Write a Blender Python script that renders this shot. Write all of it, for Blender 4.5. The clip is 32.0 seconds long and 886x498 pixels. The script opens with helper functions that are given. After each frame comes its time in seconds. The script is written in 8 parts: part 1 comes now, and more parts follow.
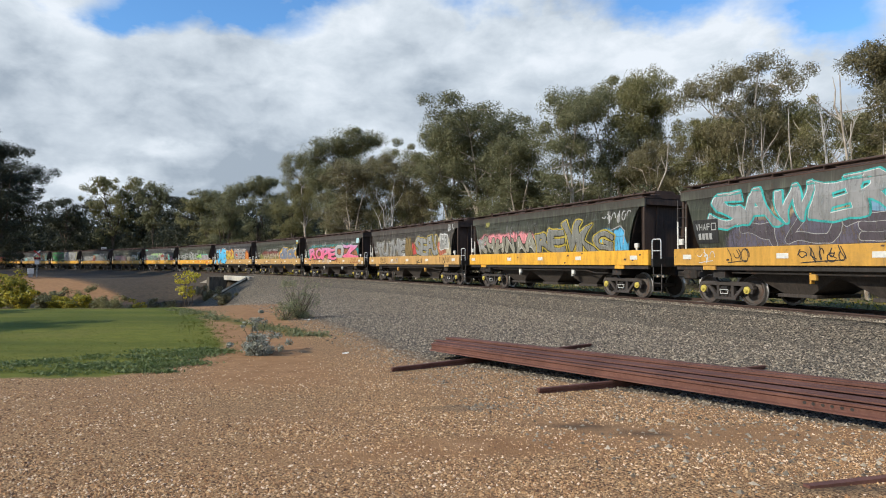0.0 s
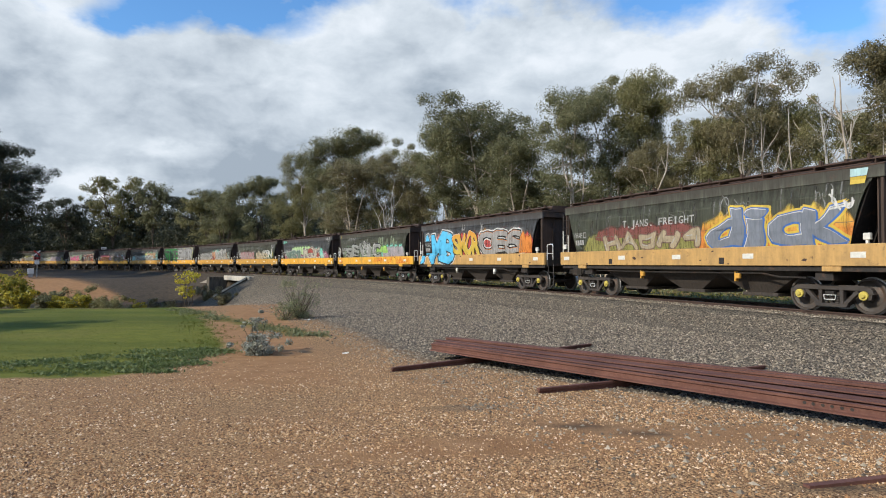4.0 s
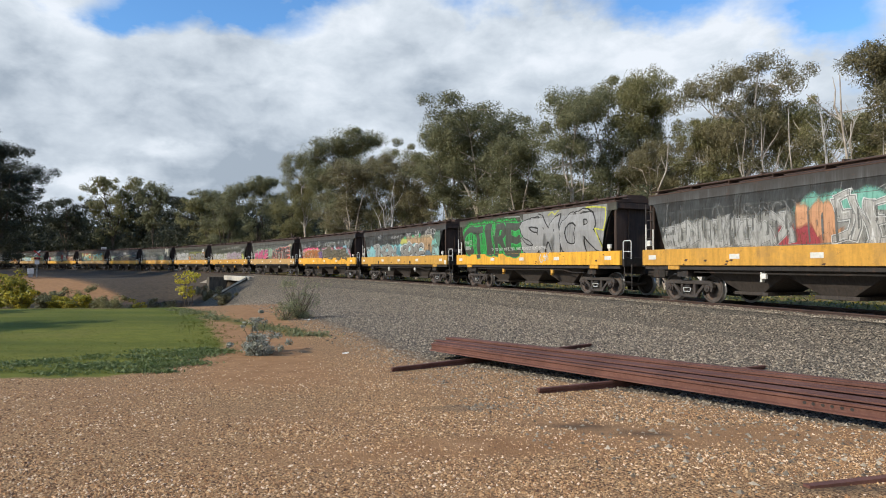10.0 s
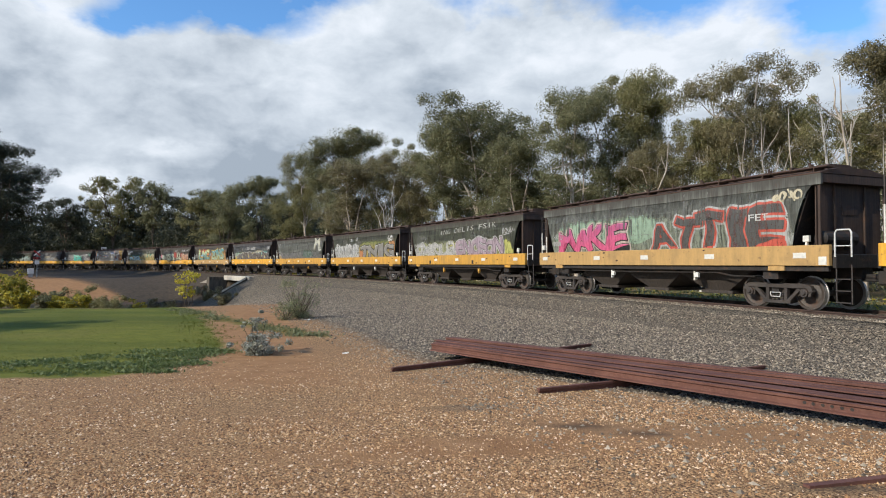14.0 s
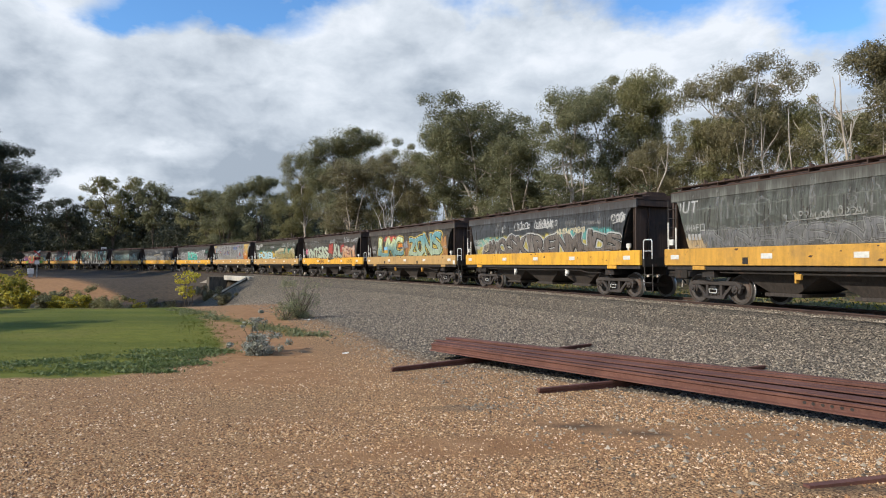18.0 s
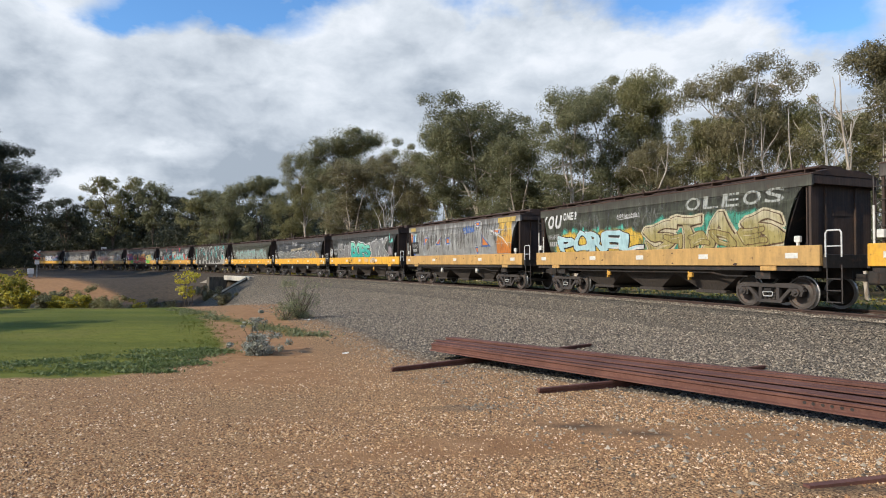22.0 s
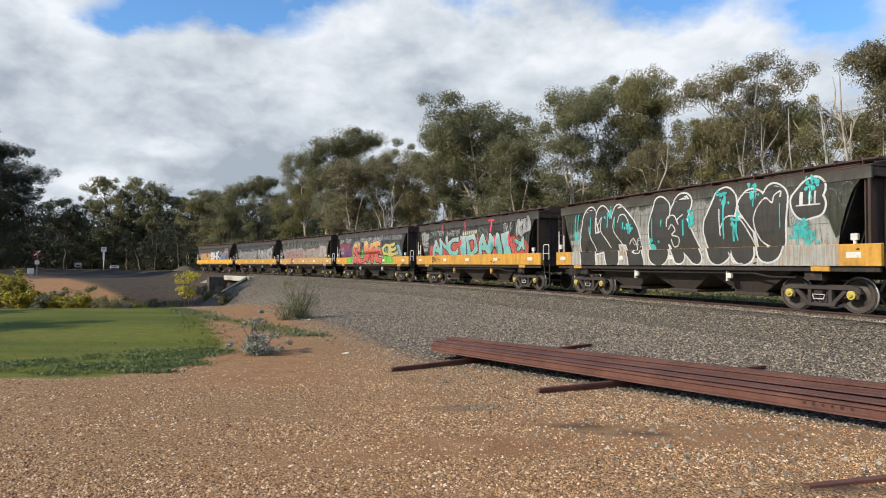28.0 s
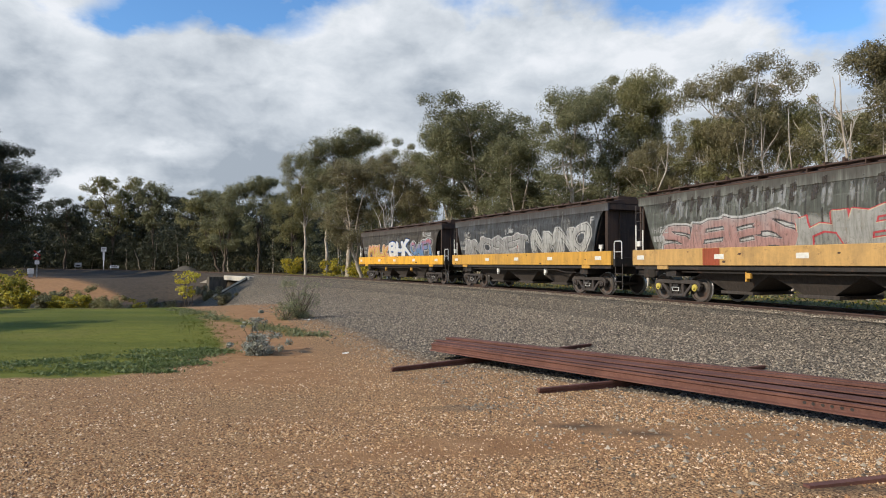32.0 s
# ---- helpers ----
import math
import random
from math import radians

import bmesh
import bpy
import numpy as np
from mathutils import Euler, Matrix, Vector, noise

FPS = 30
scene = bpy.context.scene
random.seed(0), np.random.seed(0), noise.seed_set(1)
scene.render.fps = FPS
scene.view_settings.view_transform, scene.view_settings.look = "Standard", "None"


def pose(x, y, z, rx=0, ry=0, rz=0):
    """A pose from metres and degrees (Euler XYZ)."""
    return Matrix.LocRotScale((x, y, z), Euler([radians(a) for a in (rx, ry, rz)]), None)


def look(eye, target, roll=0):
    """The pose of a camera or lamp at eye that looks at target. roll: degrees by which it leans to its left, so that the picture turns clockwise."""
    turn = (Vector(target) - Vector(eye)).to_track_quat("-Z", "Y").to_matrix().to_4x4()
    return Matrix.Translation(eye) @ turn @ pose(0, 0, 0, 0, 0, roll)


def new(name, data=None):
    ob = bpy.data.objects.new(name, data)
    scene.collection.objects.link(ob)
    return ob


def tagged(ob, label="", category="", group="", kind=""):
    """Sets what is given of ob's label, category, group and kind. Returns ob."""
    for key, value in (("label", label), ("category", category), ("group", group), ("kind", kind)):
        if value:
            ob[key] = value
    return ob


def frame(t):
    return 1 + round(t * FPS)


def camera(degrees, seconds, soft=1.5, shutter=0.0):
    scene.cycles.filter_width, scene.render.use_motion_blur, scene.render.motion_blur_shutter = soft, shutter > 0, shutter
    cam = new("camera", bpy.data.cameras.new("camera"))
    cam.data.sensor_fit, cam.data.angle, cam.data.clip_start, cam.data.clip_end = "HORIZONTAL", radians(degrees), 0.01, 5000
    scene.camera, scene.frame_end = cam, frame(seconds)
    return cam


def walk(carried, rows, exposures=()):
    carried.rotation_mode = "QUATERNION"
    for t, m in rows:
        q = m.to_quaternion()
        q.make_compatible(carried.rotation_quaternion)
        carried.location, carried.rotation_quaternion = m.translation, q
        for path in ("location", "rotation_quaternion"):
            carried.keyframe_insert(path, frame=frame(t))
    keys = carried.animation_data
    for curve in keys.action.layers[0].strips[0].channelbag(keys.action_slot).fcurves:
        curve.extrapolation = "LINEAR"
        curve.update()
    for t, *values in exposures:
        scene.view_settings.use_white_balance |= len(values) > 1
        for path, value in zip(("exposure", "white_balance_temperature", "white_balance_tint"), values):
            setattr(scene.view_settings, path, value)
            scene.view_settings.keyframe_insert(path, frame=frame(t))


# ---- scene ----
# Rail top is z = 0; x to the right, y away from the viewer.
CAM_Z = 1.27
cam = camera(70.69, 32.0, soft=1.0)
CAM_POSE = pose(0, 0, CAM_Z, 91.335, 0, 0) @ pose(0, 0, 0, 0, 0, 0.05)
walk(cam, [(0.0, CAM_POSE), (32.0, CAM_POSE)], exposures=[(0.0, 0.03, 6130, 8), (12.0, 0.05, 6150, 9), (22.0, 0.08, 6200, 10), (29.0, 0.08, 6350, 10), (32.0, 0.0, 6350, 10)])

# ---- light ----
SUN_AZ, SUN_EL = radians(238), radians(33)      # azimuth from +y, clockwise
sun_dir = Vector((math.sin(SUN_AZ) * math.cos(SUN_EL), math.cos(SUN_AZ) * math.cos(SUN_EL), math.sin(SUN_EL)))
sun = new("sun", bpy.data.lights.new("sun", "SUN"))
sun.data.energy, sun.data.angle, sun.data.color = 4.6, radians(0.8), (1.0, 0.865, 0.68)
sun.matrix_world = look(tuple(sun_dir * 200), (0, 0, 0))

world = bpy.data.worlds.new("sky")
scene.world = world
world.use_nodes = True


def sky_nodes():
    nt = world.node_tree
    nd, lk = nt.nodes, nt.links
    nd.clear()
    out = nd.new("ShaderNodeOutputWorld")
    bg = nd.new("ShaderNodeBackground")
    sky = nd.new("ShaderNodeTexSky")
    sky.sky_type, sky.sun_disc = "NISHITA", False
    sky.sun_elevation, sky.sun_rotation = SUN_EL, SUN_AZ
    tc = nd.new("ShaderNodeTexCoord")
    sep = nd.new("ShaderNodeSeparateXYZ")
    lk.new(tc.outputs["Generated"], sep.inputs[0])

    def m(op, a, b=None, c=None):
        n = nd.new("ShaderNodeMath")
        n.operation = op
        for i, v in enumerate((a, b, c)):
            if v is None:
                continue
            if isinstance(v, (int, float)):
                n.inputs[i].default_value = v
            else:
                lk.new(v, n.inputs[i])
        return n.outputs[0]

    com = nd.new("ShaderNodeCombineXYZ")
    lk.new(sep.outputs[0], com.inputs[0]), lk.new(sep.outputs[1], com.inputs[1]), lk.new(m("MULTIPLY", sep.outputs[2], 1.7), com.inputs[2])

    def fbm(scale, off, detail=6.0, rough=0.55, dist=0.3):
        mp = nd.new("ShaderNodeMapping")
        mp.inputs["Location"].default_value = off
        lk.new(com.outputs[0], mp.inputs[0])
        n = nd.new("ShaderNodeTexNoise")
        n.inputs["Scale"].default_value, n.inputs["Detail"].default_value = scale, detail
        n.inputs["Roughness"].default_value, n.inputs["Distortion"].default_value = rough, dist
        lk.new(mp.outputs[0], n.inputs[0])
        return n.outputs[0]

    def ramp(v, stops):
        r = nd.new("ShaderNodeValToRGB")
        el = r.color_ramp.elements
        while len(el) < len(stops):
            el.new(0.5)
        for e, (p, c) in zip(el, stops):
            e.position, e.color = p, (*c, 1)
        lk.new(v, r.inputs[0])
        return r.outputs[0]

    cover = fbm(4.2, (3.1, 0.6, 0.4), 9.0, 0.55, 0.15)
    shade = fbm(3.6, (7.3, 2.2, 0.1), 8.0, 0.52, 0.15)
    puff = fbm(12.0, (1.3, 5.2, 0.7), 7.0, 0.58, 0.2)
    drift = m("MULTIPLY", m("SUBTRACT", fbm(7.0, (2.0, 1.0, 4.0), 5.0, 0.6, 0.0), 0.5), 0.22)
    az = m("ADD", m("ARCTAN2", sep.outputs[0], sep.outputs[1]), drift)
    el = m("ADD", sep.outputs[2], m("MULTIPLY", drift, 0.6))

    def banks(spots):
        """Broad cloud banks and gaps: azimuth, height, their spreads (all as sines) and weight."""
        total = None
        for a0, e0, wa, we, k in spots:
            da, de = m("DIVIDE", m("SUBTRACT", az, a0), wa), m("DIVIDE", m("SUBTRACT", el, e0), we)
            g = m("MULTIPLY", m("EXPONENT", m("MULTIPLY", m("ADD", m("MULTIPLY", da, da), m("MULTIPLY", de, de)), -1.0)), k)
            total = g if total is None else m("ADD", total, g)
        return total

    gaps = banks([(-0.33, 0.378, 0.12, 0.045, -0.58), (-0.47, 0.335, 0.06, 0.025, -0.30), (0.36, 0.38, 0.12, 0.035, -0.28), (0.57, 0.33, 0.08, 0.05, -0.34), (0.59, 0.22, 0.04, 0.05, -0.22), (0.0, 0.37, 0.15, 0.07, 0.25), (-0.55, 0.37, 0.10, 0.04, 0.25)])
    weight = banks([(-0.34, 0.15, 0.18, 0.05, 0.06), (-0.42, 0.24, 0.20, 0.04, 0.07), (-0.57, 0.31, 0.13, 0.05, -0.13), (-0.16, 0.31, 0.15, 0.06, -0.08), (-0.42, 0.165, 0.05, 0.018, -0.16), (0.13, 0.31, 0.10, 0.035, -0.10), (0.0, 0.22, 0.18, 0.05, -0.06), (0.40, 0.28, 0.22, 0.07, -0.08), (-0.54, 0.10, 0.06, 0.02, -0.12)])
    low = m("MULTIPLY", m("SUBTRACT", 0.405, sep.outputs[2]), 2.2)      # fewer gaps towards the horizon
    mask = ramp(m("ADD", m("ADD", cover, low), gaps), [(0.40, (0, 0, 0)), (0.64, (1, 1, 1))])
    tone = m("ADD", m("ADD", m("MULTIPLY", shade, 0.58), m("MULTIPLY", puff, 0.42)), m("MULTIPLY", m("MAXIMUM", m("SUBTRACT", 0.26, sep.outputs[2]), 0.0), 0.30))
    tone = m("ADD", tone, weight)
    cloud = ramp(tone, [(0.36, (0.86, 0.88, 0.91)), (0.45, (0.71, 0.75, 0.79)), (0.54, (0.57, 0.615, 0.665)), (0.64, (0.39, 0.44, 0.50))])
    gain = nd.new("ShaderNodeMix")
    gain.data_type, gain.blend_type = "RGBA", "MULTIPLY"
    gain.inputs["Factor"].default_value = 1.0
    gain.inputs[7].default_value = (0.11, 0.162, 0.205, 1)
    lk.new(sky.outputs[0], gain.inputs[6])
    mix = nd.new("ShaderNodeMix")
    mix.data_type = "RGBA"
    lk.new(mask, mix.inputs["Factor"])
    lk.new(gain.outputs[2], mix.inputs[6]), lk.new(cloud, mix.inputs[7])
    lk.new(mix.outputs[2], bg.inputs[0])
    bg.inputs[1].default_value = 1.0
    lk.new(bg.outputs[0], out.inputs[0])


sky_nodes()

# ---- materials ----
MATS = {}


class Tree:
    """Short cuts to build a node material."""

    def __init__(self, name):
        self.mat = bpy.data.materials.new(name)
        self.mat.use_nodes = True
        self.nt = self.mat.node_tree
        self.nd, self.lk = self.nt.nodes, self.nt.links
        self.bsdf = self.nd["Principled BSDF"]
        self.tc = self.nd.new("ShaderNodeTexCoord")

    def noise(self, scale, detail=4.0, rough=0.55, stretch=(1, 1, 1), coord="Object", dist=0.0):
        mp = self.nd.new("ShaderNodeMapping")
        mp.inputs["Scale"].default_value = stretch
        self.lk.new(self.tc.outputs[coord], mp.inputs[0])
        n = self.nd.new("ShaderNodeTexNoise")
        n.inputs["Scale"].default_value, n.inputs["Detail"].default_value = scale, detail
        n.inputs["Roughness"].default_value, n.inputs["Distortion"].default_value = rough, dist
        self.lk.new(mp.outputs[0], n.inputs[0])
        return n.outputs[0]

    def voronoi(self, scale, coord="Object"):
        n = self.nd.new("ShaderNodeTexVoronoi")
        n.inputs["Scale"].default_value = scale
        self.lk.new(self.tc.outputs[coord], n.inputs[0])
        return n

    def ramp(self, v, stops):
        r = self.nd.new("ShaderNodeValToRGB")
        el = r.color_ramp.elements
        while len(el) < len(stops):
            el.new(0.5)
        for e, (p, c) in zip(el, stops):
            c = (c, c, c) if isinstance(c, (int, float)) else c
            e.position, e.color = p, (*c, 1)
        self.lk.new(v, r.inputs[0])
        return r.outputs[0]

    def mix(self, f, a, b, blend="MIX"):
        n = self.nd.new("ShaderNodeMix")
        n.data_type, n.blend_type = "RGBA", blend
        for sock, v in ((n.inputs["Factor"], f), (n.inputs[6], a), (n.inputs[7], b)):
            if isinstance(v, (int, float)):
                sock.default_value = v
            elif isinstance(v, tuple):
                sock.default_value = (*v, 1)
            else:
                self.lk.new(v, sock)
        return n.outputs[2]

    def math(self, op, a, b=0.0):
        n = self.nd.new("ShaderNodeMath")
        n.operation = op
        for sock, v in zip(n.inputs, (a, b)):
            if isinstance(v, (int, float)):
                sock.default_value = v
            else:
                self.lk.new(v, sock)
        return n.outputs[0]

    def attr(self, name):
        n = self.nd.new("ShaderNodeAttribute")
        n.attribute_name = name
        return n.outputs["Fac"]

    def rand(self):
        return self.nd.new("ShaderNodeObjectInfo").outputs["Random"]

    def island(self):
        return self.nd.new("ShaderNodeNewGeometry").outputs["Random Per Island"]

    def done(self, color, rough=0.7, metal=0.0, bump=None, depth=0.01, spec=0.5):
        b = self.bsdf
        for sock, v in ((b.inputs["Base Color"], color), (b.inputs["Roughness"], rough), (b.inputs["Metallic"], metal)):
            if isinstance(v, (int, float)):
                sock.default_value = v
            elif isinstance(v, tuple):
                sock.default_value = (*v, 1)
            else:
                self.lk.new(v, sock)
        b.inputs["Specular IOR Level"].default_value = spec
        if bump is not None:
            n = self.nd.new("ShaderNodeBump")
            n.inputs["Strength"].default_value, n.inputs["Distance"].default_value = 0.8, depth
            self.lk.new(bump, n.inputs["Height"])
            self.lk.new(n.outputs[0], b.inputs["Normal"])
        return self.mat


def scaled(c, k):
    return tuple(min(1.0, v * k) for v in c)


def weathered(name, c, rough=0.65, rust=0.25, metal=0.0, streak=True, lift=1.0, vary=0.0, grime=False):
    """Old paint on steel: rain streaks, mottling and rust spots."""
    t = Tree(name)
    st = t.noise(1.6, 5.0, 0.6, (3.0, 3.0, 0.35) if streak else (1, 1, 1))
    fine = t.noise(14.0, 4.0, 0.6)
    col = t.mix(t.ramp(st, [(0.3, 0.0), (0.7, 1.0)]), scaled(c, 0.66), scaled(c, 1.35 * lift))
    col = t.mix(t.ramp(fine, [(0.35, 0.0), (0.75, 0.35)]), col, scaled(c, 1.7))
    if streak:
        k = 0.25 if vary else 0.4 if c[0] > 0.3 else 1.0
        run = t.noise(4.5, 4.0, 0.6, (4.0, 4.0, 0.5) if vary else (5.0, 5.0, 0.16))
        col = t.mix(t.ramp(run, [(0.50, 0.0), (0.72, 0.55 * k)]), col, scaled(c, 1.6 if vary else 2.3))
        col = t.mix(t.ramp(run, [(0.28, 0.7 * k), (0.44, 0.0)]), col, scaled(c, 0.45))
    if grime:
        # brown grime washed down from the roof hatches; also counters top-band sunlight in colour
        sep = t.nd.new("ShaderNodeSeparateXYZ")
        t.lk.new(t.tc.outputs["Object"], sep.inputs[0])
        runs = t.noise(1.9, 5.0, 0.65, (3.0, 3.0, 0.2))
        h = t.math("ADD", sep.outputs[2], t.math("MULTIPLY", t.math("ADD", runs, -0.5), 1.6))
        col = t.mix(t.ramp(t.math("ADD", t.math("MULTIPLY", h, 0.8), -2.1), [(0.35, 0.0), (0.75, 0.8)]), col, (0.034, 0.027, 0.022))
    if vary:
        col = t.mix(t.math("MULTIPLY", t.rand(), vary), col, scaled((c[0] * 0.9, c[1] * 1.08, c[2] * 1.5), 0.85))
        dirt = t.ramp(t.noise(1.1, 6.0, 0.65), [(0.52, 0.0), (0.72, 0.5)])
        col = t.mix(dirt, col, (0.16, 0.11, 0.06))
    spots = t.ramp(t.noise(3.4, 6.0, 0.7), [(0.64 - 0.25 * rust, 0.0), (0.74 - 0.2 * rust, 1.0)])
    col = t.mix(t.math("MULTIPLY", spots, 0.75), col, (0.085, 0.045, 0.028))
    return t.done(col, t.ramp(fine, [(0.3, rough - 0.1), (0.7, rough + 0.12)]), metal, fine, 0.004)


def paint(c, c2=None, wear=0.5, name="spray_paint", soft=False):
    """Spray paint: mottled, worn through in small spots; c2 is the colour it fades to upwards."""
    key = ("paint", c, c2, wear, soft)
    if key not in MATS:
        t = Tree(name)
        n = t.noise(2.2, 5.0, 0.6)
        col = t.mix(t.ramp(n, [(0.3, 0.0), (0.7, 1.0)]), scaled(c, 0.82), scaled(c, 1.1))
        if c2:
            sep = t.nd.new("ShaderNodeSeparateXYZ")
            t.lk.new(t.tc.outputs["Object"], sep.inputs[0])
            h = t.math("ADD", t.math("MULTIPLY", t.math("ADD", sep.outputs[2], -1.85), 0.62), t.math("MULTIPLY", t.math("ADD", n, -0.5), 1.1))
            col = t.mix(t.ramp(h, [(0.2, 0.0), (0.65, 1.0)]), col, c2)
        # rubbed and washed away in spots and fine upright runs
        streak = t.noise(3.2, 5.0, 0.65, (4, 4, 0.30))
        w = t.ramp(t.noise(7.0, 6.0, 0.7), [(0.56, 0.0), (0.66, 0.85 * wear)])
        gone = t.math("MAXIMUM", w, t.ramp(streak, [(0.46, 0.0), (0.66, wear)]))
        left = t.math("SUBTRACT", 1.0, t.math("MINIMUM", gone, 1.0))
        if soft:
            left = t.math("MULTIPLY", left, t.attr("fade"))
        t.lk.new(left, t.bsdf.inputs["Alpha"])
        MATS[key] = t.done(col, 0.6)
    return MATS[key]


# near-black steel for the sloping hopper ends
BLACKEND = weathered("near_black_end_steel", (0.016, 0.012, 0.010), 0.8, 0.3)
YELLOW = weathered("yellow_sill_paint", (0.50, 0.262, 0.040), 0.55, 0.14, lift=0.95, vary=0.3)
ORANGEY = weathered("bright_sill_paint", (0.64, 0.325, 0.030), 0.5, 0.08, lift=0.98, vary=0.2)
TANY = weathered("faded_sill_paint", (0.45, 0.265, 0.085), 0.6, 0.2, lift=0.95, vary=0.4)
RUST = weathered("rusty_roof", (0.052, 0.031, 0.022), 0.85, 0.6, streak=False)
DARK = weathered("grimy_black_steel", (0.019, 0.016, 0.014), 0.7, 0.35)
BROWNDARK = weathered("brown_grime", (0.046, 0.029, 0.021), 0.75, 0.4)
CHUTE = weathered("dusty_chute", (0.036, 0.029, 0.024), 0.7, 0.2)
WHEELM = weathered("dusty_wheel", (0.055, 0.045, 0.038), 0.6, 0.3, streak=False)
FRAMEM = weathered("dusty_bogie", (0.040, 0.033, 0.029), 0.7, 0.2, streak=False)
RIMM = weathered("worn_rim", (0.42, 0.41, 0.40), 0.4, 0.0, 0.9, streak=False)
GREYBAR = weathered("galvanised_bar", (0.50, 0.50, 0.48), 0.5, 0.05, streak=False)
WHITEP = weathered("white_plate", (0.56, 0.55, 0.50), 0.5, 0.0, streak=False)
AXLEY = weathered("yellow_cap", (0.42, 0.34, 0.07), 0.5, 0.05, streak=False)
BODY = [weathered("olive_paint", (0.082, 0.088, 0.064), 0.6, 0.1, grime=True), weathered("slate_paint", (0.083, 0.089, 0.096), 0.6, 0.05, grime=True),
        weathered("brown_grey_paint", (0.098, 0.088, 0.075), 0.65, 0.15, grime=True), weathered("black_grey_paint", (0.070, 0.074, 0.072), 0.6, 0.1, grime=True),
        weathered("bare_silver", (0.390, 0.390, 0.377), 0.55, 0.15, grime=True), weathered("pale_grey_green", (0.137, 0.146, 0.127), 0.65, 0.1, grime=True)]


def ground_material():
    t = Tree("yard_ground")
    big, mid = t.noise(0.35, 5.0, 0.6), t.noise(2.4, 5.0, 0.6)
    vor = t.voronoi(44.0)
    cell = t.ramp(vor.outputs["Color"], [(0.0, 0.0), (1.0, 1.0)])
    joint = t.ramp(vor.outputs["Distance"], [(0.42, 0.0), (0.70, 1.0)])
    crush = t.voronoi(24.0)
    face = t.ramp(crush.outputs["Color"], [(0.0, 0.0), (1.0, 1.0)])
    gap = t.ramp(crush.outputs["Distance"], [(0.40, 0.0), (0.66, 1.0)])
    dirt = t.mix(t.ramp(mid, [(0.3, 0.0), (0.7, 1.0)]), (0.235, 0.120, 0.052), (0.345, 0.198, 0.095))
    gravel = t.mix(cell, (0.26, 0.134, 0.056), (0.58, 0.385, 0.195))
    gravel = t.mix(joint, gravel, (0.085, 0.045, 0.022))
    gravel = t.mix(t.ramp(big, [(0.38, 0.0), (0.68, 0.5)]), gravel, (0.26, 0.145, 0.072))
    gravel = t.mix(t.ramp(mid, [(0.55, 0.0), (0.8, 0.6)]), gravel, dirt)
    ball = t.mix(face, (0.100, 0.083, 0.062), (0.26, 0.222, 0.168))
    ball = t.mix(gap, ball, (0.030, 0.026, 0.021))
    # dark brown ground; on the far bank it also paints in tree shade
    dark_ground = t.mix(t.ramp(mid, [(0.3, 0.0), (0.7, 1.0)]), (0.036, 0.029, 0.021), (0.084, 0.065, 0.046))
    grass = t.mix(t.ramp(mid, [(0.3, 0.0), (0.75, 1.0)]), (0.100, 0.112, 0.013), (0.165, 0.168, 0.025))
    grass = t.mix(t.ramp(big, [(0.45, 0.0), (0.7, 0.4)]), grass, (0.15, 0.125, 0.035))
    # streaks of tree shadow, painted into the lawn colour
    shadow_streak = t.noise(0.55, 4.0, 0.5, (0.16, 1.0, 1.0))
    grass = t.mix(t.ramp(shadow_streak, [(0.42, 0.0), (0.62, 0.75)]), grass, (0.060, 0.082, 0.010))
    leaf = t.mix(t.ramp(t.noise(1.2, 5.0), [(0.35, 0.0), (0.65, 1.0)]), (0.115, 0.078, 0.046), (0.060, 0.060, 0.026))

    def zone(name, soft=0.10):
        v = t.math("ADD", t.attr(name), t.math("MULTIPLY", t.math("ADD", t.noise(1.7, 6.0, 0.65), -0.5), 0.7))
        return t.ramp(v, [(0.5 - soft, 0.0), (0.5 + soft, 1.0)])

    col = t.mix(zone("z_dirt", 0.22), gravel, dirt)
    col = t.mix(zone("z_ballast", 0.16), col, ball)
    col = t.mix(zone("z_dark", 0.25), col, dark_ground)
    col = t.mix(zone("z_wood", 0.15), col, leaf)
    col = t.mix(zone("z_grass", 0.12), col, grass)
    hgt = t.math("ADD", t.math("MULTIPLY", t.math("ADD", vor.outputs["Distance"], crush.outputs["Distance"]), -0.7), t.math("MULTIPLY", mid, 1.2))
    return t.done(col, 0.95, 0.0, hgt, 0.010, 0.2)


GROUND = ground_material()


def speckled(name, stops, rough=0.9):
    t = Tree(name)
    col = t.mix(t.math("MULTIPLY", t.noise(60.0, 3.0), 0.5), t.ramp(t.island(), stops), (0.12, 0.09, 0.07))
    return t.done(col, rough, spec=0.25)


STONES = speckled("yard_stones", [(0.0, (0.08, 0.042, 0.024)), (0.22, (0.25, 0.122, 0.050)), (0.5, (0.44, 0.242, 0.102)), (0.82, (0.64, 0.410, 0.205)), (1.0, (0.92, 0.75, 0.55))])
BALLASTM = speckled("ballast_stone", [(0.0, (0.055, 0.045, 0.033)), (0.4, (0.185, 0.154, 0.113)), (0.82, (0.34, 0.290, 0.215)), (0.97, (0.42, 0.36, 0.27)), (1.0, (0.56, 0.50, 0.40))])


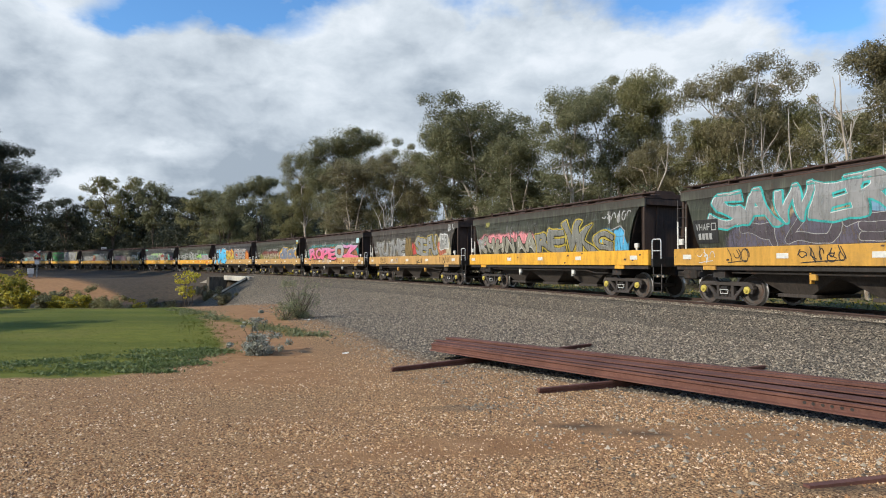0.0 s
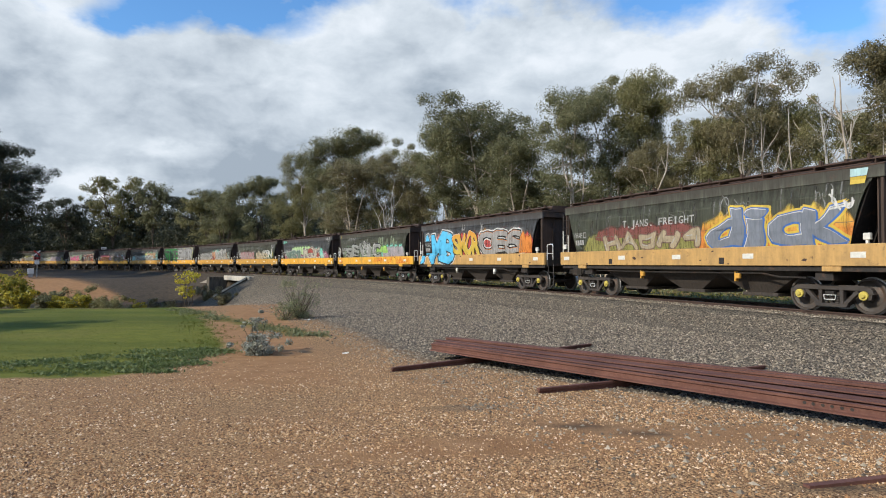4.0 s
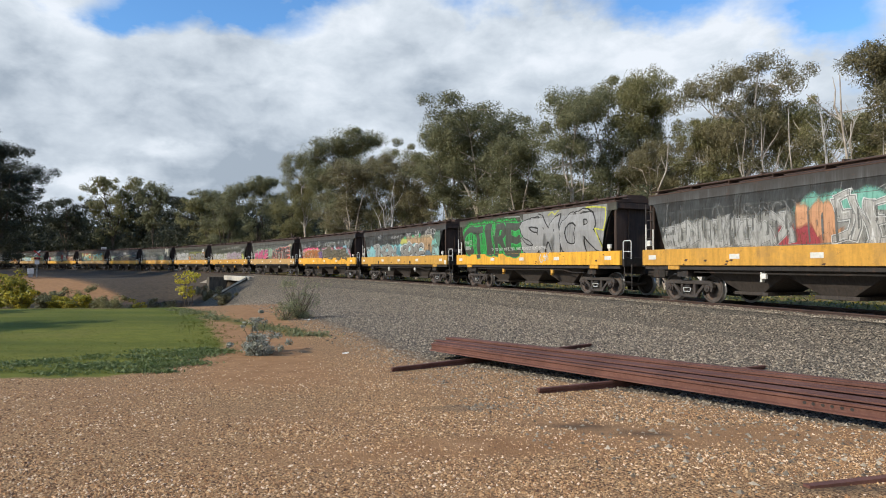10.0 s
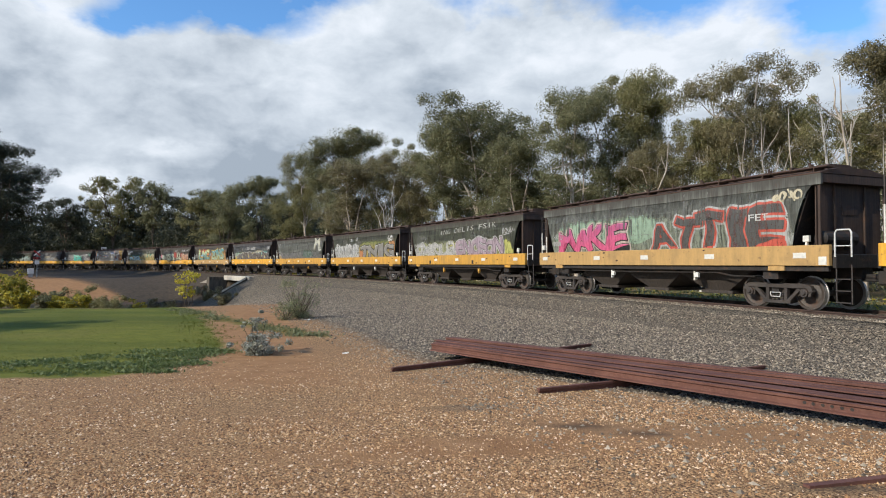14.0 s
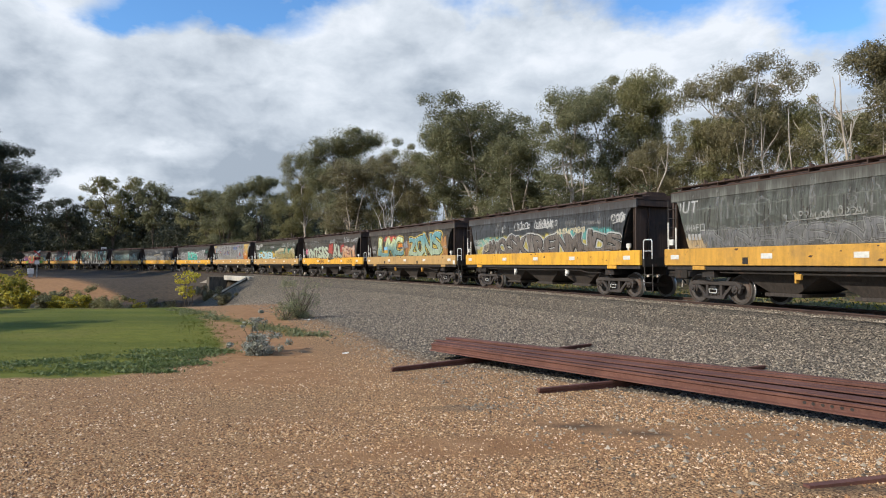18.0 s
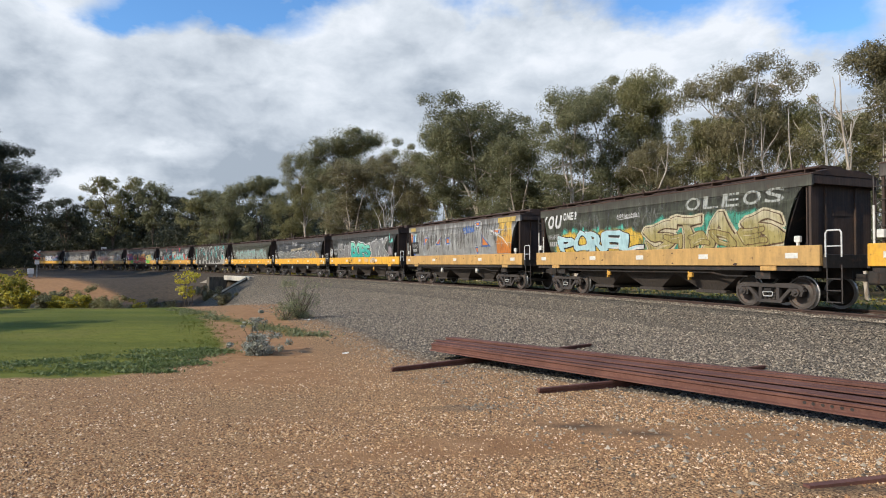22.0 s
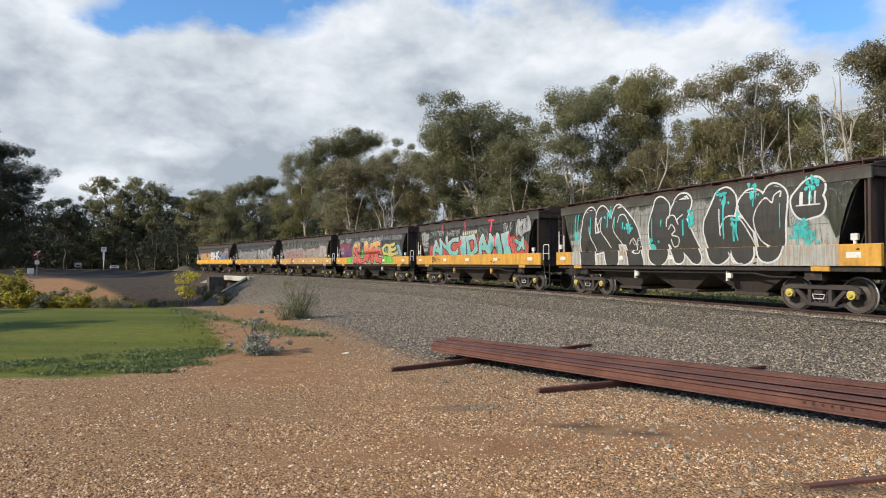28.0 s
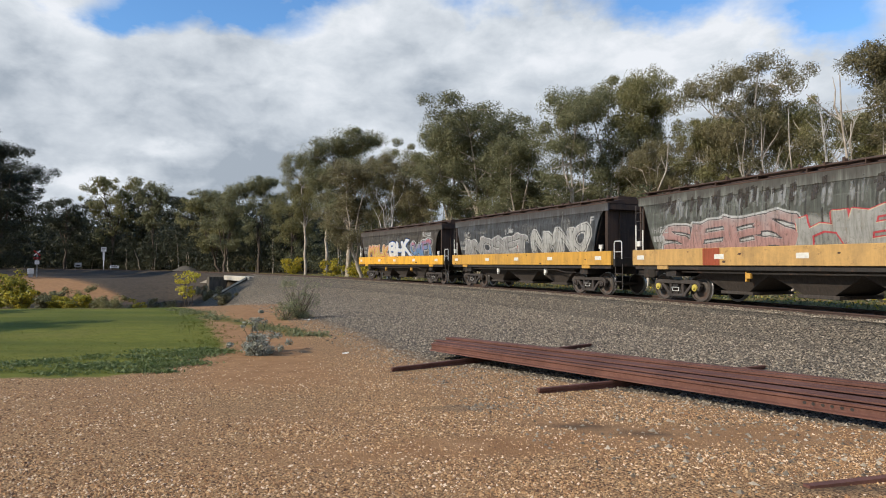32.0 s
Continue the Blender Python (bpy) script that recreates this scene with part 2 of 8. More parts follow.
def leaf_material(name, stops, trans=0.30):
    t = Tree(name)
    col = t.mix(t.math("MULTIPLY", t.rand(), 0.45), t.ramp(t.island(), stops), scaled(stops[0][1], 1.25))
    m = t.done(col, 0.55, spec=0.35)
    tr = t.nd.new("ShaderNodeBsdfTranslucent")
    t.lk.new(col, tr.inputs[0])
    ms = t.nd.new("ShaderNodeMixShader")
    ms.inputs[0].default_value = trans
    out = next(n for n in t.nd if n.type == "OUTPUT_MATERIAL")
    t.lk.new(t.bsdf.outputs[0], ms.inputs[1]), t.lk.new(tr.outputs[0], ms.inputs[2]), t.lk.new(ms.outputs[0], out.inputs[0])
    return m


LEAF = [leaf_material("gum_leaves", [(0.0, (0.100, 0.098, 0.045)), (0.6, (0.196, 0.198, 0.096)), (1.0, (0.345, 0.335, 0.19))]),
        leaf_material("olive_gum_leaves", [(0.0, (0.118, 0.110, 0.040)), (0.6, (0.216, 0.207, 0.084)), (1.0, (0.355, 0.32, 0.155))]),
        leaf_material("bronze_gum_leaves", [(0.0, (0.108, 0.094, 0.046)), (0.6, (0.208, 0.180, 0.090)), (1.0, (0.35, 0.31, 0.17))]),
        # the last two are darker leaf copies, with the wood's shade in their colour
        leaf_material("shaded_gum_leaves", [(0.0, (0.024, 0.028, 0.015)), (0.6, (0.050, 0.056, 0.030)), (1.0, (0.09, 0.095, 0.055))]),
        leaf_material("shaded_wood_leaves", [(0.0, (0.060, 0.064, 0.032)), (0.6, (0.115, 0.120, 0.060)), (1.0, (0.20, 0.20, 0.11))])]
LAWN = leaf_material("lawn_blades", [(0.0, (0.085, 0.100, 0.014)), (0.6, (0.145, 0.156, 0.024)), (1.0, (0.22, 0.215, 0.05))])
WATTLE = leaf_material("wattle_blossom", [(0.0, (0.10, 0.12, 0.03)), (0.40, (0.34, 0.28, 0.02)), (1.0, (0.68, 0.53, 0.04))])
BLOSSOM = leaf_material("bright_wattle_blossom", [(0.0, (0.30, 0.28, 0.03)), (0.5, (0.70, 0.58, 0.05)), (1.0, (0.85, 0.74, 0.10))])
GREYLEAF = leaf_material("grey_shrub_leaves", [(0.0, (0.12, 0.13, 0.095)), (0.6, (0.30, 0.31, 0.25)), (1.0, (0.58, 0.58, 0.50))])
GREENLEAF = leaf_material("shrub_leaves", [(0.0, (0.100, 0.115, 0.050)), (0.6, (0.19, 0.205, 0.095)), (1.0, (0.32, 0.32, 0.18))])
WEED = leaf_material("weed_leaves", [(0.0, (0.075, 0.105, 0.030)), (0.7, (0.145, 0.185, 0.062)), (1.0, (0.25, 0.29, 0.13))])


def bark(name, a, b):
    t = Tree(name)
    n = t.noise(3.0, 5.0, 0.6, (2, 2, 0.4))
    return t.done(t.mix(t.ramp(n, [(0.35, 0.0), (0.65, 1.0)]), a, b), 0.85, 0.0, n, 0.02, 0.2)


BARK = bark("pale_gum_bark", (0.22, 0.175, 0.13), (0.55, 0.49, 0.41))
BARKD = bark("dark_bark", (0.05, 0.04, 0.032), (0.14, 0.11, 0.085))
BARKW = bark("bleached_wood", (0.34, 0.31, 0.28), (0.60, 0.57, 0.53))


def concrete_material():
    t = Tree("old_concrete")
    n, s = t.noise(1.3, 5.0), t.noise(1.0, 5.0, 0.6, (3, 3, 0.3))
    col = t.mix(t.ramp(n, [(0.3, 0.0), (0.7, 1.0)]), (0.17, 0.155, 0.125), (0.33, 0.30, 0.25))
    return t.done(t.mix(t.ramp(s, [(0.5, 0.0), (0.8, 0.6)]), col, (0.13, 0.11, 0.09)), 0.9, 0.0, n, 0.01)


CONCRETE = concrete_material()
# concrete colour darkened to stand in for shade on the culvert walls
DARKCONC = bark("shade_toned_concrete", (0.060, 0.052, 0.043), (0.14, 0.125, 0.10))


def rail_material():
    t = Tree("rusted_rail")
    n, s = t.noise(2.5, 5.0, 0.6, (1, 1, 1)), t.noise(40.0, 4.0)
    col = t.mix(t.ramp(n, [(0.3, 0.0), (0.7, 1.0)]), (0.085, 0.034, 0.024), (0.155, 0.068, 0.048))
    col = t.mix(t.ramp(s, [(0.5, 0.0), (0.75, 0.45)]), col, (0.21, 0.11, 0.085))
    return t.done(col, 0.75, 0.0, s, 0.002, 0.4)


RAILRUST = rail_material()
TRACKRAIL = weathered("running_rail", (0.055, 0.033, 0.025), 0.6, 0.3, streak=False)


# ---- mesh helpers ----
def part(name, bm, material, parent=None, label=""):
    me = bm
    if isinstance(bm, bmesh.types.BMesh):
        me = bpy.data.meshes.new(name)
        bm.normal_update()
        bm.to_mesh(me)
        bm.free()
    if material is not None and not me.materials:
        me.materials.append(material)
    ob = new(name, me)
    ob.parent = parent
    return tagged(ob, label)


def thing(name, label, category, group="", at=None, kind=""):
    ob = new(name)
    if at is not None:
        ob.matrix_basis = at
    return tagged(ob, label, category, group, kind)


def box(bm, x0, x1, y0, y1, z0, z1, bevel=0.0, m=None):
    r = bmesh.ops.create_cube(bm, size=1.0, matrix=Matrix.LocRotScale(((x0 + x1) / 2, (y0 + y1) / 2, (z0 + z1) / 2), None, (abs(x1 - x0), abs(y1 - y0), abs(z1 - z0))))
    vs = r["verts"]
    if m is not None:
        bmesh.ops.transform(bm, matrix=m, verts=vs)
    if bevel:
        es = list({e for v in vs for e in v.link_edges})
        bmesh.ops.bevel(bm, geom=es, offset=bevel, segments=1, affect="EDGES")
    return bm


def rod(bm, a, b, r, seg=8, r2=None):
    a, b = Vector(a), Vector(b)
    d = b - a
    q = d.to_track_quat("Z", "Y").to_matrix().to_4x4()
    bmesh.ops.create_cone(bm, cap_ends=True, segments=seg, radius1=r, radius2=r if r2 is None else r2, depth=d.length, matrix=Matrix.Translation((a + b) / 2) @ q)
    return bm


def bar(bm, pts, r, seg=6):
    for a, b in zip(pts, pts[1:]):
        rod(bm, a, b, r, seg)
    return bm


def prism(bm, outline, axis, lo, hi):
    """A closed outline of (a, b) pairs, drawn out along an axis from lo to hi."""
    def at(a, b, c):
        return {"x": (c, a, b), "y": (a, c, b), "z": (a, b, c)}[axis]
    v0 = [bm.verts.new(at(a, b, lo)) for a, b in outline]
    v1 = [bm.verts.new(at(a, b, hi)) for a, b in outline]
    n = len(outline)
    fs = [bm.faces.new(v0), bm.faces.new(v1[::-1])]
    fs += [bm.faces.new((v0[i], v1[i], v1[(i + 1) % n], v0[(i + 1) % n])) for i in range(n)]
    bmesh.ops.recalc_face_normals(bm, faces=fs)
    return bm


def mesh_of(name, verts, faces, material=None, smooth=False):
    me = bpy.data.meshes.new(name)
    me.from_pydata(np.asarray(verts).tolist() if not isinstance(verts, list) else verts, [], np.asarray(faces).tolist() if not isinstance(faces, list) else faces)
    if material:
        me.materials.append(material)
    if smooth:
        me.polygons.foreach_set("use_smooth", [True] * len(me.polygons))
    me.update()
    return me


# ---- the railway line: near edge of the wagons, by distance along it ----
LINE_STEP = 0.5
line_u = np.arange(-520.0, 520.0, LINE_STEP)


def make_line():
    v = np.clip(line_u, -178.0, 14.0) / 100
    k = (-0.4782 - 0.6187 * v - 0.9167 * v ** 2 - 0.4151 * v ** 3) / 100
    k = np.where(line_u < -178.0, 0.0, np.where(line_u > 45.0, 0.0, k))
    i0 = int(np.argmin(abs(line_u)))
    th = np.concatenate([[0], np.cumsum((k[1:] + k[:-1]) / 2 * LINE_STEP)])
    th = th - th[i0] - 1.1721
    dx, dy = np.cos(th), np.sin(th)
    x = np.concatenate([[0], np.cumsum((dx[1:] + dx[:-1]) / 2 * LINE_STEP)])
    y = np.concatenate([[0], np.cumsum((dy[1:] + dy[:-1]) / 2 * LINE_STEP)])
    x, y = x - x[i0] + 7.7856, y - y[i0] + 21.5681
    return x - dy * 1.36, y + dx * 1.36, th


line_x, line_y, line_th = make_line()


def on_line(u, off=0.0):
    """A point of the track's middle, off metres to its left as the train runs."""
    a = np.interp(u, line_u, line_th)
    return np.interp(u, line_u, line_x) - np.sin(a) * off, np.interp(u, line_u, line_y) + np.cos(a) * off


def track_offset(x, y):
    """Distance from the track's middle, positive on the far side, and the place along it."""
    sel = (line_u > -330) & (line_u < 200)
    lx, ly, lt, lu = line_x[sel][::3], line_y[sel][::3], line_th[sel][::3], line_u[sel][::3]
    out, along = np.empty(x.shape), np.empty(x.shape)
    for i in range(0, x.size, 4000):
        xs, ys = x[i:i + 4000, None], y[i:i + 4000, None]
        j = np.argmin((xs - lx) ** 2 + (ys - ly) ** 2, axis=1)
        out[i:i + 4000] = -(xs[:, 0] - lx[j]) * np.sin(lt[j]) + (ys[:, 0] - ly[j]) * np.cos(lt[j])
        along[i:i + 4000] = lu[j]
    return out, along


def smooth(a, b, v):
    t = np.clip((v - a) / (b - a), 0, 1)
    return t * t * (3 - 2 * t)


def land(x, y):
    """Height of the ground, and its zones."""
    x, y = np.asarray(x, float), np.asarray(y, float)
    p, u = track_offset(x, y)
    near = -p
    r = np.hypot(x, y)
    # the yard falls gently to the foot of the bank
    yard = -0.45 - 0.42 * smooth(2.0, 14.0, y * 0.9 + np.maximum(x, 0) * 0.5)
    # a gully lies behind the lawn, deepest at the culvert
    lx = -0.30 * y - 1.0
    gul = smooth(29.0, 44.0, y - 0.12 * (x + 12)) * smooth(0.0, 10.0, (-0.16 * y - 1.5) - x)
    gul = gul * (0.36 + 0.64 * np.exp(-((x + 27.0) ** 2 + (y - 67.0) ** 2) / 170.0)) * (1 - smooth(72.0, 92.0, y))
    low = yard - 3.3 * gul
    low = low + 0.5 * smooth(100, 150, y)
    apron = smooth(3.0, 12.5, near)
    bank = -0.19 - 0.40 * smooth(2.0, 3.6, near) - 0.24 * apron
    g = smooth(2.2, 9.0 , near)
    z = np.where(near > 0, bank * (1 - g) + low * g, -0.34 + 0.10 * smooth(2.2, 5, p))
    # far side: level verge, then a little higher in the wood
    z = np.where(p > 2.0, -0.30 + 0.25 * smooth(6, 40, p), z)
    z = np.where(np.abs(p) < 2.0, np.where(np.abs(p) < 0.80, -0.13, -0.075), z)
    road = smooth(12.0, 5.0, np.abs(u + 176.0)) * (near > 0)
    z = np.where(near > 2.0, z * (1 - road) + (-0.30 - 0.004 * near) * road, z)
    right = -59.7 - 0.55 * np.clip(near - 2.8, 0, 9)
    mouth = smooth(-67.5, -66.7, u) * smooth(0.35, -0.35, u - right) * smooth(2.5, 2.9, near) * smooth(20.0, 9.0, near)
    z = z * (1 - mouth) - 3.2 * mouth
    n1 = np.sin(x * 0.9 + 1.3 * np.sin(y * 0.7)) * np.cos(y * 0.8 + 0.5 * np.sin(x * 1.1))
    z = z + 0.018 * n1 * (np.abs(p) > 3.0) * smooth(1.0, 4.0, r)
    # zones
    ball = np.clip(1.0 - smooth(10.2 - 6.5 * smooth(-62, -72, u), 13.6 - 8.0 * smooth(-62, -74, u), near), 0, 1) * (p < 3.2)
    # brown gravel in front of the rail stack
    front = (x + 0.34) * -0.751 + (y - 14.1) * -0.660
    ball = ball * (1 - 0.92 * smooth(0.3 - 0.9 * smooth(-1.0, 1.5, x), 2.2 - 1.4 * smooth(-1.0, 1.5, x), front) * smooth(18.0, 15.0, y))
    oil = np.exp(-((x - 0.2 - 0.5 * (y - 8.3)) / 1.1) ** 2 - ((y - 8.3) / 0.30) ** 2)
    ball = np.maximum(ball, 0.62 * oil)
    wood = np.maximum(smooth(3.0, 5.0, p), 0.62 * smooth(34.0, 40.0, y) * smooth(76.0, 62.0, y) * smooth(8.0, 14.0, near) * smooth(-9.0, -14.0, x))
    edge = -5.7 - 0.47 * np.maximum(y - 16.4, 0)                     # lawn edge against the path
    grass = smooth(0.9, -0.9, x - edge) * smooth(9.9, 12.2, y - 0.08 * (x + 9)) * smooth(33.0, 29.0, y) * (near > 6)
    toe = smooth(1.5, 0.3, np.abs(x + 2.3 + 0.8 * (y - 16.5))) * smooth(16.5, 19.0, y) * smooth(36.0, 30.0, y)
    grass = np.maximum(grass, 0.55 * toe)
    # dark old ballast on the far bank, with tree shade painted in
    old = smooth(-59.0, -64.0, u) * smooth(26.0, 9.0, near) * (p < 5.0)
    # a worn earth ramp runs down into the gully
    ramp = smooth(4.6, 2.4, np.abs((x + 34.6) * 0.683 + (y - 66.0) * 0.730)) * smooth(-66.0, -58.0, x) * smooth(-30.0, -34.0, x)
    old, wood = old * (1 - ramp), wood * (1 - ramp)
    # dark earth on the yard, and a dark patch at the sunk bearer
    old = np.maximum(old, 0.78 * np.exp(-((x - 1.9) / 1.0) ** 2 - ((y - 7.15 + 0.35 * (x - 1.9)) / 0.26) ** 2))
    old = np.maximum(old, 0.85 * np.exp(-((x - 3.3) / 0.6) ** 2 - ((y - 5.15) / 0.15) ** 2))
    verge = smooth(2.6, 4.0, p) * smooth(13.0, 9.0, p) * 0.5
    dirt = smooth(2.2, 0.4, np.abs(x + 0.32 * y - 0.4)) * smooth(8, 12, y) * smooth(40, 30, y)
    dirt = np.maximum(dirt, (0.30 + 0.5 * smooth(60, 85, y)) * smooth(40.0, 48.0, y) * (near > 7))
    dirt = np.maximum(dirt, ramp)
    dirt = np.maximum(dirt, 0.9 * np.exp(-((x - 1.6) / 1.1) ** 2 - ((y - 7.6 + 0.1 * x) / 0.3) ** 2))
    dirt = np.maximum(dirt, 0.75 * smooth(0.9, 0.2, np.abs(y - 6.2 - 0.25 * x)) * smooth(-4, 0, x))
    # broken brown stone tipped on the bank
    tip = np.exp(-((x + 9.2) / 1.3) ** 2 - ((y - 31.5 - 0.3 * (x + 9.2)) / 1.8) ** 2)
    ball, dirt = ball * (1 - 0.8 * tip), np.maximum(dirt, 0.55 * tip)
    return z, np.clip(ball, 0, 1), np.clip(np.maximum(grass, verge), 0, 1), np.clip(dirt, 0, 1), np.clip(wood - verge, 0, 1), np.clip(old, 0, 1)


def land_z(x, y):
    return float(land(np.array([x]), np.array([y]))[0][0])


def make_ground():
    def axis(lo, hi, fine, grow):
        a, s = [0.0], fine
        while a[-1] < hi:
            a.append(a[-1] + s)
            s *= grow
        b, s = [0.0], fine
        while b[-1] > lo:
            b.append(b[-1] - s)
            s *= grow
        return np.array(sorted(set(a + b)))
    xs = axis(-1300, 1300, 0.28, 1.0165)
    ys = axis(0, 1500, 0.28, 1.0115)
    ys = np.concatenate([-np.array([700, 400, 220, 120, 70, 40, 24, 14, 8, 5, 3, 1.6, 0.8]), ys])
    xs, ys = np.unique(np.concatenate([xs, np.arange(-33.0, -18.0, 0.37)]).round(2)), np.unique(np.concatenate([ys, np.arange(58.0, 80.0, 0.41)]).round(2))
    gx, gy = np.meshgrid(xs, ys)
    x, y = gx.ravel(), gy.ravel()
    z, ball, grass, dirt, wood, old = land(x, y)
    nx, ny = len(xs), len(ys)
    i = np.arange(nx * ny).reshape(ny, nx)
    f = np.stack([i[:-1, :-1], i[:-1, 1:], i[1:, 1:], i[1:, :-1]], -1).reshape(-1, 4)
    me = mesh_of("ground", np.stack([x, y, z], 1), f, GROUND, True)
    for name, v in (("z_ballast", ball), ("z_grass", grass), ("z_dirt", dirt), ("z_wood", wood), ("z_dark", old)):
        me.attributes.new(name, "FLOAT", "POINT").data.foreach_set("value", v.astype(np.float32))
    return tagged(new("ground", me), "brown gravel yard with lawn and woodland floor", "ground", kind="structure")


make_ground()


def pebbles(name, label, count, spots, lo, hi, material, sink=0.35, seed=3):
    """Many small angular stones in one mesh."""
    rg = np.random.default_rng(seed)
    base = np.array([(1, 0.1, -0.2), (0.1, 1, -0.2), (-1, -0.1, -0.2), (-0.1, -1, -0.2), (0.15, 0.1, 0.72)])
    fc = np.array([(0, 1, 4), (1, 2, 4), (2, 3, 4), (3, 0, 4)])
    x, y = spots(rg, count)
    z = land(x, y)[0]
    s = lo + (hi - lo) * rg.random(len(x)) ** 2.2
    a = rg.random(len(x)) * 6.283
    v = base[None] * (0.65 + 0.7 * rg.random((len(x), 5, 1))) * s[:, None, None]
    v[:, :, 0] *= 1.2
    c, sn = np.cos(a)[:, None], np.sin(a)[:, None]
    vx, vy = v[:, :, 0] * c - v[:, :, 1] * sn, v[:, :, 0] * sn + v[:, :, 1] * c
    vv = np.stack([vx + x[:, None], vy + y[:, None], v[:, :, 2] + z[:, None] + (s * (0.3 - sink))[:, None]], -1).reshape(-1, 3)
    ff = (fc[None] + 5 * np.arange(len(x))[:, None, None]).reshape(-1, 3)
    return tagged(new(name, mesh_of(name, vv, ff, material)), label, "stones", kind="stuff")


# ---- track ----
def rail_outline(h=0.16, w=0.14):
    return [(-w / 2, 0), (w / 2, 0), (w / 2, 0.02), (0.012, 0.035), (0.012, h - 0.045), (0.036, h - 0.035), (0.036, h), (-0.036, h), (-0.036, h - 0.035), (-0.012, h - 0.045), (-0.012, 0.035), (-w / 2, 0.02)]


def track_rail(off):
    us = np.concatenate([np.arange(-300, -60, 4.0), np.arange(-60, 60, 1.5), np.arange(60, 160, 5.0)])
    prof = rail_outline()
    vs, fs = [], []
    for i, u in enumerate(us):
        for a, b in prof:
            x, y = on_line(u, off + a)
            vs.append((float(x), float(y), b - 0.16))
        if i:
            k, n = (i - 1) * len(prof), len(prof)
            fs += [(k + j, k + (j + 1) % n, k + n + (j + 1) % n, k + n + j) for j in range(n)]
    return vs, fs


def make_track():
    tr = thing("railway_track", "broad-gauge railway track with rusty rails on grey ballast", "railway track", kind="structure")
    for off in (-0.835, 0.835):
        part("rail", mesh_of("rail", *track_rail(off), TRACKRAIL), None, tr)
    bm = bmesh.new()
    box(bm, -0.115, 0.115, -1.3, 1.3, -0.26, -0.105, 0.015)
    me = None
    for i in range(118):
        u = -70 + i * 0.68
        if me is None:
            s = part("sleeper", bm, CONCRETE, tr, "grey concrete sleeper half buried in ballast")
            me = s.data
        else:
            s = part("sleeper", me, None, tr)
        x, y = on_line(u)
        s.matrix_basis = pose(float(x), float(y), 0, 0, 0, math.degrees(float(np.interp(u, line_u, line_th))))


make_track()


# ---- grain hopper wagons ----
PITCH = 15.2
HALF = 6.72
KNOTS = [(1.76, 1.375), (2.20, 1.432), (2.65, 1.452), (3.05, 1.435), (3.36, 1.385)]


def side_y(z):
    return float(np.interp(z, [k[0] for k in KNOTS], [k[1] for k in KNOTS])) if z < 3.36 else 1.395


def end_x(z):
    """Half length of the side sheet at height z: cut back below the top rail."""
    if z >= 3.36:
        return HALF
    t = (3.36 - z) / 1.6
    return 6.45 - 0.59 * max(t, 0.0) ** 0.7


def side_sheet(sgn):
    bm = bmesh.new()
    zs = [1.76, 1.98, 2.20, 2.42, 2.65, 2.85, 3.05, 3.2, 3.36]
    cols = 10
    grid = []
    for z in zs:
        e = end_x(z - 0.001)
        grid.append([bm.verts.new((-e + 2 * e * i / cols, sgn * (side_y(z - 0.0005)), z)) for i in range(cols + 1)])
    for r0, r1 in zip(grid, grid[1:]):
        for i in range(cols):
            q = (r0[i], r0[i + 1], r1[i + 1], r1[i])
            bm.faces.new(q if sgn < 0 else q[::-1])
    bmesh.ops.solidify(bm, geom=bm.faces[:], thickness=0.02)
    # folded top rail and two weld seams
    for z in (2.32, 3.02):
        e, y = end_x(z) - 0.02, side_y(z)
        box(bm, -e, e, sgn * (y - 0.012), sgn * (y + 0.007), z - 0.008, z + 0.008)
    box(bm, -HALF, HALF, sgn * 1.30, sgn * 1.395, 3.365, 3.67, 0.012)
    return bm


def wheelset_mesh():
    bm = bmesh.new()
    for s in (-1, 1):
        n = 28
        rings = []
        for w, r in [(0.05, 0.085), (0.03, 0.17), (0.075, 0.30), (0.045, 0.39), (0.0, 0.40), (0.0, 0.452), (0.10, 0.455), (0.105, 0.485), (0.135, 0.485), (0.135, 0.40), (0.10, 0.30), (0.12, 0.085)]:
            y = s * (0.88 - w)
            rings.append([bm.verts.new((math.cos(6.2832 * k / n) * r, y, math.sin(6.2832 * k / n) * r)) for k in range(n)])
        for a, b in zip(rings, rings[1:]):
            for k in range(n):
                bm.faces.new((a[k], a[(k + 1) % n], b[(k + 1) % n], b[k]) if s > 0 else (a[k], b[k], b[(k + 1) % n], a[(k + 1) % n]))
    rod(bm, (0, -1.02, 0), (0, 1.02, 0), 0.08, 12)
    bmesh.ops.recalc_face_normals(bm, faces=bm.faces[:])
    me = bpy.data.meshes.new("wheelset")
    bm.to_mesh(me)
    bm.free()
    me.materials.append(WHEELM), me.materials.append(RIMM)
    for p in me.polygons:
        c = p.center
        if abs(c.y) < 0.9 and 0.437 < math.hypot(c.x, c.z) < 0.49:
            p.material_index = 1
    return me


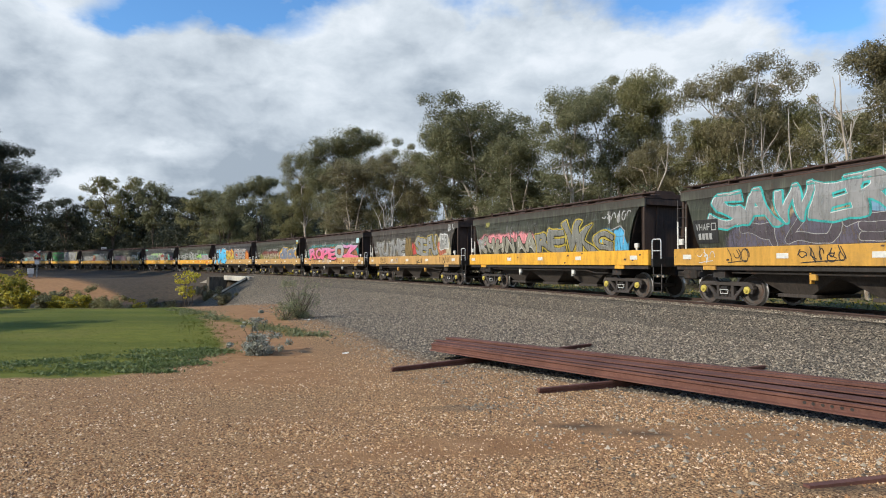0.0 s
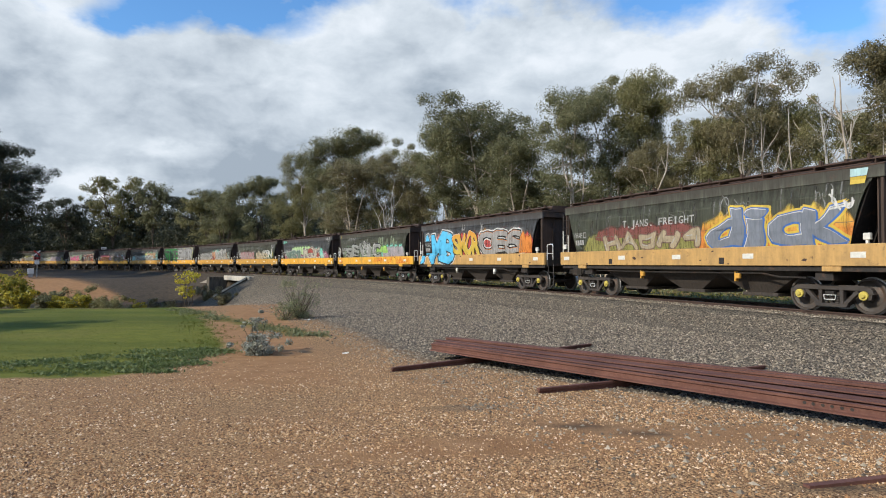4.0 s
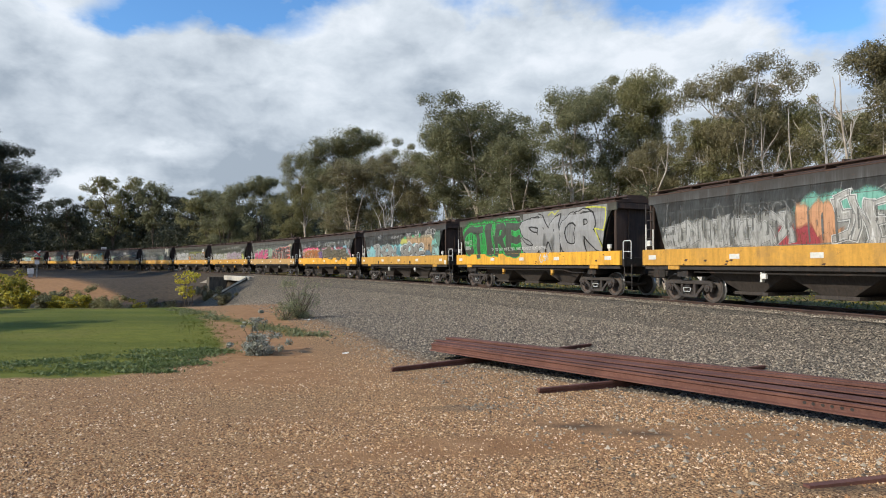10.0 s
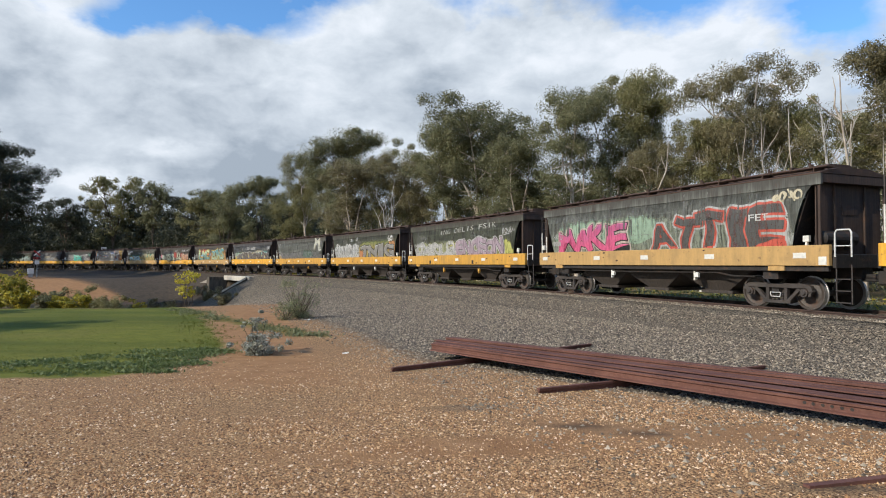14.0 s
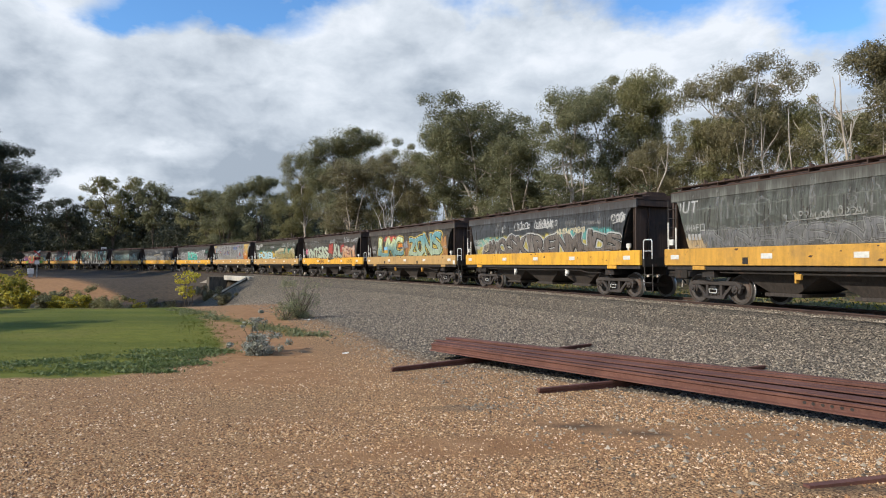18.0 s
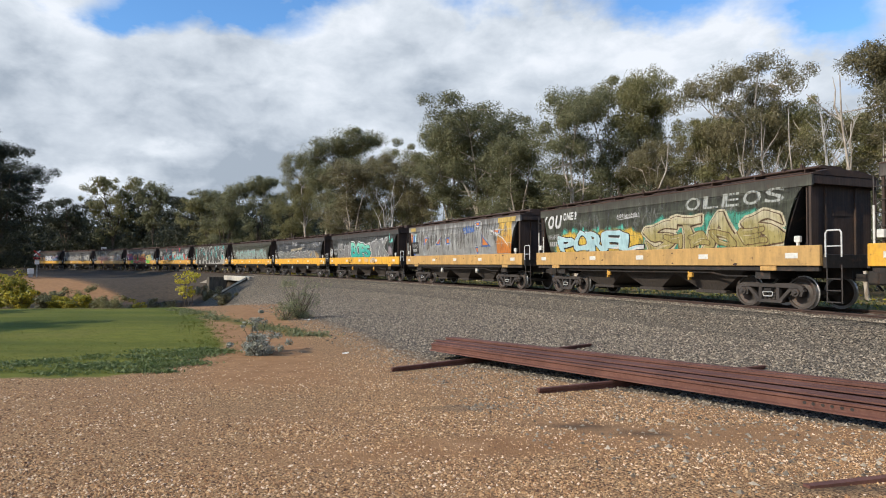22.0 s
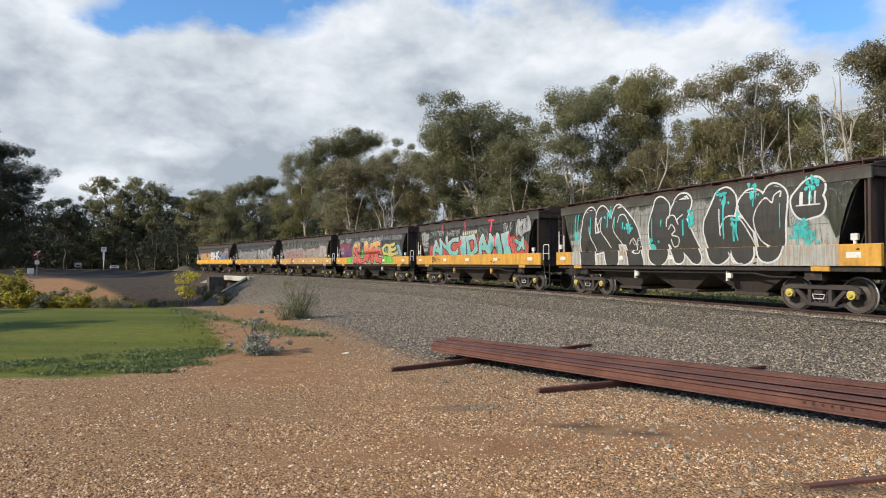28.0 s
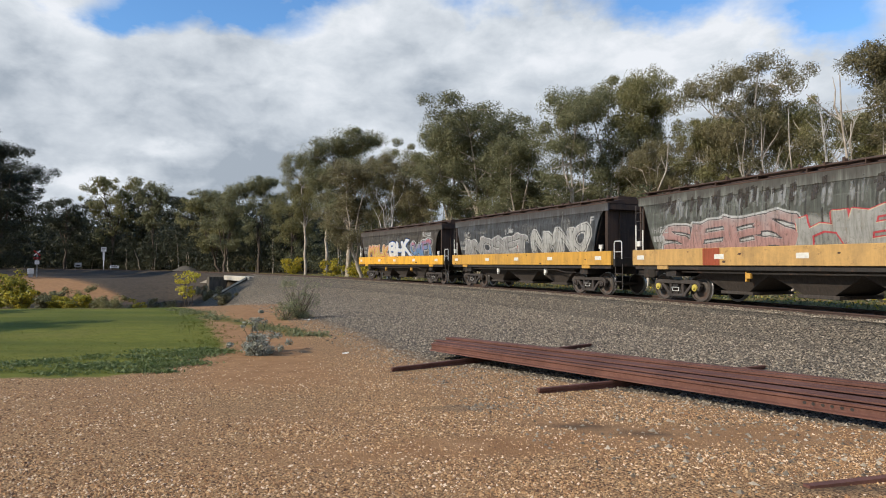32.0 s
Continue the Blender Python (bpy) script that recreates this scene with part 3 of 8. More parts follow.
def side_frame(sgn):
    """Cast bogie side: a truss with window openings, spring nest and axle boxes."""
    bm = bmesh.new()
    y0, y1 = sgn * 0.95, sgn * 1.10
    lo, hi = min(y0, y1), max(y0, y1)
    prism(bm, [(-1.12, 0.50), (-1.05, 0.66), (-0.85, 0.72), (0.85, 0.72), (1.05, 0.66), (1.12, 0.50), (1.0, 0.50), (0.92, 0.59), (-0.92, 0.59), (-1.0, 0.50)], "y", lo, hi)
    for s in (-1, 1):
        prism(bm, [(s * 0.80, 0.60), (s * 0.66, 0.60), (s * 0.26, 0.20), (s * 0.40, 0.20)], "y", lo + 0.02, hi - 0.02)
        prism(bm, [(s * 0.34, 0.60), (s * 0.24, 0.60), (s * 0.24, 0.22), (s * 0.34, 0.22)], "y", lo + 0.01, hi - 0.01)
        prism(bm, [(s * 1.10, 0.62), (s * 0.70, 0.62), (s * 0.74, 0.36), (s * 1.04, 0.36)], "y", lo + 0.02, hi - 0.03)
    prism(bm, [(-0.42, 0.15), (0.42, 0.15), (0.46, 0.24), (-0.46, 0.24)], "y", lo, hi)
    bmesh.ops.bevel(bm, geom=bm.edges[:], offset=0.008, segments=1, affect="EDGES")
    return bm


def spring_bm(sgn):
    bm = bmesh.new()
    n, rings = 10, []
    for k in range(11):
        r = 0.062 if k % 2 else 0.045
        rings.append([bm.verts.new((math.cos(6.2832 * i / n) * r, sgn * 1.02 + math.sin(6.2832 * i / n) * r, 0.235 + k * 0.022)) for i in range(n)])
    for a, b in zip(rings, rings[1:]):
        for i in range(n):
            bm.faces.new((a[i], a[(i + 1) % n], b[(i + 1) % n], b[i]))
    return bm


MESH = {}


def shared(name, make, material):
    """One mesh for all alike pieces."""
    if name not in MESH:
        bm = make()
        if isinstance(bm, bpy.types.Mesh):
            MESH[name] = bm
        else:
            me = bpy.data.meshes.new(name)
            bm.normal_update()
            bm.to_mesh(me)
            bm.free()
            me.materials.append(material)
            MESH[name] = me
    return MESH[name]


def make_bogie(x, wagon, caps):
    b = new("bogie")
    b.parent = wagon
    b.matrix_basis = pose(x, 0, 0)
    for s in (-1, 1):
        part("side_frame", shared("side_frame%d" % s, lambda: side_frame(s), FRAMEM), None, b)
        for x in (-0.14, 0.0, 0.14):
            o = part("spring", shared("spring%d" % s, lambda: spring_bm(s), FRAMEM), None, b)
            o.matrix_basis = pose(x, 0, 0)
        for ax in (-0.875, 0.875):
            m = {"y": AXLEY, "d": FRAMEM, "g": GREENCAP}[caps]
            o = part("axle_cap", shared("axle_cap%s%d" % (caps, s), lambda: rod(rod(bmesh.new(), (0, s * 1.0, 0), (0, s * 1.13, 0), 0.115, 12), (0, s * 1.13, 0), (0, s * 1.17, 0), 0.07, 10, 0.05), m), None, b)
            o.matrix_basis = pose(ax, 0, 0.47)
    part("bolster", shared("bolster", lambda: box(box(bmesh.new(), -0.22, 0.22, -1.0, 1.0, 0.42, 0.62, 0.02), -0.12, 0.12, -1.13, -1.0, 0.45, 0.56), DARK), None, b)
    part("label_frame", shared("label_frame", lambda: bar(bmesh.new(), [(-0.17, -1.125, 0.46), (0.17, -1.125, 0.46), (0.14, -1.125, 0.34), (-0.14, -1.125, 0.34), (-0.17, -1.125, 0.46)], 0.012, 5), GREYBAR), None, b)
    for ax in (-0.875, 0.875):
        w = part("wheelset", shared("wheelset", wheelset_mesh, None), None, b)
        w.matrix_basis = pose(ax, 0, 0.455)
        WHEELSETS.append((w, ax))
    return b


WHEELSETS = []
GREENCAP = weathered("green_cap", (0.06, 0.14, 0.09), 0.55, 0.05, streak=False)


def chute_bm():
    """Discharge hopper under the floor: four slopes down to a gate."""
    bm = bmesh.new()
    t = [(-1.75, -1.15, 1.16), (1.75, -1.15, 1.16), (1.75, 1.15, 1.16), (-1.75, 1.15, 1.16)]
    b = [(-0.45, -0.80, 0.42), (0.45, -0.80, 0.42), (0.45, 0.80, 0.42), (-0.45, 0.80, 0.42)]
    tv, bv = [bm.verts.new(p) for p in t], [bm.verts.new(p) for p in b]
    for i in range(4):
        bm.faces.new((tv[i], bv[i], bv[(i + 1) % 4], tv[(i + 1) % 4]))
    bm.faces.new(bv[::-1])
    bm.faces.new(tv)
    box(bm, -0.62, 0.62, -0.86, 0.86, 0.32, 0.42, 0.01)
    return bm


def roof_bm():
    bm = bmesh.new()
    prism(bm, [(-1.39, 3.672), (-1.30, 3.72), (-0.58, 3.86), (0.58, 3.86), (1.30, 3.72), (1.39, 3.672)], "x", -HALF + 0.0, HALF)
    return bm


def hatch_bm():
    bm = bmesh.new()
    prism(bm, [(-0.52, 3.865), (-0.52, 3.97), (-0.40, 4.03), (0.40, 4.03), (0.52, 3.97), (0.52, 3.865)], "x", -6.3, 6.3)
    for i in range(5):
        x = -5.2 + i * 2.6
        box(bm, x - 0.03, x + 0.03, -0.55, 0.55, 3.87, 4.06)
    return bm


def runboard_bm(y=-1.02):
    """Roof-edge walkway: three thin planks on small brackets, with an angle iron along the eave."""
    bm = bmesh.new()
    for k in range(3):
        box(bm, -HALF - 0.05, HALF + 0.05, y - 0.20 + k * 0.14, y - 0.09 + k * 0.14, 3.845, 3.868)
    for i in range(9):
        x = -6.4 + i * 1.6
        box(bm, x - 0.012, x + 0.012, y - 0.20, y + 0.22, 3.72, 3.845)
    box(bm, -HALF, HALF, -1.402, -1.36, 3.664, 3.70, 0.004)
    return bm


def latch_bm():
    return box(box(bmesh.new(), -0.05, 0.05, -0.05, 0.03, 0.0, 0.20, 0.01), -0.035, 0.035, -0.09, -0.05, 0.06, 0.24, 0.008)


def end_sheet(s):
    """Sloping end of the hopper, set back between the side sheets, with two ribs and a head beam."""
    bm = bmesh.new()
    prism(bm, [(s * 6.42, 3.44), (s * 6.38, 3.44), (s * 5.70, 1.52), (s * 5.75, 1.50)], "y", -1.34, 1.34)
    for y in (-0.55, 0.55):
        prism(bm, [(s * 6.48, 3.44), (s * 6.40, 3.44), (s * 5.74, 1.52), (s * 5.84, 1.52)], "y", y - 0.03, y + 0.03)
    return bm


def end_wall(s):
    """Upright bulkhead over the end platform: a sheet with two stiffeners, a head beam and a small plate."""
    bm = bmesh.new()
    box(bm, s * 6.50, s * 6.53, -1.32, 1.32, 1.50, 3.42)
    for y in (-0.62, 0.62):
        box(bm, s * 6.53, s * 6.58, y - 0.035, y + 0.035, 1.50, 3.42)
    box(bm, s * 6.50, s * 6.71, -1.29, 1.29, 3.425, 3.66, 0.01)
    box(bm, s * 6.53, s * 6.545, -0.30, 0.30, 2.60, 2.86)
    return bm


def platform_bm(s):
    bm = bmesh.new()
    box(bm, s * 4.9, s * 7.05, -1.30, 1.30, 1.45, 1.50)
    box(bm, s * 6.98, s * 7.08, -1.35, 1.35, 1.16, 1.52, 0.01)
    return bm


def coupler_bm(s):
    bm = bmesh.new()
    box(bm, s * 6.9, s * 7.45, -0.09, 0.09, 0.80, 1.00, 0.02)
    box(bm, s * 7.36, s * 7.66, -0.17, 0.13, 0.72, 1.08, 0.04)
    rod(bm, (s * 7.1, 0.3, 0.95), (s * 7.5, 0.25, 0.55), 0.03, 6)
    return bm


def hoop_bm():
    """Bent end handrail beside the platform."""
    pts = [(0, 0, 0), (0, 0, 0.62), (0.05, 0, 0.69), (0.38, 0, 0.69), (0.43, 0, 0.62), (0.43, 0, 0.0)]
    bm = bar(bmesh.new(), pts, 0.022, 6)
    return bar(bm, [(0, 0, 0.28), (0.43, 0, 0.28)], 0.015, 5)


def stirrup_bm():
    bm = bmesh.new()
    for x in (0.0, 0.40):
        rod(bm, (x, 0, 0.25), (x, 0, 1.25), 0.018, 5)
    for z in (0.28, 0.58, 0.88):
        box(bm, 0.0, 0.40, -0.05, 0.05, z - 0.012, z + 0.012)
    return bm


def handwheel_bm():
    bm = bmesh.new()
    n = 18
    pts = [(0, math.cos(6.2832 * k / n) * 0.30, math.sin(6.2832 * k / n) * 0.30) for k in range(n + 1)]
    pts = [(a[1], 0, a[2]) for a in pts]
    bar(bm, pts, 0.02, 5)
    for k in range(5):
        a = 6.2832 * k / 5
        rod(bm, (0, 0, 0), (math.cos(a) * 0.30, 0, math.sin(a) * 0.30), 0.014, 5)
    rod(bm, (0, -0.05, 0), (0, 0.12, 0), 0.045, 8)
    return bm


def tank_bm():
    bm = bmesh.new()
    rod(bm, (0, -0.62, 0), (0, 0.62, 0), 0.20, 14)
    rod(bm, (0, -0.68, 0), (0, -0.62, 0), 0.13, 14, 0.20)
    rod(bm, (0, 0.62, 0), (0, 0.68, 0), 0.20, 14, 0.13)
    for y in (-0.35, 0.35):
        box(bm, -0.22, 0.22, y - 0.03, y + 0.03, -0.30, -0.1)
    return bm


def ladder_bm():
    bm = bmesh.new()
    rod(bm, (0, 0, 0), (0, 0, 1.66), 0.018, 6)
    rod(bm, (0.38, 0, 0), (0.38, 0, 1.50), 0.018, 6)
    for z in (0.1, 0.42, 0.74, 1.06, 1.38):
        rod(bm, (0, 0, z), (0.38, 0, z), 0.013, 5)
    return bm


def ladder_sleeve_bm():
    return rod(rod(bmesh.new(), (0, 0, 0), (0, 0, 0.92), 0.027, 7), (0.38, 0, 0), (0.38, 0, 0.72), 0.027, 7)


def sill_bm(s, front=6.97):
    bm = bmesh.new()
    lo, hi = sorted((s * 1.34, s * 1.47))
    box(bm, -6.97, front, lo, hi, 1.215, 1.768, 0.012)
    return bm


def frame_bm():
    bm = bmesh.new()
    for s in (-1, 1):
        lo, hi = sorted((s * 1.28, s * 1.40))
        box(bm, -6.9, 6.9, lo, hi, 1.07, 1.215, 0.01)
    box(bm, -7.0, 7.0, -0.22, 0.22, 0.86, 1.2)
    for x in (-5.12, 5.12):
        box(bm, x - 0.25, x + 0.25, -1.32, 1.32, 0.84, 1.2)
    # air pipe along the near side
    bar(bm, [(-4.6, -1.30, 1.00), (-1.0, -1.30, 0.98), (3.2, -1.30, 1.00), (3.8, -1.30, 0.90), (4.6, -1.30, 0.90)], 0.025, 5)
    return bm


def make_wagon(n, spec):
    w = thing("hopper_wagon", spec["label"], "wagon", "grain hopper wagons of the train")
    body = spec["body"]

    def p(name, key, make, mat, m=None, label="", own=None):
        o = part(name, shared(key, make, mat), None, w, label)
        if m is not None:
            o.matrix_basis = m
        if own is not None:
            o.material_slots[0].link = "OBJECT"
            o.material_slots[0].material = own
        return o

    p("side_sheet", "sheet_n", lambda: side_sheet(-1), BODY[0], own=BODY[body])
    p("side_sheet", "sheet_f", lambda: side_sheet(1), BODY[0], own=BODY[body])
    p("end_sheet", "end_b", lambda: end_sheet(-1), BLACKEND)
    p("end_sheet", "end_a", lambda: end_sheet(1), BLACKEND)
    p("end_wall", "wall_b", lambda: end_wall(-1), BROWNDARK)
    p("end_wall", "wall_a", lambda: end_wall(1), BROWNDARK)
    p("roof", "roof", roof_bm, RUST)
    p("roof_hatch", "hatch", hatch_bm, RUST)
    p("walkway", "walkway", runboard_bm, RUST)
    if n % 3 != 0:
        for i in range(10):
            p("latch", "latch", latch_bm, RUST, pose(-5.9 + i * 1.31, -0.60, 3.85))
    p("underframe", "frame", frame_bm, DARK)
    p("sill", "sill_l" if n in (6, 19) else "sill_n", lambda: sill_bm(-1, 7.30 if n in (6, 19) else 6.97), YELLOW, own=spec["sill"])
    p("sill", "sill_f", lambda: sill_bm(1), YELLOW, own=spec["sill"])
    for s in (-1, 1):
        p("platform", "plat%d" % s, lambda: platform_bm(s), DARK)
        p("coupler", "coup%d" % s, lambda: coupler_bm(s), DARK)
        for y in (-1.33, 1.33):
            p("end_post", "post", lambda: box(bmesh.new(), -0.035, 0.035, -0.035, 0.035, 1.5, 3.42, 0.008), BROWNDARK, pose(s * 6.64, y, 0))
    for x in (-2.75, 0.0, 2.75):
        p("chute", "chute", chute_bm, CHUTE, pose(x, 0, 0))
    p("handrail", "hoop", hoop_bm, GREYBAR, pose(7.34 if n in (6, 19) else 7.06, -1.36, 1.45))
    p("step", "stirrup", stirrup_bm, FRAMEM, pose(7.05, -1.30, 0))
    p("ladder", "ladder", ladder_bm, FRAMEM, pose(-6.84, -1.40, 1.76))
    p("ladder_sleeve", "sleeve", ladder_sleeve_bm, WHITEP, pose(-6.84, -1.40, 1.77), "white-painted lower stiles of the ladder")
    p("marker_box", "marker", lambda: box(bmesh.new(), -0.09, 0.09, -0.05, 0.05, 0, 0.20, 0.012), WHITEP, pose(-6.64, -1.43, 1.90))
    p("lamp_bracket", "bracket", lambda: box(box(bmesh.new(), -0.09, 0.09, -0.05, 0.05, 0, 0.17, 0.012), -0.03, 0.03, -0.03, 0.03, -0.1, 0.0), WHITEP, pose(6.28, -1.36, 1.86))
    rnd = random.Random(n)
    for x in (-6.42, -2.74, 0.02, 2.96, 6.22):
        p("reflector", "refl", lambda: box(bmesh.new(), -0.19, 0.19, -1.478, -1.468, 0, 0.15), WHITEP, pose(x + rnd.uniform(-0.12, 0.12), 0, 1.42))
    for x in (-5.12, 5.12):
        p("jacking_pad", "pad", lambda: box(bmesh.new(), -0.26, 0.26, -1.45, -1.36, 1.075, 1.212, 0.01), YELLOW, pose(x * 1.055, 0, 0), own=spec["sill"])
    for x in (-1.83, 2.39):
        p("door_operator", "oper", lambda: box(box(bmesh.new(), -0.085, 0.085, -1.38, -1.28, 0.83, 0.99, 0.012), -0.15, -0.10, -1.32, -1.2, 0.74, 1.04), YELLOW, pose(x, 0, 0), own=spec.get("oper", WHITEP if n % 2 else YELLOW))
    if n in (3, 7, 8, 9, 11, 13, 18, 23, 24):
        p("marker_plate", "marker_plate", lambda: box(bmesh.new(), -0.11, 0.11, -1.478, -1.468, 0, 0.22), WHITEP, pose(6.80, 0, 1.24))
    if n in (4, 11, 14, 16, 18):
        for x in (-3.5, 1.9):
            p("data_panel", "data_panel", lambda: box(bmesh.new(), -0.10, 0.10, -1.476, -1.468, 0, 0.20), DARK, pose(x, 0, 1.26))
    if spec.get("tank"):
        p("air_reservoir", "tank", tank_bm, DARK, pose(6.55, -0.55, 1.95))
    if spec.get("wheel"):
        p("handbrake_wheel", "hwheel", handwheel_bm, GREYBAR, pose(-6.5, -1.45, 2.25))
    for x in (-5.12, 5.12):
        make_bogie(x, w, spec.get("caps", "d"))
    return w


# ---- spray paint on the near sides ----
PK, MV, TE, MT, SV, GY = (0.72, 0.15, 0.27), (0.46, 0.27, 0.47), (0.05, 0.38, 0.36), (0.20, 0.56, 0.44), (0.31, 0.31, 0.30), (0.18, 0.18, 0.17)
DG, BK, WH, CR, YL, OR = (0.085, 0.085, 0.08), (0.022, 0.022, 0.021), (0.56, 0.56, 0.54), (0.46, 0.41, 0.28), (0.55, 0.40, 0.06), (0.60, 0.21, 0.04)
RD, GN, LB, BL, BR, OL = (0.48, 0.07, 0.06), (0.06, 0.33, 0.07), (0.09, 0.42, 0.66), (0.05, 0.13, 0.38), (0.21, 0.10, 0.04), (0.24, 0.23, 0.07)
PG, PB, PU, LG, TN, LS = (0.44, 0.55, 0.36), (0.40, 0.58, 0.60), (0.20, 0.11, 0.30), (0.33, 0.60, 0.11), (0.40, 0.30, 0.17), (0.38, 0.38, 0.365)
GLYPHS = {}


def glyph(ch, fat):
    """Outline mesh of one letter, about 1 high, as points and faces."""
    if (ch, fat) not in GLYPHS:
        cu = bpy.data.curves.new("letter", "FONT")
        cu.body, cu.size, cu.resolution_u, cu.offset, cu.fill_mode = ch, 1.38, 3, fat, "FRONT"
        ob = bpy.data.objects.new("letter", cu)
        me = bpy.data.meshes.new_from_object(ob)
        long = bmesh.new()
        long.from_mesh(me)
        for _ in range(2):
            bmesh.ops.subdivide_edges(long, edges=[e for e in long.edges if e.calc_length() > 0.22], cuts=1, use_grid_fill=False)
        long.to_mesh(me)
        long.free()
        v = np.array([p.co[:2] for p in me.vertices]) if len(me.vertices) else np.zeros((0, 2))
        f = [tuple(p.vertices) for p in me.polygons]
        bpy.data.objects.remove(ob), bpy.data.meshes.remove(me), bpy.data.curves.remove(cu)
        if len(v):
            v = v - np.array([(v[:, 0].max() + v[:, 0].min()) / 2, 0.0])
        GLYPHS[(ch, fat)] = (v, f)
    return GLYPHS[(ch, fat)]


def islands(bm):
    """The mesh, or where it falls into separate pieces, each piece as a mesh of its own."""
    left, found = set(bm.faces), []
    while left:
        todo, group = [left.pop()], []
        while todo:
            f = todo.pop()
            group.append(f)
            for e in f.edges:
                for g in e.link_faces:
                    if g in left:
                        left.discard(g)
                        todo.append(g)
        found.append(group)
    if len(found) == 1:
        return [bm]
    out = []
    for group in found:
        keep = bm.copy()
        keep.faces.ensure_lookup_table()
        chosen = {f.index for f in group}
        bmesh.ops.delete(keep, geom=[f for f in keep.faces if f.index not in chosen], context="FACES")
        out.append(keep)
    bm.free()
    return out


class Layer:
    """Flat shapes in (x, z) on a wagon's side, one colour."""

    def __init__(self):
        self.v, self.f, self.weld, self.lift, self.above, self.fade = [], [], False, [], False, None
        self.count = 0

    def poly(self, pts, fine=0.0):
        if fine:
            out = []
            for a, b in zip(pts, list(pts[1:]) + [pts[0]]):
                m = max(1, int(math.hypot(b[0] - a[0], b[1] - a[1]) / fine))
                out += [(a[0] + (b[0] - a[0]) * i / m, a[1] + (b[1] - a[1]) * i / m) for i in range(m)]
            pts = out
        k = len(self.v)
        self.count += 1
        self.lift += [0.00004 * (self.count % 40)] * len(pts)
        self.v += [tuple(p) for p in pts]
        self.f.append(tuple(range(k, k + len(pts))))

    def add(self, v, f, lift=0.0):
        k = len(self.v)
        self.lift += [lift] * len(v)
        self.v += [tuple(p) for p in v]
        self.f += [tuple(i + k for i in q) for q in f]

    def line(self, pts, w):
        for (ax, az), (bx, bz) in zip(pts, pts[1:]):
            d = math.hypot(bx - ax, bz - az) or 1e-6
            nx, nz = -(bz - az) / d * w / 2, (bx - ax) / d * w / 2
            ex, ez = (bx - ax) / d * w * 0.3, (bz - az) / d * w * 0.3
            self.poly([(ax + nx - ex, az + nz - ez), (ax - nx - ex, az - nz - ez), (bx - nx + ex, bz - nz + ez), (bx + nx + ex, bz + nz + ez)])

    def sway(self, amp, seed):
        """Bend the shapes a little, as a hand would."""
        a, b = 1.7 * seed, 0.9 * seed + 1.0
        self.v = [(x + amp * math.sin(5.1 * z + 1.9 * x + a), z + amp * 0.8 * math.sin(3.3 * x + b) + amp * 0.4 * math.sin(7.7 * x + a)) for x, z in self.v]

    def put(self, name, wagon, mat, level, label="", many=False):
        """Lay the shapes on the curved side and, lower down, on the sill."""
        if not self.f:
            return
        for zone in ("side", "sill"):
            if zone == "sill" and (self.above or min(p[1] for p in self.v) > 1.74):
                continue
            if zone == "side" and max(p[1] for p in self.v) < 1.79:
                continue
            bm = bmesh.new()
            la = bm.verts.layers.float.new("fade") if self.fade else None
            vs = [bm.verts.new((x, -l if not self.weld else 0.0, z)) for (x, z), l in zip(self.v, self.lift)]
            if self.fade:
                for v, a in zip(vs, self.fade):
                    v[la] = a
            for q in self.f:
                try:
                    bm.faces.new([vs[i] for i in q])
                except ValueError:
                    pass

            if self.weld:
                bmesh.ops.remove_doubles(bm, verts=bm.verts[:], dist=0.0005)

            def cut(co, no, drop=False):
                bmesh.ops.bisect_plane(bm, geom=bm.verts[:] + bm.edges[:] + bm.faces[:], plane_co=co, plane_no=no, clear_outer=drop)
            if zone == "side":
                cut((0, 0, 1.772), (0, 0, -1), True), cut((0, 0, 3.655), (0, 0, 1), True)
                for s in (-1, 1):
                    if max(s * v.co.x for v in bm.verts) > 5.8 if len(bm.verts) else False:
                        cut((s * 5.87, 0, 1.76), (s * 1.6, 0, -0.42), True)
                for z in (2.20, 2.65, 3.05, 3.358):
                    cut((0, 0, z), (0, 0, 1))
                for v in bm.verts:
                    v.co.y -= side_y(v.co.z) + 0.003 + 0.0022 * level
            else:
                cut((0, 0, 1.764), (0, 0, 1), True), cut((0, 0, 1.22), (0, 0, -1), True)
                for v in bm.verts:
                    v.co.y -= 1.4725 + 0.0022 * level
            if len(bm.faces):
                bm.normal_update()
                bm.faces.index_update()
                for f in bm.faces:
                    if f.normal.y > 0:
                        f.normal_flip()
                if many:
                    part(name, bm, mat, wagon, label)["kind"] = "stuff"
                    continue
                for piece in islands(bm):
                    part(name, piece, mat, wagon, label)
            else:
                bm.free()


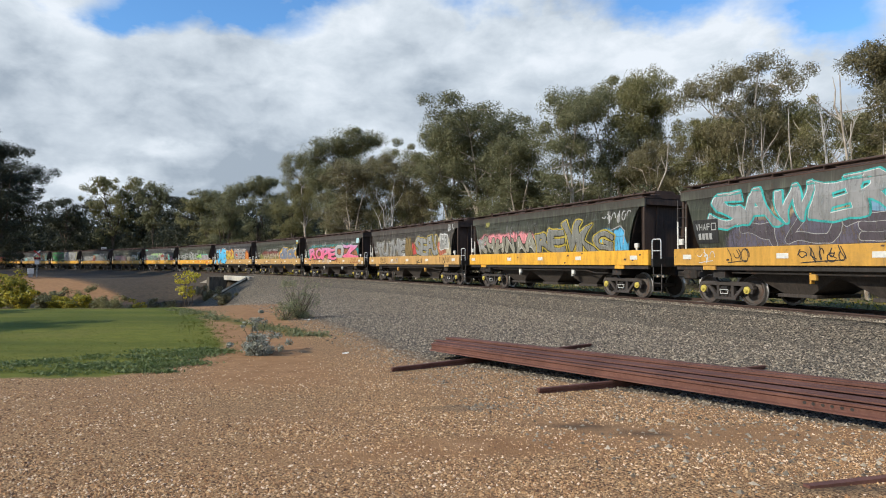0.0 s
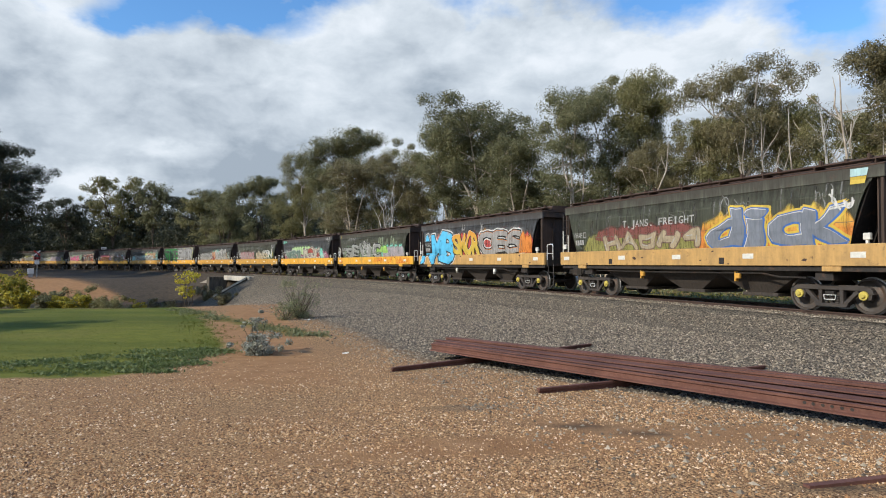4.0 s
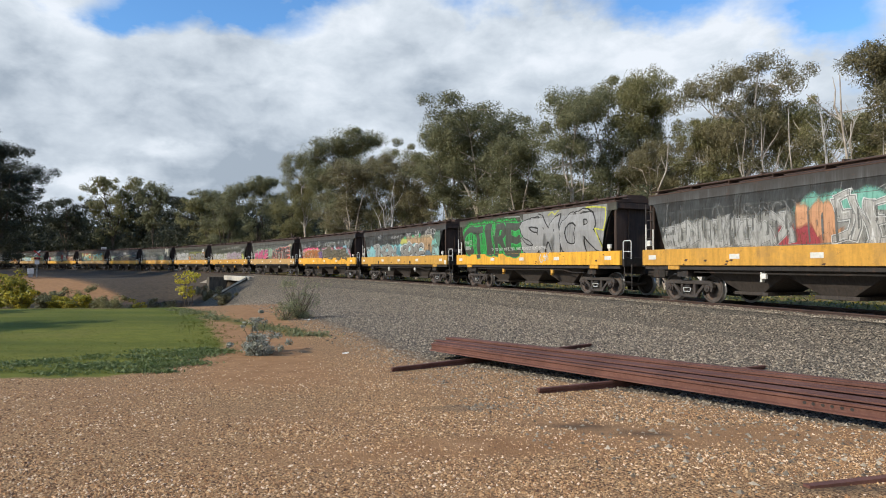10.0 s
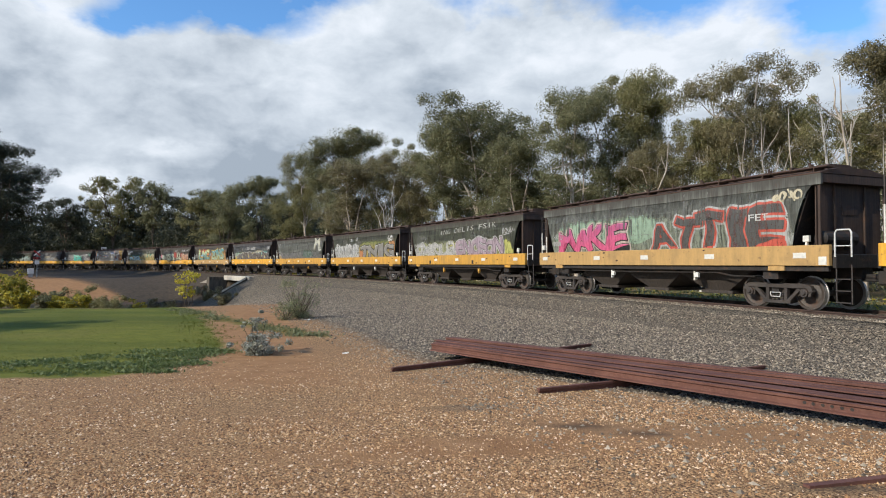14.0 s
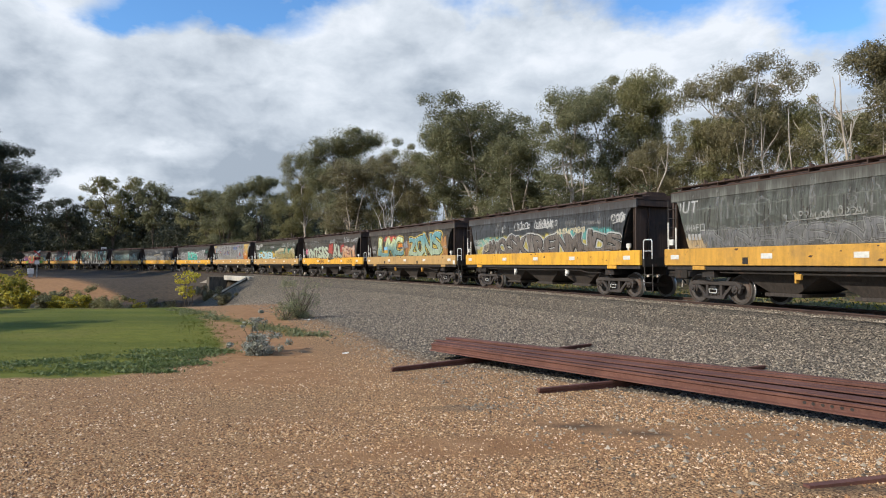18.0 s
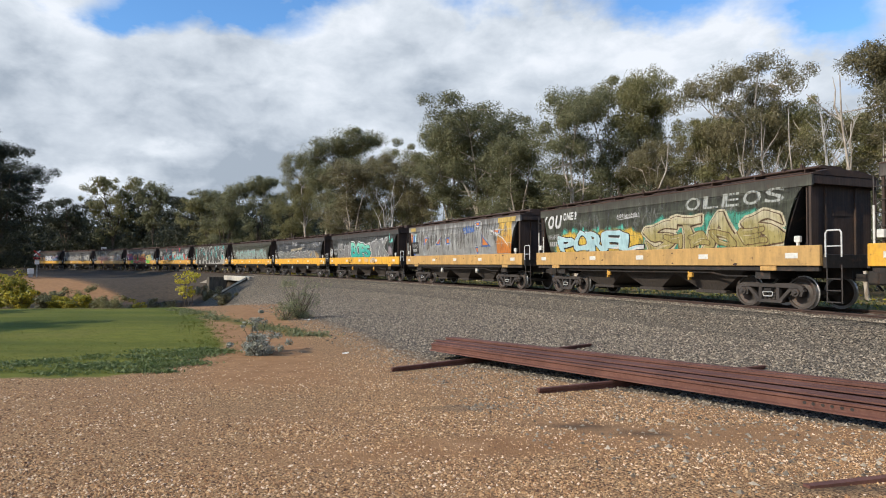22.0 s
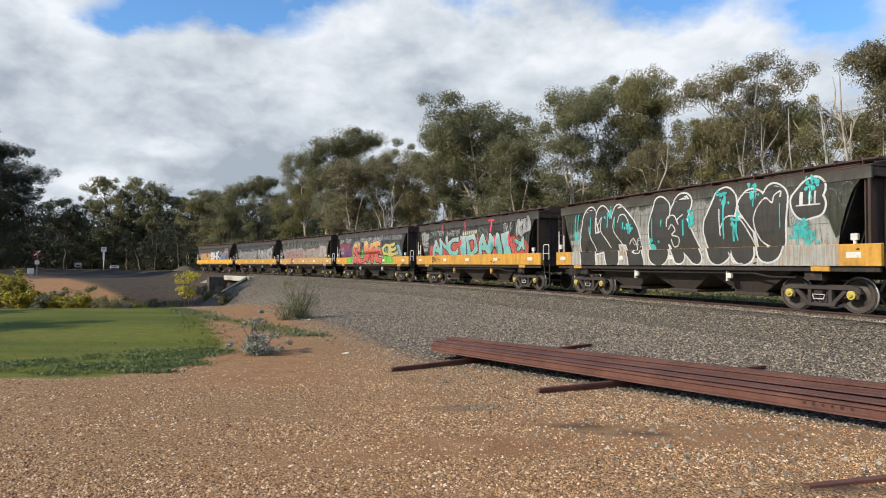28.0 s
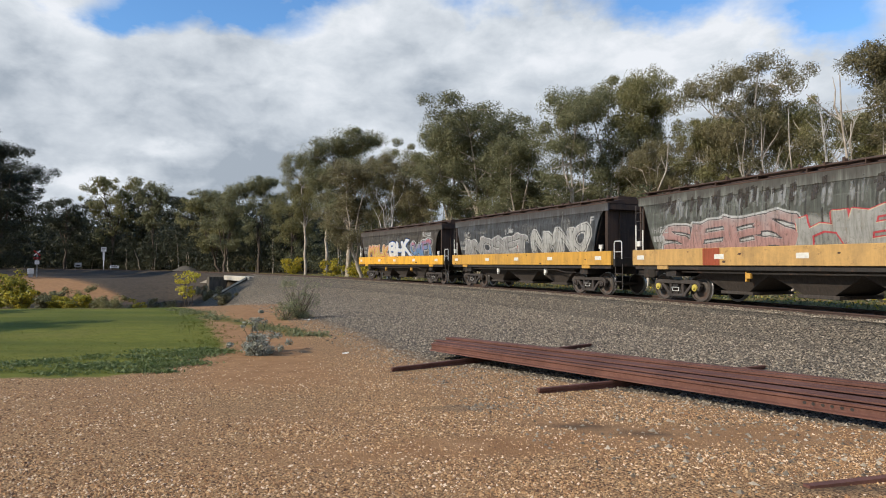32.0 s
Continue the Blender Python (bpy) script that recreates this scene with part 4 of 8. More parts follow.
def letters(w, lv, text, x0, x1, z0, z1, fill, line=BK, halo=None, shine=WH, fill2=None, fat=0.05, rise=0.0, slant=0.0, seed=0, wear=0.5, top=None, ol=0.058):
    """A row of fat letters: halo, dark outline, light edge, fill; top gives the height of the upper edge along the row."""
    rnd = random.Random(seed + len(text))
    rows = [(halo, ol + 0.065, 10, "halo"), (line, ol, 9, "outline"), (shine, 0.0, 1, "highlight"), (fill, 0.0, 1, "letter")]
    fat = min(fat, 0.055)
    n = len(text)
    step = (x1 - x0) / n
    for i, ch in enumerate(text):
        if ch == " ":
            continue
        cx = x0 + (i + 0.5) * step + rnd.uniform(-0.04, 0.04) * step
        h = (z1 - z0) * rnd.uniform(0.90, 1.10)
        base = z0 + rise * i / max(n - 1, 1) + rnd.uniform(-0.03, 0.05) * h
        if top:
            h = float(np.interp((i + 0.5) / n, np.linspace(0, 1, len(top)), top)) - base + rnd.uniform(-0.05, 0.05)
        gw = max(1e-3, np.ptp(glyph(ch, 0.0)[0][:, 0]))
        sx, rot, sk = step * 1.0 / max(gw, 0.42), rnd.uniform(-0.14, 0.14), slant + rnd.uniform(-0.14, 0.16)
        flare = rnd.uniform(-0.18, 0.30)
        v, f = glyph(ch, fat)
        a, b = v[:, 0] * sx * (1 + flare * (0.5 - v[:, 1])), v[:, 1] * h
        a2, b2 = a * math.cos(rot) - b * math.sin(rot) * 0.6, b + a * math.sin(rot) * 0.5
        gx, gz = cx + a2 + b2 * sk, base + b2
        for k, (col, rad, m, nm) in enumerate(rows):
            if col is None:
                continue
            for q in range(m):
                t = 6.2832 * q / m
                ox, oz = (rad * math.cos(t), rad * math.sin(t)) if rad else ((-0.022, 0.022) if k == 2 else (0.0, 0.0))
                ly = Layer() if q == 0 else ly
                ly.add(np.stack([gx + ox, gz + oz], 1), f, 0.00012 * q)
            ly.above = z0 > 1.75
            ly.sway(0.075, seed)
            ly.put(nm, w, paint(col, fill2 if k == 3 else None, wear), lv + k + 0.25 * (i % 2), many=m > 1)


def smoothed(pts, m=4):
    """A rounded line through the points."""
    q = [pts[0]] + list(pts) + [pts[-1]]
    out = []
    for a, b, c, d in zip(q, q[1:], q[2:], q[3:]):
        for k in range(m):
            t = k / m
            out.append(tuple(0.5 * (2 * b[i] + (c[i] - a[i]) * t + (2 * a[i] - 5 * b[i] + 4 * c[i] - d[i]) * t * t + (3 * b[i] - a[i] - 3 * c[i] + d[i]) * t ** 3) for i in range(len(b))))
    return out + [tuple(pts[-1])]


def bubble(w, lv, paths, fill, line, seed=0, lw=0.055, wear=0.15):
    """One swollen letter made of round-ended strokes given as (x, z, radius), edged with a line."""
    for k, (col, grow, nm) in enumerate(((line, lw, "outline"), (fill, 0.0, "letter"))):
        ly = Layer()
        for path in paths:
            pts = smoothed(path)
            for x, z, r in pts:
                ly.poly([(x + (r + grow) * math.cos(0.2618 * q), z + (r + grow) * math.sin(0.2618 * q)) for q in range(24)])
            for (ax, az, ar), (bx, bz, br) in zip(pts, pts[1:]):
                d = math.hypot(bx - ax, bz - az) or 1e-6
                nx, nz = -(bz - az) / d, (bx - ax) / d
                ar, br = ar + grow, br + grow
                ly.poly([(ax + nx * ar, az + nz * ar), (ax - nx * ar, az - nz * ar), (bx - nx * br, bz - nz * br), (bx + nx * br, bz + nz * br)])
        ly.sway(0.03, seed)
        ly.put(nm, w, paint(col, None, wear), lv + k, many=True)


def splash(w, lv, x, z, col, seed=0):
    """A burst of thrown paint with runs below it."""
    rnd = random.Random(seed)
    ly = Layer()
    for k in range(16):
        cx, cz, r = x + rnd.gauss(0, 0.10), z + rnd.gauss(0, 0.12), rnd.uniform(0.015, 0.075)
        ly.poly([(cx + r * math.cos(0.7854 * q) * rnd.uniform(0.7, 1.2), cz + r * math.sin(0.7854 * q) * rnd.uniform(0.8, 1.3)) for q in range(8)])
    for k in range(3):
        cx, h = x + rnd.uniform(-0.09, 0.09), rnd.uniform(0.15, 0.55)
        ly.line([(cx, z), (cx + rnd.uniform(-0.03, 0.03), z - h * 0.6), (cx + rnd.uniform(-0.04, 0.04), z - h)], rnd.uniform(0.02, 0.06))
    ly.above = True
    ly.put("paint_splash", w, paint(col, None, 0.3), lv, many=True)


def cloud(w, lv, x0, x1, z0, z1, col, seed=0, lump=0.5, col2=None, wear=0.6):
    """A sprayed patch with a billowy upper edge."""
    rnd = random.Random(seed)
    n = max(10, int((x1 - x0) * 7))
    ph = [rnd.uniform(0, 6.28) for _ in range(4)]
    ly = Layer()
    top, bot = [], []
    for i in range(n + 1):
        x = x0 + (x1 - x0) * i / n
        e = min(1.0, min(i, n - i) / (0.12 * n))
        b = 0.5 * abs(math.sin(x * 4.2 + ph[0])) + 0.3 * abs(math.sin(x * 9.1 + ph[1])) + 0.2 * rnd.random()
        h = (z1 - z0) * (1 - lump + lump * b) * (0.35 + 0.65 * e ** 0.5)
        top.append((x, z0 + h))
        bot.append((x, z0 + (0.0 if z0 < 1.85 else 0.12 * (z1 - z0) * math.sin(x * 3 + ph[2]))))
    ly.fade = []
    out = [(x, z + 0.10 + 0.10 * rnd.random()) for x, z in top]
    for i in range(n):
        ly.poly([bot[i], bot[i + 1], top[i + 1], top[i]])
        ly.poly([top[i], top[i + 1], out[i + 1], out[i]])
        ly.fade += [1.0] * 6 + [0.0] * 2
    for k, d in ((0, -0.2), (n, 0.2)):
        ly.poly([bot[k], top[k], (out[k][0] + d, out[k][1]), (bot[k][0] + d, bot[k][1])])
        ly.fade += [1.0, 1.0, 0.0, 0.0]
    ly.weld = True
    ly.put("painted_patch", w, paint(col, col2, wear, soft=True), lv)


# strokes of letter-like forms in a unit box
OPEN_FORMS = [[(0.15, 0, 0.15, 1), (0.85, 0, 0.85, 1), (0.15, 0.5, 0.85, 0.55)],
              [(0.15, 0, 0.2, 1), (0.2, 1, 0.85, 0.75), (0.85, 0.75, 0.2, 0.45)],
              [(0.15, 1, 0.15, 0.1), (0.15, 0.1, 0.85, 0.1), (0.85, 0.1, 0.85, 1)],
              [(0.15, 0, 0.15, 1), (0.15, 1, 0.85, 0), (0.85, 0, 0.85, 1)],
              [(0.15, 0.1, 0.15, 0.9), (0.15, 0.9, 0.85, 0.9), (0.85, 0.9, 0.85, 0.1), (0.85, 0.1, 0.15, 0.1)]]
CLOSED_FORMS = [[(0.1, 0, 0.5, 1), (0.5, 1, 0.9, 0), (0.25, 0.35, 0.75, 0.35)],
                [(0.85, 0.95, 0.2, 0.9), (0.2, 0.9, 0.2, 0.55), (0.2, 0.55, 0.8, 0.5), (0.8, 0.5, 0.8, 0.08), (0.8, 0.08, 0.15, 0.05)],
                [(0.2, 0, 0.2, 1), (0.2, 0.95, 0.9, 0.95), (0.2, 0.5, 0.75, 0.5), (0.2, 0.05, 0.9, 0.05)],
                [(0.15, 0, 0.15, 1), (0.2, 0.45, 0.85, 1), (0.3, 0.5, 0.9, 0)]]
FORMS = OPEN_FORMS + CLOSED_FORMS


def strokes(rnd, x0, x1, z0, z1, count, over=1.08):
    """Stroke lines of a row of letter-like forms."""
    step, h = (x1 - x0) / count, z1 - z0
    for i in range(count):
        mirror, sk, hh = rnd.random() < 0.5, rnd.uniform(-0.25, 0.25), h * rnd.uniform(0.88, 1.08)
        zb = z0 + rnd.uniform(-0.03, 0.06) * h
        for ax, az, bx, bz in rnd.choice(FORMS):
            if mirror:
                ax, bx = 1 - ax, 1 - bx
            yield (i, x0 + (i + 0.5 + (ax - 0.5) * over + sk * (az - 0.5)) * step, zb + az * hh, x0 + (i + 0.5 + (bx - 0.5) * over + sk * (bz - 0.5)) * step, zb + bz * hh, step, hh)


def blobs(w, lv, x0, x1, z0, z1, count, fill, line=WH, shine=None, seed=0, fill2=None, lw=0.045, wear=0.5):
    """Swollen round-ended forms, side by side, with an outline and inner strokes."""
    rnd = random.Random(seed)
    lo, st = Layer(), Layer()
    fills = {}
    for i, ax, az, bx, bz, step, h in strokes(rnd, x0, x1, z0 + 0.08, z1 - 0.08, count, 0.9):
        r = min(0.24 * step, 0.22 * h) * rnd.uniform(0.9, 1.2)
        t = math.atan2(bz - az, bx - ax)
        for ly, g in ((lo, r + lw), (fills.setdefault(i, Layer()), r)):
            pts = [(ax + g * math.cos(t + 1.5708 + 0.3927 * k), az + g * 0.95 * math.sin(t + 1.5708 + 0.3927 * k)) for k in range(9)]
            pts += [(bx + g * math.cos(t - 1.5708 + 0.3927 * k), bz + g * 0.95 * math.sin(t - 1.5708 + 0.3927 * k)) for k in range(9)]
            ly.poly(pts, 0.15)
        if rnd.random() < 0.75:
            q = 0.55 * r
            st.line([(ax + (bx - ax) * (0.1 + 0.08 * k) - q * math.sin(t), az + (bz - az) * (0.1 + 0.08 * k) + q * math.cos(t)) for k in range(7)], lw * 0.7)
    for ly in (lo, st, *fills.values()):
        ly.above = z0 > 1.75
        ly.sway(0.07, seed)
    lo.put("outline", w, paint(line, None, wear), lv, many=True)
    for i, ly in fills.items():
        ly.put("bubble_form", w, paint(fill, fill2, wear), lv + 1 + 0.15 * (i % 3))
    st.put("inner_line", w, paint(shine or line, None, wear), lv + 2, many=True)


def wild(w, lv, x0, x1, z0, z1, count, fill, line=BK, edge=WH, seed=0, fill2=None, wear=0.5, lw=0.05, lean=0.25):
    """Interlocked angular forms with a dark line and a light outer edge."""
    rnd = random.Random(seed)
    ed, lo, fi, sh = Layer(), Layer(), Layer(), Layer()
    for i, ax, az, bx, bz, step, h in strokes(rnd, x0, x1, z0, z1, count, 1.15):
        d = math.hypot(bx - ax, bz - az) or 1e-3
        ux, uz = (bx - ax) / d, (bz - az) / d
        wa, wb = min(0.14 * step, 0.13 * h) * rnd.uniform(0.7, 1.6), min(0.14 * step, 0.13 * h) * rnd.uniform(0.5, 1.5)
        ka, kb = rnd.uniform(-lean, lean) * 0.6, rnd.uniform(-lean, lean) * 0.6
        for ly, g in ((ed, 1.9 * lw), (lo, lw), (fi, 0.0)):
            e = g
            ly.poly([(ax - ux * (e + ka * wa) - uz * (wa + g), az - uz * (e + ka * wa) + ux * (wa + g)), (ax - ux * (e - ka * wa) + uz * (wa + g), az - uz * (e - ka * wa) - ux * (wa + g)),
                     (bx + ux * (e + kb * wb) + uz * (wb + g), bz + uz * (e + kb * wb) - ux * (wb + g)), (bx + ux * (e - kb * wb) - uz * (wb + g), bz + uz * (e - kb * wb) + ux * (wb + g))], 0.10)
        for q in (rnd.uniform(0.0, 0.3), rnd.uniform(0.45, 0.75)):
            sh.line([(ax + (bx - ax) * q - uz * wa * 0.6, az + (bz - az) * q + ux * wa * 0.6), (ax + (bx - ax) * (q + 0.25) - uz * wa * 0.6, az + (bz - az) * (q + 0.25) + ux * wa * 0.6)], 0.025)
    for ly in (ed, lo, fi, sh):
        ly.above = z0 > 1.75
        ly.sway(0.09, seed)
    if edge:
        ed.put("edge", w, paint(edge, None, wear), lv, many=True)
    lo.put("outline", w, paint(line, None, wear), lv + 1, many=True)
    fi.put("lettering", w, paint(fill, fill2, wear), lv + 2, many=True)
    sh.put("shine_mark", w, paint(edge or LS, None, wear), lv + 3, many=True)


def tag(w, lv, x0, x1, z0, z1, col, seed=0, lw=0.03, turns=7, wear=0.45):
    """A quick hand-drawn scrawl: a row of looped and straight strokes."""
    rnd = random.Random(seed * 7 + 1)
    ly = Layer()
    n = max(2, int((x1 - x0) / (0.62 * (z1 - z0))))
    cell, h = (x1 - x0) / n, z1 - z0
    for i in range(n):
        cx, cz, r = x0 + (i + 0.5) * cell, (z0 + z1) / 2 + rnd.uniform(-0.08, 0.08) * h, rnd.uniform(0.8, 1.15)
        for _ in range(rnd.choice((1, 2, 2, 3))):
            if rnd.random() < 0.55:
                a0, da = rnd.uniform(0, 6.28), rnd.choice((-1, 1)) * rnd.uniform(2.5, 5.6)
                ex, ez = cell * rnd.uniform(0.25, 0.52) * r, h * rnd.uniform(0.2, 0.48) * r
                oz = rnd.uniform(-0.2, 0.2) * h
                ly.line([(cx + ex * math.cos(a0 + da * k / 9), cz + oz + ez * math.sin(a0 + da * k / 9)) for k in range(10)], lw)
            else:
                a, b = rnd.uniform(-0.5, 0.1) * cell, rnd.uniform(-0.1, 0.5) * cell
                za, zb = rnd.uniform(0.25, 0.55) * h, -rnd.uniform(0.25, 0.55) * h
                m = rnd.uniform(-0.4, 0.4) * cell
                ly.line([(cx + a, cz + za), (cx + m, cz + rnd.uniform(-0.1, 0.1) * h), (cx + b, cz + zb)], lw)
    if rnd.random() < 0.5:
        ly.line([(x0 + 0.1, z0 - 0.02), ((x0 + x1) / 2, z0 + 0.02), (x1 - 0.1, z0 + 0.05)], lw)
    ly.put("scrawl", w, paint(col, None, wear), lv, many=True)


def streaks(w, lv, x0, x1, z0, z1, count, col, seed=0, wd=0.07, wear=0.7):
    """Run-down vertical smears."""
    rnd = random.Random(seed)
    ly = Layer()
    for _ in range(count):
        x, b = rnd.uniform(x0, x1), wd * rnd.uniform(0.4, 1.5)
        zt, zb = rnd.uniform(z0 + 0.55 * (z1 - z0), z1), rnd.uniform(z0, z0 + 0.5 * (z1 - z0))
        ly.poly([(x - b / 2, zb), (x + b / 2, zb + 0.05), (x + b * 0.6, zt), (x - b * 0.5, zt - 0.04)])
    ly.put("smear", w, paint(col, None, wear), lv, many=True)


def words(w, lv, text, x0, x1, z, h, col, fat=0.0, rise=0.0, wear=0.3, name="writing"):
    ly = Layer()
    step = (x1 - x0) / max(len(text), 1)
    for i, ch in enumerate(text):
        if ch == " ":
            continue
        v, f = glyph(ch, fat)
        gw = max(np.ptp(v[:, 0]), 0.4)
        ly.add(np.stack([x0 + (i + 0.5) * step + v[:, 0] * step * 0.82 / gw, z + rise * i + v[:, 1] * h], 1), f)
    ly.put(name, w, paint(col, None, wear), lv, many=True)


def plate(w, lv, x0, x1, z0, z1, col, wear=0.4, name="painted_panel", lean=0.0):
    ly = Layer()
    ly.poly([(x0, z0), (x1, z0), (x1 + lean, z1), (x0 + lean, z1)])
    ly.put(name, w, paint(col, None, wear), lv)


def code(w, x, z, lv=9, patch=None):
    """Stencilled class letters and blocks with a small square."""
    if patch:
        plate(w, lv - 1, x - 0.1, x + 0.95, z - 0.42, z + 0.34, patch, 0.2)
    words(w, lv, "VHAF", x, x + 0.62, z, 0.22, LS, 0.012, name="class_code")
    ly = Layer()
    for k in range(4):
        ly.poly([(x + 0.12 + k * 0.15, z - 0.30), (x + 0.23 + k * 0.15, z - 0.30), (x + 0.23 + k * 0.15, z - 0.10), (x + 0.12 + k * 0.15, z - 0.10)])
    ly.line([(x + 0.68, z), (x + 0.86, z), (x + 0.86, z + 0.2), (x + 0.68, z + 0.2), (x + 0.68, z)], 0.03)
    ly.put("stencil_marking", w, paint(LS, None, 0.3), lv, many=True)

# what sets each wagon apart: body paint, label, fittings
LOOK = [(0, "olive hopper wagon sprayed with silver and teal letters"), (0, "dark green hopper wagon with grey spiky lettering edged yellow"),
        (2, "brown-grey hopper wagon with silver block lettering"), (2, "grey hopper wagon with pink bubble letters on teal"),
        (0, "olive hopper wagon with blue-grey letters in orange flames"), (1, "slate hopper wagon with sky-blue and yellow bubble letters"),
        (0, "olive hopper wagon with black-lined silver letters and red scrawls"), (1, "slate-blue hopper wagon with pale green and cream pieces"),
        (0, "dark green hopper wagon with red-lined faded pieces"), (3, "black-grey hopper wagon with chaotic faded silver pieces"),
        (0, "hopper wagon half green pieces, half silver block letters"), (3, "dark hopper wagon with grey letters in pale blue clouds"),
        (3, "dark grey hopper wagon with orange letters on pink"), (5, "weathered pale hopper wagon with pink and red-lined letters"),
        (0, "olive hopper wagon with faded white and mauve pieces"), (0, "olive hopper wagon with grey letters on a yellow cloud"),
        (5, "weathered grey-green hopper wagon with ghosted old pieces"), (1, "slate hopper wagon with brown angular piece edged yellow"),
        (2, "brown-grey hopper wagon with pale green and teal pieces"), (2, "brown-grey hopper wagon with pale green wild lettering"),
        (0, "olive hopper wagon with pale blue letters on yellow cloud"), (4, "silver hopper wagon with blue, orange and white shapes"),
        (3, "black hopper wagon with turquoise bubble letters over silver"), (1, "slate hopper wagon with faded grey outline pieces"),
        (0, "olive hopper wagon with grey-green angular lettering"), (0, "olive hopper wagon covered by huge dark bubble letters"),
        (3, "dark hopper wagon with turquoise letters on coral red"), (1, "slate hopper wagon with red, yellow and green pieces"),
        (5, "weathered grey hopper wagon with red-lined silver letters"), (1, "slate-grey hopper wagon with faded silver pieces"),
        (2, "last hopper wagon, grey with white and red letters")]
TANKS, WHEELS = (3, 7, 8, 11, 13, 23), (6, 22)
WAGONS = []
for n, (b, lab) in enumerate(LOOK):
    WAGONS.append(make_wagon(n, dict(label=lab, body=b, sill=ORANGEY if n in (1, 6, 7, 10, 12, 17, 19, 22, 23, 24, 30) else TANY if n in (2, 3, 4, 5, 13, 18, 20, 21, 28) else YELLOW, tank=n in TANKS, wheel=n in WHEELS, caps="y" if n in (0, 1, 2, 3, 4, 5, 25, 26, 27, 28) else "g" if n == 6 else "d")))


def sill_tags(w, spans, col, seed=0, lw=0.028):
    for i, (a, b) in enumerate(spans):
        tag(w, 2, a, b, 1.32, 1.72, col, seed + i, lw, max(3, int((b - a) * 3)))


def top_tags(w, spans, col=LS, z0=3.0, z1=3.3, seed=0, lw=0.03):
    for i, (a, b) in enumerate(spans):
        tag(w, 8, a, b, z0 + 0.05 * (i % 2), z1 + 0.06 * (i % 3), col, seed + 3 * i, lw, max(3, int((b - a) * 4)))


def decorate():
    W = WAGONS
    for n, w in enumerate(W):
        code(w, -5.95, 2.34, 10, BK if n in (0, 5, 21) else None)
    w = W[0]
    cloud(w, 0, -4.2, 5.6, 1.78, 3.0, TN, 1, 0.4)
    cloud(w, 1, 1.2, 4.6, 2.4, 3.3, TE, 2), cloud(w, 2, -4.6, 3.0, 1.78, 2.62, (0.10, 0.09, 0.12), 3, 0.35)
    letters(w, 3, "SAWER", -5.2, 0.6, 2.45, 3.40, (0.24, 0.24, 0.235), TE, None, WH, seed=1, fat=0.07), cloud(w, 2.5, -0.2, 3.4, 2.6, 3.25, (0.16, 0.30, 0.42), 91, 0.6), blobs(w, 2.6, -4.4, 2.6, 1.80, 2.45, 4, (0.075, 0.062, 0.072), LS, DG, 92, lw=0.02)
    wild(w, 5, 4.3, 6.4, 2.85, 3.5, 3, LS, DG, WH, 4)
    plate(w, 6, 2.3, 4.2, 2.78, 2.92, CR), plate(w, 6, 2.4, 3.6, 2.98, 3.06, CR)
    blobs(w, 4, 3.6, 5.9, 1.82, 2.7, 3, DG, BK, LS, 5)
    sill_tags(w, [(-5.9, -5.1)], WH, 2), sill_tags(w, [(-4.7, -3.8), (-2.2, -0.8)], BK, 3)
    w = W[1]
    cloud(w, 0, -6.0, -0.4, 2.3, 2.78, (0.70, 0.26, 0.28), 3, 0.5), cloud(w, 1, 0.8, 2.5, 2.3, 2.75, LB, 4, 0.4), cloud(w, 1, 4.0, 5.8, 1.78, 2.62, (0.10, 0.38, 0.62), 14, 0.3)
    blobs(w, 2, -6.0, -0.3, 1.80, 2.56, 6, (0.27, 0.26, 0.20), BK, WH, 5), letters(w, 5, "REVKG", -0.2, 5.0, 1.80, 2.7, (0.19, 0.19, 0.165), BK, (0.42, 0.33, 0.05), (0.32, 0.32, 0.31), seed=6, top=(2.5, 2.75, 3.0, 2.85, 2.2), ol=0.045)
    Layer_line(w, 7, [(4.9, 2.55), (5.5, 2.72), (5.75, 2.5), (5.6, 2.0)], 0.04, LS), tag(w, 8, -6.1, -5.6, 2.2, 2.6, (0.3, 0.36, 0.4), 3, 0.03), top_tags(w, [(4.4, 6.1)], LS, 2.85, 3.30, 2, 0.045), plate(w, 3, -5.2, -4.8, 3.2, 3.45, OL, 0.8)
    w = W[2]
    cloud(w, 0, -5.6, 4.4, 1.78, 2.7, (0.17, 0.14, 0.10), 5, 0.3), cloud(w, 1, 4.2, 5.9, 1.8, 2.9, CR, 6, 0.2, wear=0.8), cloud(w, 1.5, 4.2, 5.2, 1.85, 2.6, (0.42, 0.13, 0.08), 7, 0.3, wear=0.8)
    letters(w, 2, "TUTHE", -5.3, -0.5, 1.80, 2.85, (0.24, 0.24, 0.23), BK, (0.30, 0.29, 0.24), WH, seed=8, top=(2.72, 2.9)), letters(w, 2, "SEPU", 1.3, 4.2, 1.80, 2.95, (0.26, 0.26, 0.245), BK, (0.36, 0.28, 0.06), LS, seed=9, top=(2.85, 2.95))
    cloud(w, 5, -0.45, 0.6, 1.8, 3.0, (0.19, 0.13, 0.045), 2, 0.15), cloud(w, 4, 0.6, 1.2, 1.95, 2.6, RD, 3, 0.4)
    blobs(w, 5, 4.65, 5.6, 2.15, 3.0, 2, (0.30, 0.30, 0.28), WH, DG, 10, lw=0.07)
    sill_tags(w, [(-4.8, -3.7), (1.2, 2.2), (4.5, 6.0)], BK, 5), sill_tags(w, [(-3.3, -1.6)], LS, 6), top_tags(w, [(5.55, 6.0), (6.1, 6.5)], WH, 3.25, 3.6, 9, 0.04)
    w = W[3]
